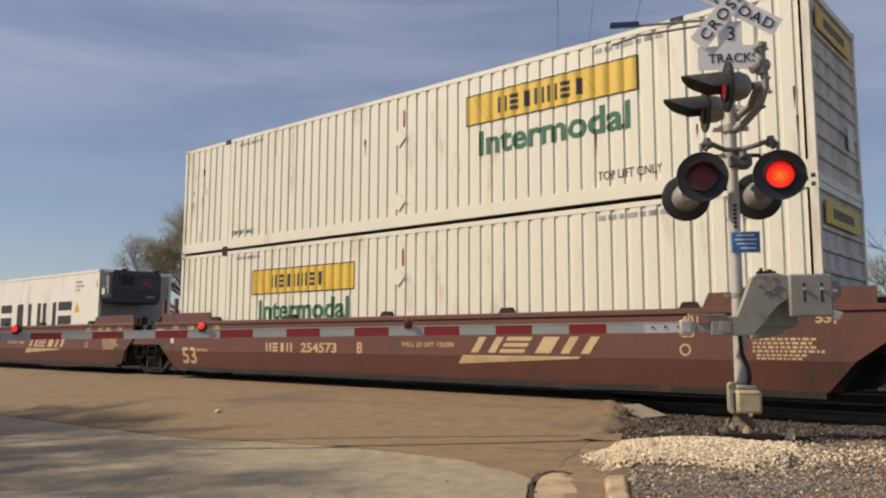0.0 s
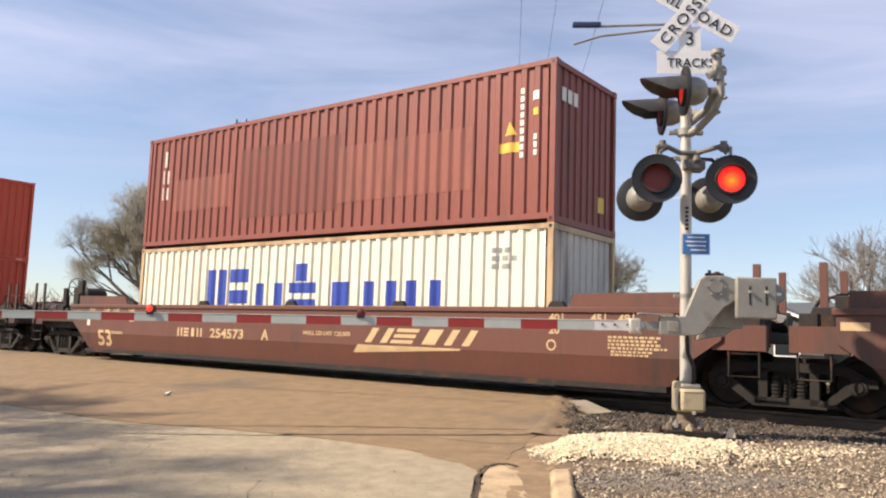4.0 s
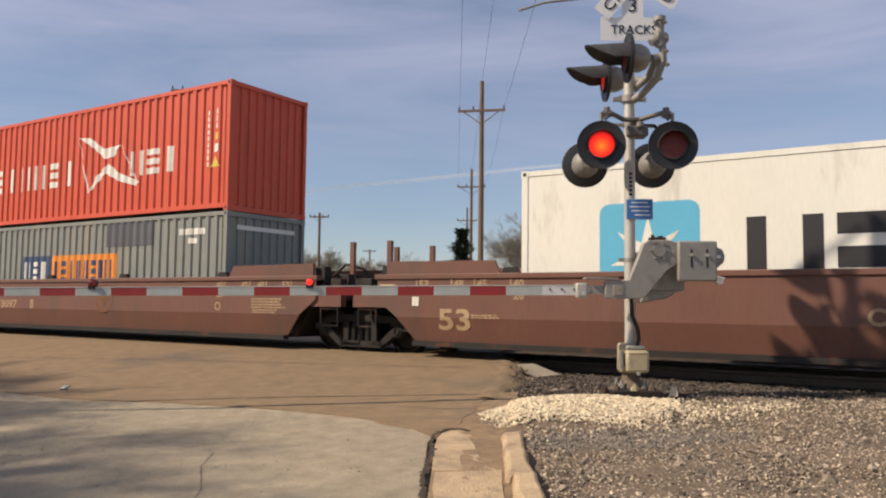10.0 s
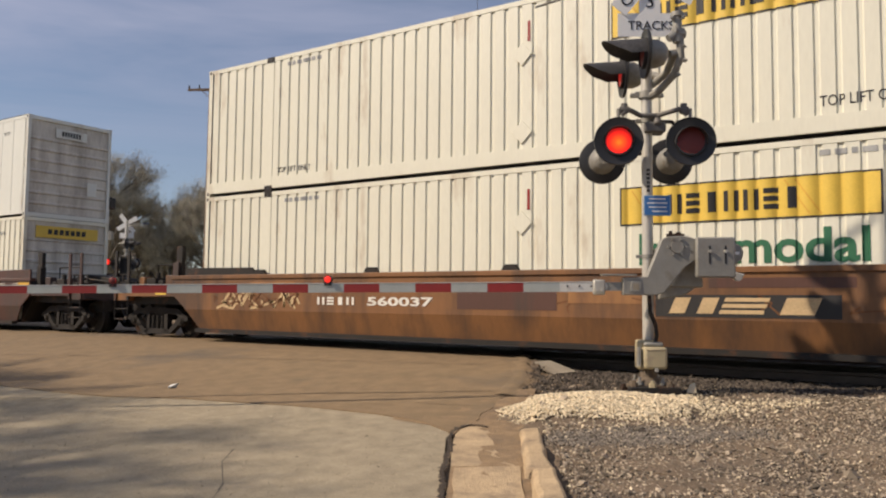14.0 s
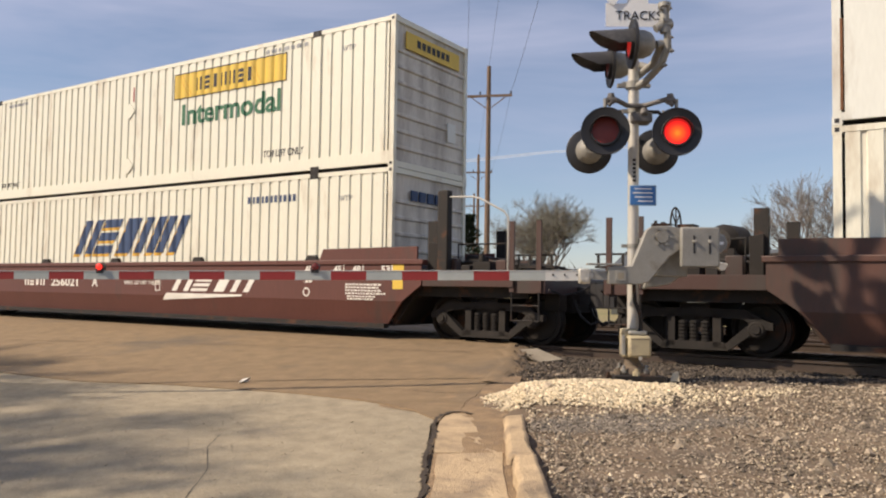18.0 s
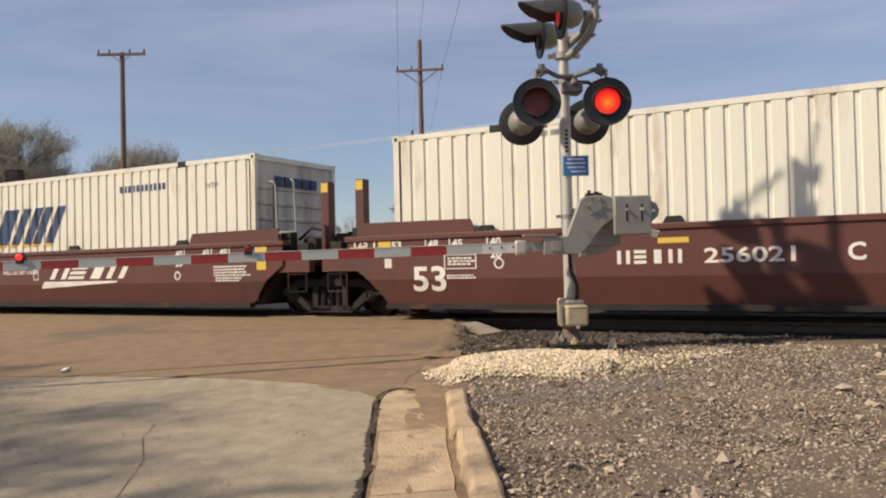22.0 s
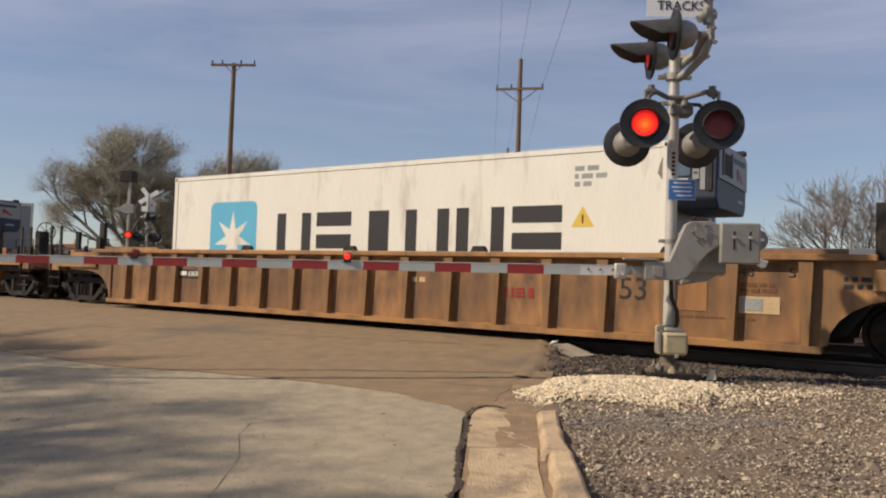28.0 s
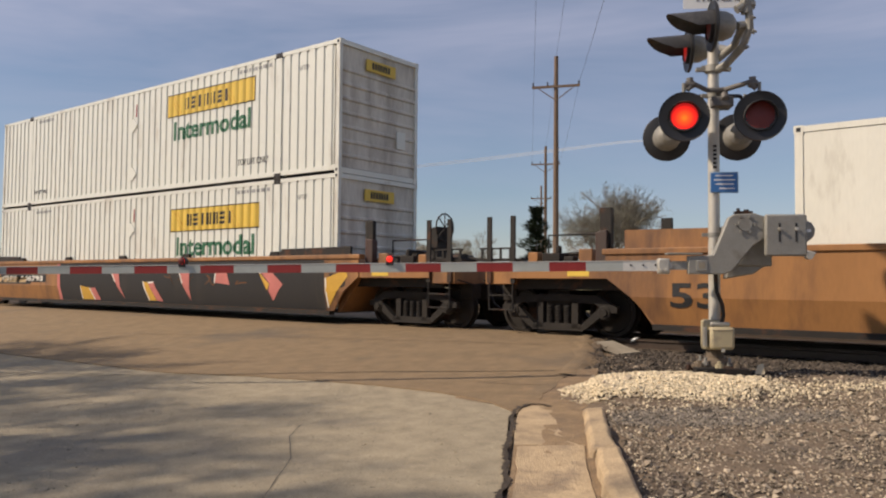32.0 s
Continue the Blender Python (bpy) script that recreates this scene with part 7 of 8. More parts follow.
def common_marks(car, y, mat, letter, size53=0.40, logo=True, fresh=False, z53=0.33):
    dz = 0.16 if fresh else 0.0
    drape(car, words("lettering", "53", mat, car, side(-7.58, z53, y - 0.004), size53, 0.64, 0.012))
    for xx, t in ((8.0, "53"), (7.32, "48"), (6.85, "45"), (6.1, "40"), (-7.98, "53"), (-7.25, "48"), (-6.79, "45"), (-6.1, "40")):
        words("lettering", t, mat, car, side(xx, 1.22, y), 0.13, 0.2, 0.006)
        tk = xx + 0.24 if xx > 0 else xx - 0.06
        flat(car, "length_tick", tk, tk + 0.025, 1.20, 1.37, y, mat)
    for xx in (6.1, -6.1):
        words("lettering", "20", mat, car, side(xx, 1.03, y), 0.13, 0.2, 0.006)
        flat(car, "mark_bar", xx - 0.01, xx + 0.21, 1.185, 1.197, y, mat)
    if logo or letter == "B":
        blocks(car, "mark_block", -4.02, -3.02, 0.72 + dz, 0.92 + dz, 4, y, mat, 0.24)
        words("lettering", "256021" if fresh else ("254573" if logo else "253097"), mat, car, side(-2.78, 0.72 + dz, y), 0.2, 1.18, 0.006)
    if letter:
        words("lettering", letter, mat, car, side(-0.98, 0.72 + dz, y), 0.22, 0, 0.008)
    fine_print(car, 7.15, 0.98, 4, 1.0, 0.035, y, mat, 11)
    fine_print(car, 7.2, 0.76, 2, 0.8, 0.03, y, mat, 12)
    if logo:
        words("lettering", "WELL LD LMT 118,000" if fresh else "WELL LD LMT 120,000", mat, car, side(0.3, 0.86 + dz * 0.5, y), 0.085, 1.35, 0.002)
    fine_print(car, -6.9, 0.74, 2, 0.6, 0.025, y, mat, 14)
    part("round_mark", Shape().spin([(0.09, 0.0), (0.09, 0.004), (0.065, 0.004), (0.065, 0.0)], (6.15, y, 0.84), (0, -1, 0), 16), mat, car)
    flat(car, "reflector", -3.42 if fresh else 0.12, -2.98 if fresh else 0.63, 1.17, 1.25, y, K_YEL, "yellow reflector")
    flat(car, "reflector", -8.12, -7.98, 0.90, 1.06, y, C_REEF, "white reflector")
    flat(car, "notice_band", -8.92, -8.1, 1.385, 1.45, -1.522, K_OR, "orange notice band")
    flat(car, "notice_patch", -8.85, -8.5, 1.17, 1.28, y, K_TAN)
    if fresh:
        words("lettering", "125 T", mat, car, side(-8.80, 1.27, y), 0.15, 0.5, 0.006)
        flat(car, "reflector", -8.25, -7.99, 1.20, 1.37, y - 0.001, K_YEL, "yellow reflector")
        flat(car, "reflector", 8.27, 8.5, 0.92, 1.12, y, K_YEL, "yellow reflector")
        flat(car, "reflector", 8.27, 8.52, 1.24, 1.37, y, K_YEL, "yellow reflector")
        fr = part("stencil_frame", Shape().box(-6.95, -6.93, y - 0.003, y, 0.86, 1.1).box(-6.37, -6.35, y - 0.003, y, 0.86, 1.1).box(-6.93, -6.37, y - 0.003, y, 1.085, 1.1).box(-6.93, -6.37, y - 0.003, y, 0.86, 0.875), mat, car, "white stencilled frame")
        fine_print(fr, -6.88, 1.02, 3, 0.46, 0.03, y, mat, 51)
        part("round_mark", Shape().spin([(0.09, 0.0), (0.09, 0.004), (0.065, 0.004), (0.065, 0.0)], (-5.95, y, 0.94), (0, -1, 0), 16), mat, car)
        part("square_mark", Shape().box(1.46, 1.48, y - 0.003, y, 0.80, 1.04).box(1.62, 1.64, y - 0.003, y, 0.80, 1.04).box(1.48, 1.62, y - 0.003, y, 1.02, 1.04).box(1.48, 1.62, y - 0.003, y, 0.80, 0.82), mat, car)
    if logo:
        lx, lz = (1.85, 0.76 + dz * 0.3)
        blocks(car, "name_block", lx + 0.2, lx + 2.75, lz, lz + 0.28, 4, y, mat, 0.13, 0.2)
        drape(car, part("name_wedge", Shape().prism([(lx - 0.12, lz - 0.21), (lx + 2.45, lz - 0.085), (lx + 2.5, lz - 0.05), (lx + 0.02, lz - 0.05)], y - 0.004, y), mat, car, "wedge under the name"))


def scrawl(car, y, mat, x0, x1, n, seed, z0=0.75, z1=1.3, w=0.022):
    """Loose spray-painted strokes."""
    r = random.Random(seed)
    for k in range(n):
        s = Shape()
        x = x0 + (x1 - x0) * (k + r.random() * 0.6) / n
        p = (x, r.uniform(z0, z1))
        for _ in range(4):
            q = (min(x1, max(x0, p[0] + r.uniform(-0.3, 0.35))), r.uniform(z0, z1))
            d = Vector((q[0] - p[0], q[1] - p[1]))
            if d.length < 0.08:
                continue
            nn = Vector((-d.y, d.x)).normalized() * w
            off = 0.002 + 0.0006 * k
            s.add([(p[0] - nn.x, y - off, p[1] - nn.y), (p[0] + nn.x, y - off, p[1] + nn.y), (q[0] + nn.x, y - off, q[1] + nn.y), (q[0] - nn.x, y - off, q[1] - nn.y)], [(0, 1, 2, 3)])
            p = q
        if s.v:
            part("graffiti_stroke", s, mat, car, "sprayed graffiti stroke")


def m_bnsf(letter, mat, extra=None, logo=True, fresh=False):
    def go(car, y):
        common_marks(car, y, mat, letter, logo=logo, fresh=fresh, size53=0.40 if logo else 0.35, z53=0.51 if fresh else (0.39 if logo else 0.50))
        if extra:
            extra(car, y)
    return go


def ring_logo(car, y):
    part("round_emblem", Shape().spin([(0.34, 0), (0.34, 0.003), (0.27, 0.003), (0.27, 0)], (2.2, y, 0.98), (0, -1, 0), 28).box(2.02, 2.38, y - 0.003, y, 0.93, 1.03).box(2.15, 2.25, y - 0.0035, y - 0.0005, 0.78, 1.18), K_RUST, car, "faded round emblem")


def skin_y(z):
    """The outer face of a car's side at the height z: upright above the crease, leaning in below it."""
    return -1.5 if z > 0.70 else -1.5 + 0.10 * (0.70 - z) / 0.42


def spray_line(car, pts, w, mat, lift=0.006):
    """One sprayed line over the side."""
    s = Shape()
    for p, q in zip(pts, pts[1:]):
        n = max(1, int(math.hypot(q[0] - p[0], q[1] - p[1]) / 0.15))
        d = Vector((q[0] - p[0], q[1] - p[1])).normalized()
        ring = []
        for k in range(n + 1):
            f = (k / n) * 1.02 - 0.01
            x, z = p[0] + (q[0] - p[0]) * f, p[1] + (q[1] - p[1]) * f
            ring += [(x - d.y * w, skin_y(z) - lift, z + d.x * w), (x + d.y * w, skin_y(z) - lift, z - d.x * w)]
        s.add(ring, [(2 * k, 2 * k + 1, 2 * k + 3, 2 * k + 2) for k in range(n)])
    return part("graffiti_stroke", s, mat, car, "thin white sprayed letter outline")


def graf_a(car, y):
    for pts in (((3.28, 1.1), (3.39, 0.78), (3.56, 0.32)),
                ((3.81, 0.87), (4.21, 0.92), (4.2, 0.75), (3.81, 0.71), (4.12, 0.36), (4.05, 0.71)),
                ((4.75, 0.87), (4.7, 0.69), (4.74, 0.52), (4.79, 0.69), (4.75, 0.87)),
                ((4.95, 1.36), (5.04, 1.24), (4.92, 0.52), (4.74, 0.34), (4.54, 0.48)),
                ((4.92, 0.49), (5.03, 0.36), (5.3, 0.37), (5.16, 1.01), (5.44, 0.41), (5.77, 0.4)),
                ((5.33, 1.32), (5.46, 0.82), (5.44, 1.32)),
                ((5.66, 1.5), (5.77, 1.42), (5.76, 0.42)),
                ((5.92, 1.08), (6.24, 1.11), (6.22, 0.88), (5.91, 0.85), (6.42, 0.85), (6.44, 0.54), (5.78, 0.52)),
                ((6.24, 1.11), (6.4, 1.42), (6.34, 1.5)),
                ((6.54, 1.28), (6.57, 1.07), (6.75, 0.89), (7.07, 0.94)),
                ((6.64, 1.49), (6.58, 1.25), (6.69, 1.42), (6.67, 1.23)),
                ((6.6, 1.22), (6.68, 1.09), (6.75, 1.21), (6.6, 1.22)),
                ((6.83, 1.48), (6.85, 1.27), (6.96, 1.48))):
        spray_line(car, [(x, max(0.30, min(1.36, z))) for x, z in pts], 0.010, K_FAINT)


TAG = (
    ((-5.39, 1.33), (-5.34, 1.07)),
    ((-5.44, 1.41), (-5.23, 1.46), (-5.16, 1.37), (-5.32, 1.24), (-5.13, 1.11)),
    ((-5.06, 1.50), (-5.13, 1.33), (-5.08, 1.18), (-4.98, 1.30), (-4.99, 1.48), (-5.06, 1.50)),
    ((-4.80, 1.48), (-4.92, 1.41), (-4.80, 1.36), (-4.90, 1.27), (-4.78, 1.22)),
    ((-4.74, 1.45), (-4.71, 1.22)),
    ((-4.59, 1.46), (-4.71, 1.32), (-4.53, 1.19)),
    ((-5.20, 1.09), (-4.73, 0.99), (-5.03, 1.01)),
)


def graf_b(car, y):
    ring_logo(car, y)
    for pts in TAG:
        spray_line(car, pts, 0.014, K_WHITE)


def m_ttx(logo_x, z0, z1, num_x, n53, near53, graf=None, number="646793", faded=False):
    def go(car, y):
        lp = flat(car, "logo_panel", logo_x, logo_x + 2.5, z0, z1, y, P_DARK if faded else K_BLACK, "black logo panel")
        blocks(lp, "logo_block", logo_x + 0.2, logo_x + 2.35, z0 + 0.05, z1 - 0.04, 3, y - 0.005, K_TAN, 0.12, 0.1, stroke=0.33)
        np_ = car if faded else flat(car, "number_panel", num_x, num_x + 3.1, 0.80, 1.04, y, K_BLACK, "black number panel")
        blocks(np_, "mark_block", num_x + 0.15, num_x + 1.15, 0.845, 0.995, 4, y - 0.005, K_WHITE, 0.26)
        words("lettering", number, K_WHITE, np_, side(num_x + 1.4, 0.845, y - 0.006), 0.15, 1.5, 0.006)
        if n53:
            drape(car, words("lettering", "53", K_BLACK, car, side(-7.85, 0.56, y - 0.004), 0.36, 0.74, 0.012))
        words("lettering", near53, K_BLACK, car, side(8.0, 0.78, y), 0.3, 0.5)
        flat(car, "reflector", 9.26, 9.7, 1.02, 1.24, -1.481, K_YEL, "yellow reflector")
        flat(car, "reflector", -9.6, -9.2, 1.02, 1.24, -1.481, K_YEL, "yellow reflector")
        scrawl(car, y, K_RUST, -1.0, 6.5, 6, 33, 0.75, 1.1, 0.012)
        if graf:
            graf(car, y)
    return go


def graf_c(car, y):
    scrawl(car, y, K_TAN, -7.6, -4.95, 9, 15, 0.73, 1.2, 0.026)
    scrawl(car, y - 0.008, K_RUST, -7.5, -5.0, 7, 16, 0.76, 1.15, 0.016)
    for x0, x1, z0, z1, m in ((-1.2, 0.7, 0.80, 1.12, P_FEC), (0.9, 2.2, 0.92, 1.14, P_TTX), (5.3, 6.9, 0.78, 1.05, P_TTX), (7.1, 7.3, 0.76, 1.02, K_GOLD), (-6.4, -5.1, 1.15, 1.3, P_TTX), (3.1, 5.0, 1.16, 1.3, P_FEC)):
        flat(car, "worn_patch", x0, x1, z0, z1, y + 0.001, m, "worn and repainted patch")


def skin_patch(car, name, x0, x1, mat, label, lean=0.0, lift=0.004):
    """A sprayed field that runs over the upright skin and the leaning skirt below it."""
    up = part(name, Shape().add([(x0, -1.5 - lift, 0.70), (x1, -1.5 - lift, 0.70), (x1 + lean * 0.6, -1.5 - lift, 1.36), (x0 + lean * 0.6, -1.5 - lift, 1.36),
                                 (x0 - lean * 0.4, -1.40 - lift, 0.29), (x1 - lean * 0.4, -1.40 - lift, 0.29)], [(0, 1, 2, 3), (4, 5, 1, 0)]), mat, car, label)
    return up


def graf_d(car, y):
    skin_patch(car, "sprayed_field", -3.50, 7.9, P_DARK, "black sprayed field")
    skin_patch(car, "graffiti_edge", -3.66, -3.50, K_PINK, "pink sprayed edge", -0.05, 0.006)
    for mat, pts in ((K_GOLD, ((-2.28, 0.47), (-1.77, 0.41), (-1.6, 0.08), (-2.26, 0.08))),
                     (K_PINK, ((-1.77, 0.41), (-1.46, 0.42), (-1.26, 0.07), (-1.57, 0.08))),
                     (K_PINK, ((-0.7, 0.97), (-0.24, 0.97), (-0.16, 0.53), (0.03, 0.12), (-0.39, 0.59))),
                     (K_GOLD, ((1.0, 0.61), (1.24, 0.58), (1.55, 0.11), (1.21, 0.11))),
                     (K_PINK, ((1.24, 0.58), (1.5, 0.59), (1.84, 0.1), (1.57, 0.11))),
                     (K_PINK, ((2.56, 1.02), (3.07, 1.02), (3.08, 0.14), (2.78, 0.58))),
                     (K_PINK, ((4.18, 1.03), (4.49, 1.03), (4.7, 0.55), (4.11, 0.6))),
                     (K_GOLD, ((5.65, 0.99), (5.81, 0.82), (6.13, 0.58), (6.06, 0.43))),
                     (K_PINK, ((5.69, 1.0), (6.0, 1.0), (6.59, 0.58), (6.22, 0.2), (6.1, 0.43), (6.15, 0.58), (5.84, 0.84))),
                     (K_GOLD, ((7.95, 0.72), (8.55, 0.90), (8.60, 0.76), (8.28, 0.44), (7.98, 0.10)))):
        pts = [(x, max(0.31, min(1.35, z + 0.25))) for x, z in pts]
        st = drape(car, part("graffiti_shape", Shape().add([(x, -1.508, z) for x, z in pts], [tuple(range(len(pts)))]), mat, car, "sprayed letter shape"))
        k = min(range(len(pts)), key=lambda i: pts[i][0] + pts[(i + 1) % len(pts)][0])
        spray_line(st, [pts[k], pts[(k + 1) % len(pts)]], 0.02, K_WHITE, 0.011)
    for x in (-1.69, 2.20, 6.60):
        flat(car, "reflector", x, x + 0.42, 1.17, 1.26, y - 0.008, K_YEL, "yellow reflector")


def m_rib(car, y):
    yy = -1.389
    for t, px, s in (("53", 5.38, 0.34),):
        words("lettering", t, K_BLACK, car, side(px, 0.75, yy), s)
    flat(car, "number_panel", -5.56, -4.74, 0.8, 1.0, yy, K_BLACK, "black number panel")
    flat(car, "mark_bar", -5.51, -5.27, 0.86, 0.96, yy - 0.005, K_WHITE)
    words("lettering", "656391", K_WHITE, car, side(-5.21, 0.855, yy - 0.006), 0.11, 0.43, 0.003)
    blocks(car, "logo_block", 3.34, 3.96, 0.70, 0.86, 3, yy, M_RED, 0.15)
    fine_print(car, 1.2, 0.9, 1, 0.5, 0.09, yy, K_TAN, 4)
    for px, t in ((6.05, "40"), (6.78, "45"), (7.2, "48"), (7.85, "53")):
        words("lettering", t, K_BLACK, car, side(px, 1.14, yy), 0.13, 0.2)
    flat(car, "access_panel", 6.1, 6.75, 0.62, 1.05, yy, P_TTX, "faded access panel")
    np2 = flat(car, "data_panel", 7.2, 7.75, 0.62, 0.86, yy, K_TAN, "pale data panel")
    flat(np2, "data_field", 7.23, 7.52, 0.66, 0.83, yy - 0.005, K_GREYM)
    fine_print(car, 7.22, 1.0, 2, 0.5, 0.05, yy, K_RUST, 41)
    fine_print(car, 8.55, 1.1, 2, 0.8, 0.06, -1.425, K_BLACK, 42)
    fine_print(car, 6.2, 0.52, 1, 1.4, 0.03, yy, K_RUST, 43)
    flat(car, "reflector", 0.1, 0.5, 1.2, 1.28, yy, K_YEL, "yellow reflector")


def m_fec(nx, ex, px, number):
    def go(car, y):
        blocks(car, "mark_block", nx, nx + 0.64, 0.86, 1.04, 3, y, K_WHITE, 0.26)
        words("lettering", number, K_WHITE, car, side(nx + 0.74, 0.86, y), 0.18, 1.0, 0.006)
        part("round_emblem", Shape().spin([(0.13, 0), (0.13, 0.003), (0.0, 0.003)], (ex, y, 0.98), (0, -1, 0), 20), K_WHITE, car)
        blocks(car, "name_block", ex + 0.25, ex + 1.4, 0.95, 1.07, 14, y, K_WHITE, 0.3, 0.03, False)
        words("lettering", "53", K_TAN, car, side(px, 0.50, y + 0.01), 0.3, 0.5, 0.008, depth=0.03)
        for xx, t in ((8.0, "53"), (7.32, "48"), (6.85, "45"), (6.1, "40")):
            words("lettering", t, K_WHITE, car, side(xx, 1.20, y), 0.13, 0.2)
            flat(car, "length_tick", xx + 0.24, xx + 0.265, 1.18, 1.35, y, K_WHITE)
        fine_print(car, 0.2, 0.9, 1, 0.8, 0.05, y, K_WHITE, 13)
        flat(car, "notice_panel", 8.3, 8.85, 1.1, 1.34, y, K_GOLD, "yellow stencilled notice")
        for k in (-2.6, -0.4, 1.8):
            flat(car, "reflector", k, k + 0.3, 1.24, 1.3, y, K_YEL, "yellow reflector")
    return go


W53 = 0.33
LOW = 0.33
TAN, WHT = K_TAN, K_WHITE
# centre of each unit at the start, from the head of the train backwards
well_car(-11.1, P_BNSF, "bnsf", "free", "joint", "faded oxide red articulated well car unit", m_bnsf("B", TAN))
well_car(-30.1, P_BNSF, "bnsf", "joint_bare", "joint", "faded oxide red middle well car unit", m_bnsf("C", TAN))
well_car(-49.4, P_BNSF, "bnsf", "joint_bare", "free", "faded oxide red articulated end well car unit", m_bnsf("A", TAN))
well_car(-73.0, P_BNSF2, "bnsf", "free", "joint", "graffiti-marked reddish brown well car unit", m_bnsf("A", K_FADED, graf_a, False))
well_car(-92.2, P_BNSF2, "bnsf", "joint_bare", "joint", "dusty reddish brown middle well car unit", m_bnsf("C", K_FADED, ring_logo, False))
well_car(-111.5, P_BNSF2, "bnsf", "joint_bare", "free", "dusty reddish brown end well car unit", m_bnsf("B", K_FADED, graf_b, False))
well_car(-135.4, P_TTXD, "ttx", "free", "free", "weathered orange-brown well car with graffiti", m_ttx(2.32, 0.74, 1.06, -4.62, False, "56", graf_c, "560037", True))
well_car(-159.3, P_FEC, "fec", "free", "free", "dark brown well car with white lettering", m_fec(-4.18, 2.74, 5.0, "72802"))
well_car(-182.9, P_BNSF3, "bnsf", "free", "joint", "fresh oxide red articulated well car unit", m_bnsf("A", WHT, fresh=True))
well_car(-202.2, P_BNSF3, "bnsf", "joint_bare", "joint", "fresh oxide red middle well car unit", m_bnsf("C", WHT, fresh=True))
well_car(-221.5, P_BNSF3, "bnsf", "joint_bare", "free", "fresh oxide red end well car unit", m_bnsf("B", WHT, fresh=True))
well_car(-245.1, P_FEC2, "fec", "free", "free", "dark brown well car under orange containers", m_fec(-3.83, 3.2, 5.5, "71789"))
well_car(-268.5, P_TTX2, "rib", "free", "free", "dirty yellow ribbed well car", m_rib)
well_car(-292.0, P_TTXB, "ttx", "free", "free", "orange well car with black logo panel", m_ttx(1.97, 0.72, 1.06, -4.77, True, "53"))
well_car(-315.3, P_TTX, "ttx", "free", "free", "orange well car covered in black and pink graffiti", m_ttx(-7.9, 0.74, 0.98, -7.5, False, "53", graf_d))

hauler_53(-11.1, W53, -4.92, True, "white corrugated container low in the well", zt=2.34)
hauler_53(-11.1, W53 + 2.9, 1.78, True, "white corrugated container with rust streaks, stacked on another", zt=2.45, streaks=16)
reefer_40(-30.0, LOW - 0.05, "white refrigerated container with light blue star panel", K_DIMNAVY)
low_white_40(-49.5, LOW, "cream container with big blue lettering shapes")
maroon_40(-49.5, LOW + 2.6, "faded maroon corrugated container stacked on top")
red_40(-73.0, LOW, "bright red container low in the well", 1.0, 0.1)
red_40(-73.0, LOW + 2.9, "bright red container with white flag emblem stacked on top")
reefer_40(-92.2, LOW - 0.05, "stained white refrigerated container with star panel", K_DIMNAVY)
grey_40(-111.55, LOW, "faded grey container with navy and orange panels")
red_40(-111.55, LOW + 2.6, "bright red container stacked on a grey one")
hauler_53(-135.45, W53, 1.74, True, "white container with yellow panel low in the well", zt=2.40)
hauler_53(-135.45, W53 + 2.9, 1.60, False, "white container with yellow panel stacked on top", zt=2.5)
hauler_53(-159.3, W53, 1.42, True, "white corrugated container low in the dark brown car", zt=2.55)
hauler_53(-159.3, W53 + 2.9, 1.5, False, "smooth white plate-sided container stacked on top", C_WHITE2, "plate", zt=2.45)
swift_53(-182.9, W53, "white container with slanted navy lettering shapes, low in the well")
hauler_53(-182.9, W53 + 2.9, 1.64, True, "white container stacked over one with navy shapes", zt=2.6)
hauler_53(-202.15, W53 - 0.03, 1.72, True, "single white container with yellow panel", zt=2.58)
swift_53(-221.5, W53 - 0.03, "single white container with slanted navy lettering shapes")
orange_53(-245.15, W53, "dom", "orange corrugated container low in the well")
orange_53(-245.15, W53 + 2.9, "plate", "orange plate-sided container stacked on top")
reefer_40(-268.5, LOW - 0.02, "white refrigerated container in a yellow ribbed car")
reefer_40(-292.0, LOW - 0.06, "white refrigerated container in an orange car")
hauler_53(-315.3, W53, 1.85, True, "white container with green word low in the graffiti car", C_WHITE2, zt=2.41)
hauler_53(-315.3, W53 + 2.9, 1.63, True, "white container with green word stacked on top", C_WHITE2, zt=2.52)


def litter(name, rows, size, label):
    r = random.Random(len(name) + int(size * 100))
    s = Shape()
    pts = [(r.uniform(-1, 1) * size, r.uniform(-0.7, 0.7) * size, r.uniform(0.02, 0.8) * size) for _ in range(9)]
    s.add(pts, [(0, 1, 2), (2, 1, 3), (3, 4, 5), (5, 4, 6), (6, 7, 8), (8, 7, 0), (1, 4, 3), (2, 5, 6), (0, 2, 6)])
    ob = single(name, s, M_PAPER, label, "litter")
    md = ob.modifiers.new("thickness", "SOLIDIFY")
    md.thickness = 0.004
    return ob, rows


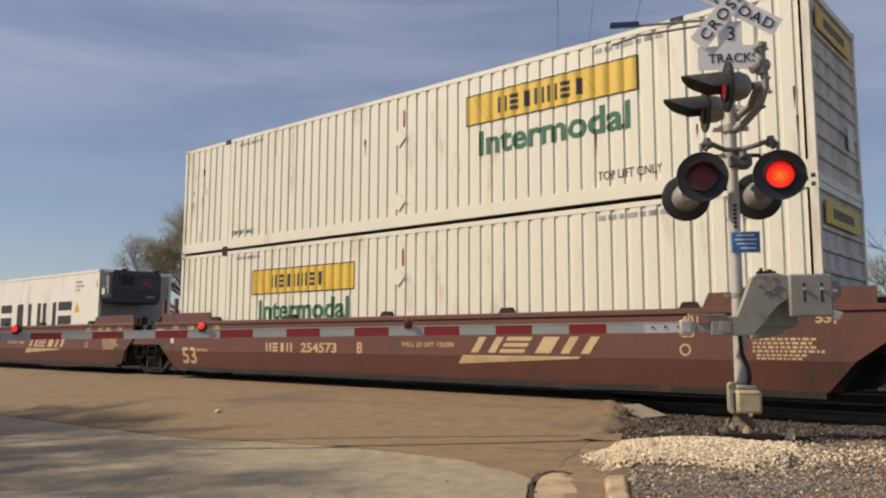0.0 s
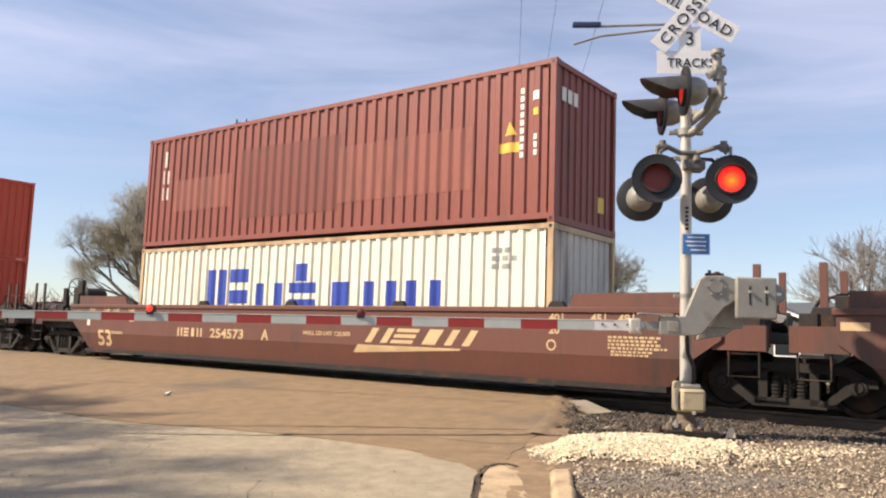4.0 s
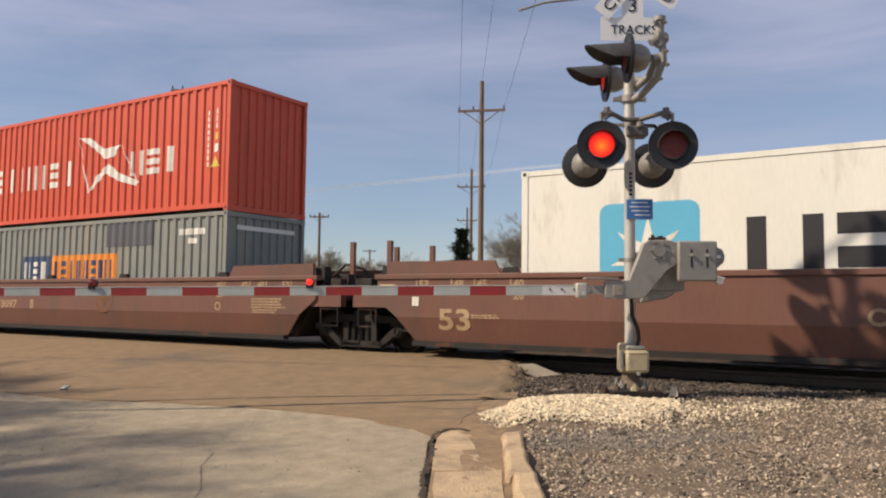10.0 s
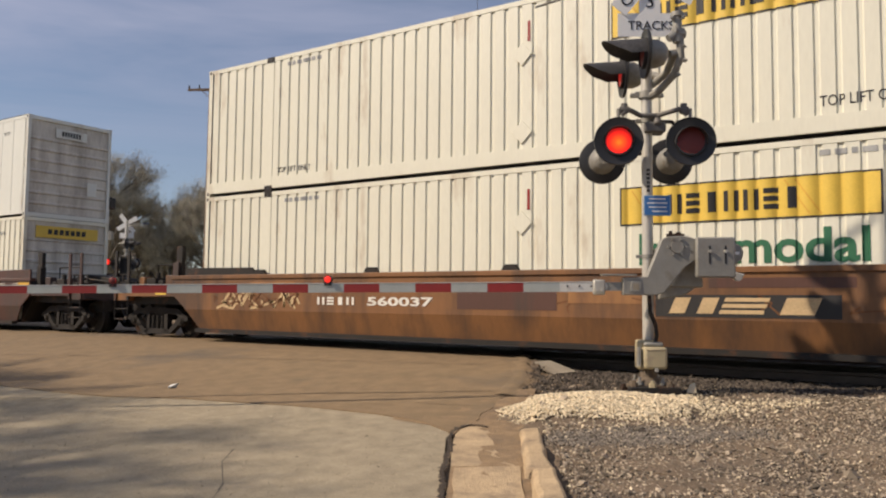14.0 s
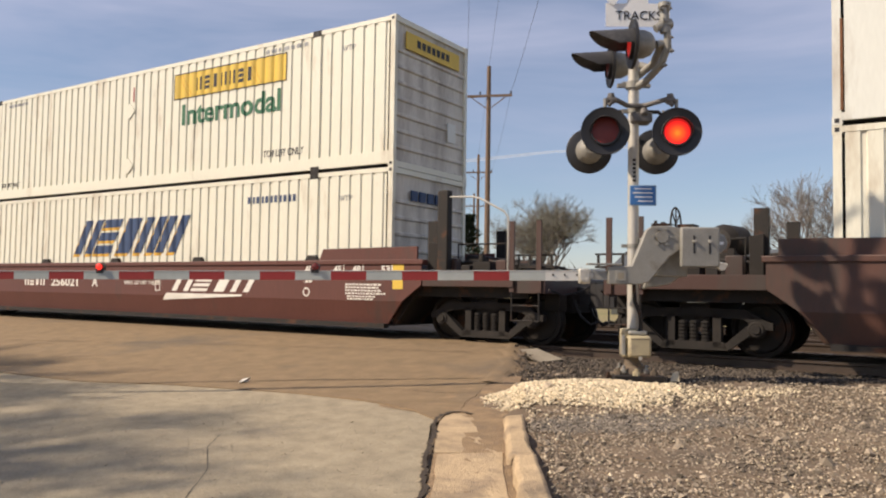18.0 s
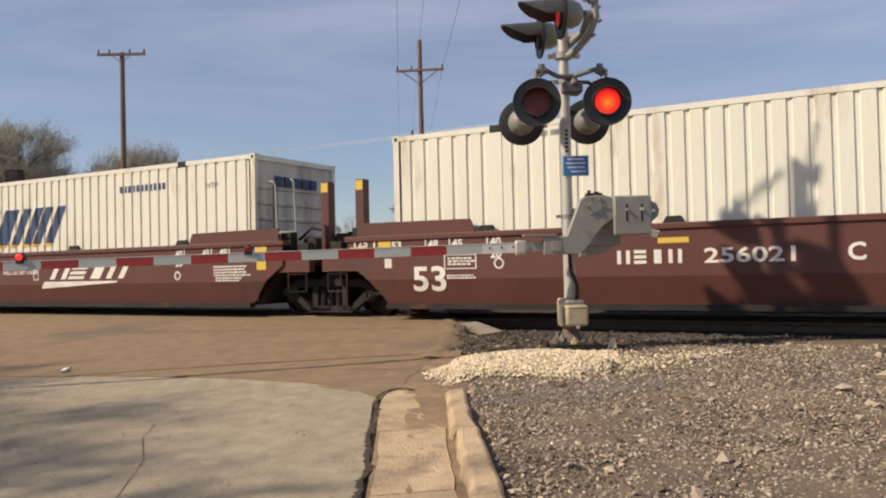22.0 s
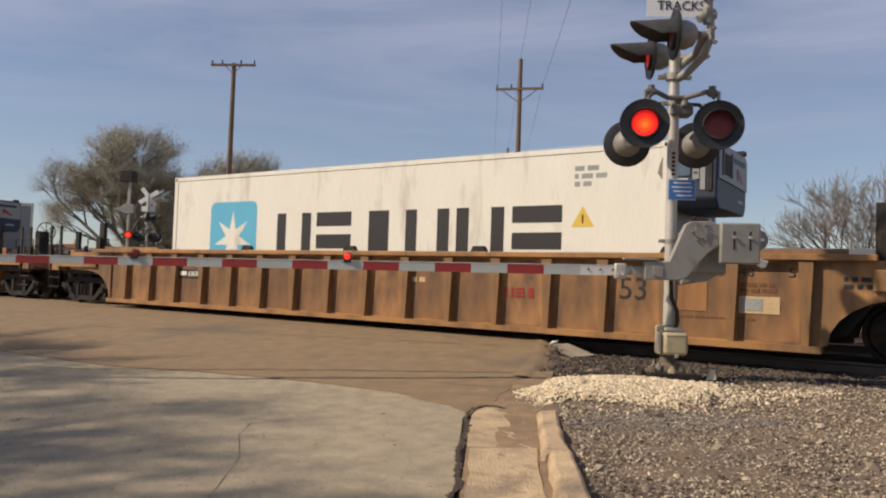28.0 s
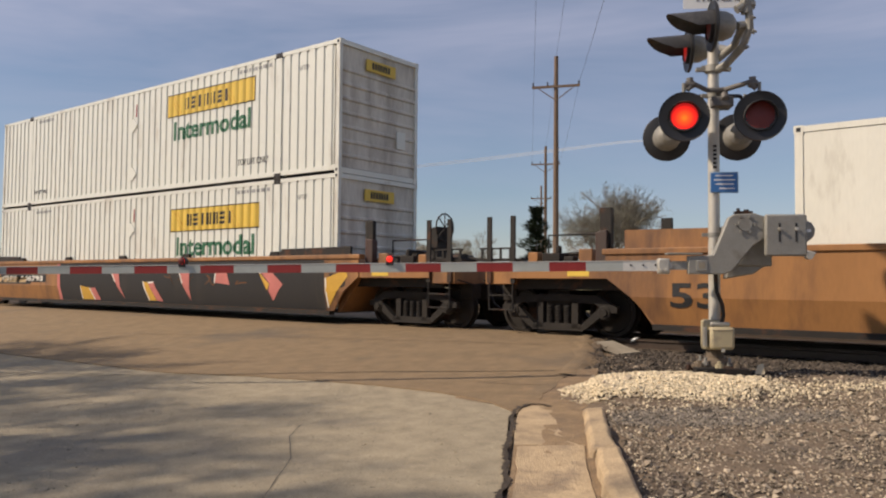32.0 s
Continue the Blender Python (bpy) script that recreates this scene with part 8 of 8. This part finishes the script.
BAG, BAG_ROWS = litter("litter", ((0, -11.7, 8.0), (2, -12.1, 8.2), (4, -11.9, 8.2), (6.5, -10.6, 8.0), (7, -11.1, 7.2), (8.5, -10.8, 7.4), (10, -10.8, 6.7), (11, -12.2, 8.0), (12.5, -10.3, 7.86), (13, -10.24, 7.86), (14.5, -8.7, 6.9), (16.5, -6.5, 7.0),
                               (18.5, -8.5, 7.2), (20.5, -10.5, 7.1), (21, -9.4, 6.6), (23, -9.3, 7.5), (24, -8.0, 10.4), (27, -6.0, 11.2), (32, -5.4, 11.6)), 0.105, "crumpled pale paper scrap blown over the road")

# ---- what moves ----


def motions():
    """The train rolls by at an even speed, and the flashers turn over in turn."""
    for ob, x, z in MOVERS:
        walk(ob, [(0.0, pose(x, TY, z)), (16.0, pose(x + SPEED * 16, TY, z)), (32.0, pose(x + SPEED * 32, TY, z))])
    for wheel, x, ax in TURNERS:          # the wheels roll while they pass the crossing
        t0, t1 = (-28.0 - x) / SPEED, (4.0 - x) / SPEED
        k0, k1 = max(0, round(t0 * FPS)), min(round(32 * FPS), round(t1 * FPS))
        if k1 > k0:
            turn = [(k / FPS, pose(ax, -0.755, 0.42, 0, math.degrees(SPEED / 0.42) * (k - k0) / FPS)) for k in range(k0, k1 + 1)]
            walk(wheel, ([(0.0, turn[0][1])] if k0 else []) + turn + ([(32.0, turn[-1][1])] if k1 < round(32 * FPS) else []))
    walk(BAG, [(t, pose(x, y, road_z(y) + 0.012, 0, 0, (37 * k) % 75)) for k, (t, x, y) in enumerate(BAG_ROWS)])
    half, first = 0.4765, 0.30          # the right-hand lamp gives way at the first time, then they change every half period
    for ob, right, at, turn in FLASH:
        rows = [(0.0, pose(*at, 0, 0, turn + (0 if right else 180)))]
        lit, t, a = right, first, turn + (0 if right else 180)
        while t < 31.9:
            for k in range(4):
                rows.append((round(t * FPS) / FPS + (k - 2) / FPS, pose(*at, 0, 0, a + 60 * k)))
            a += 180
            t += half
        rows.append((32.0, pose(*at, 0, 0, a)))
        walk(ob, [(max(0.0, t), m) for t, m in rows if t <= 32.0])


motions()
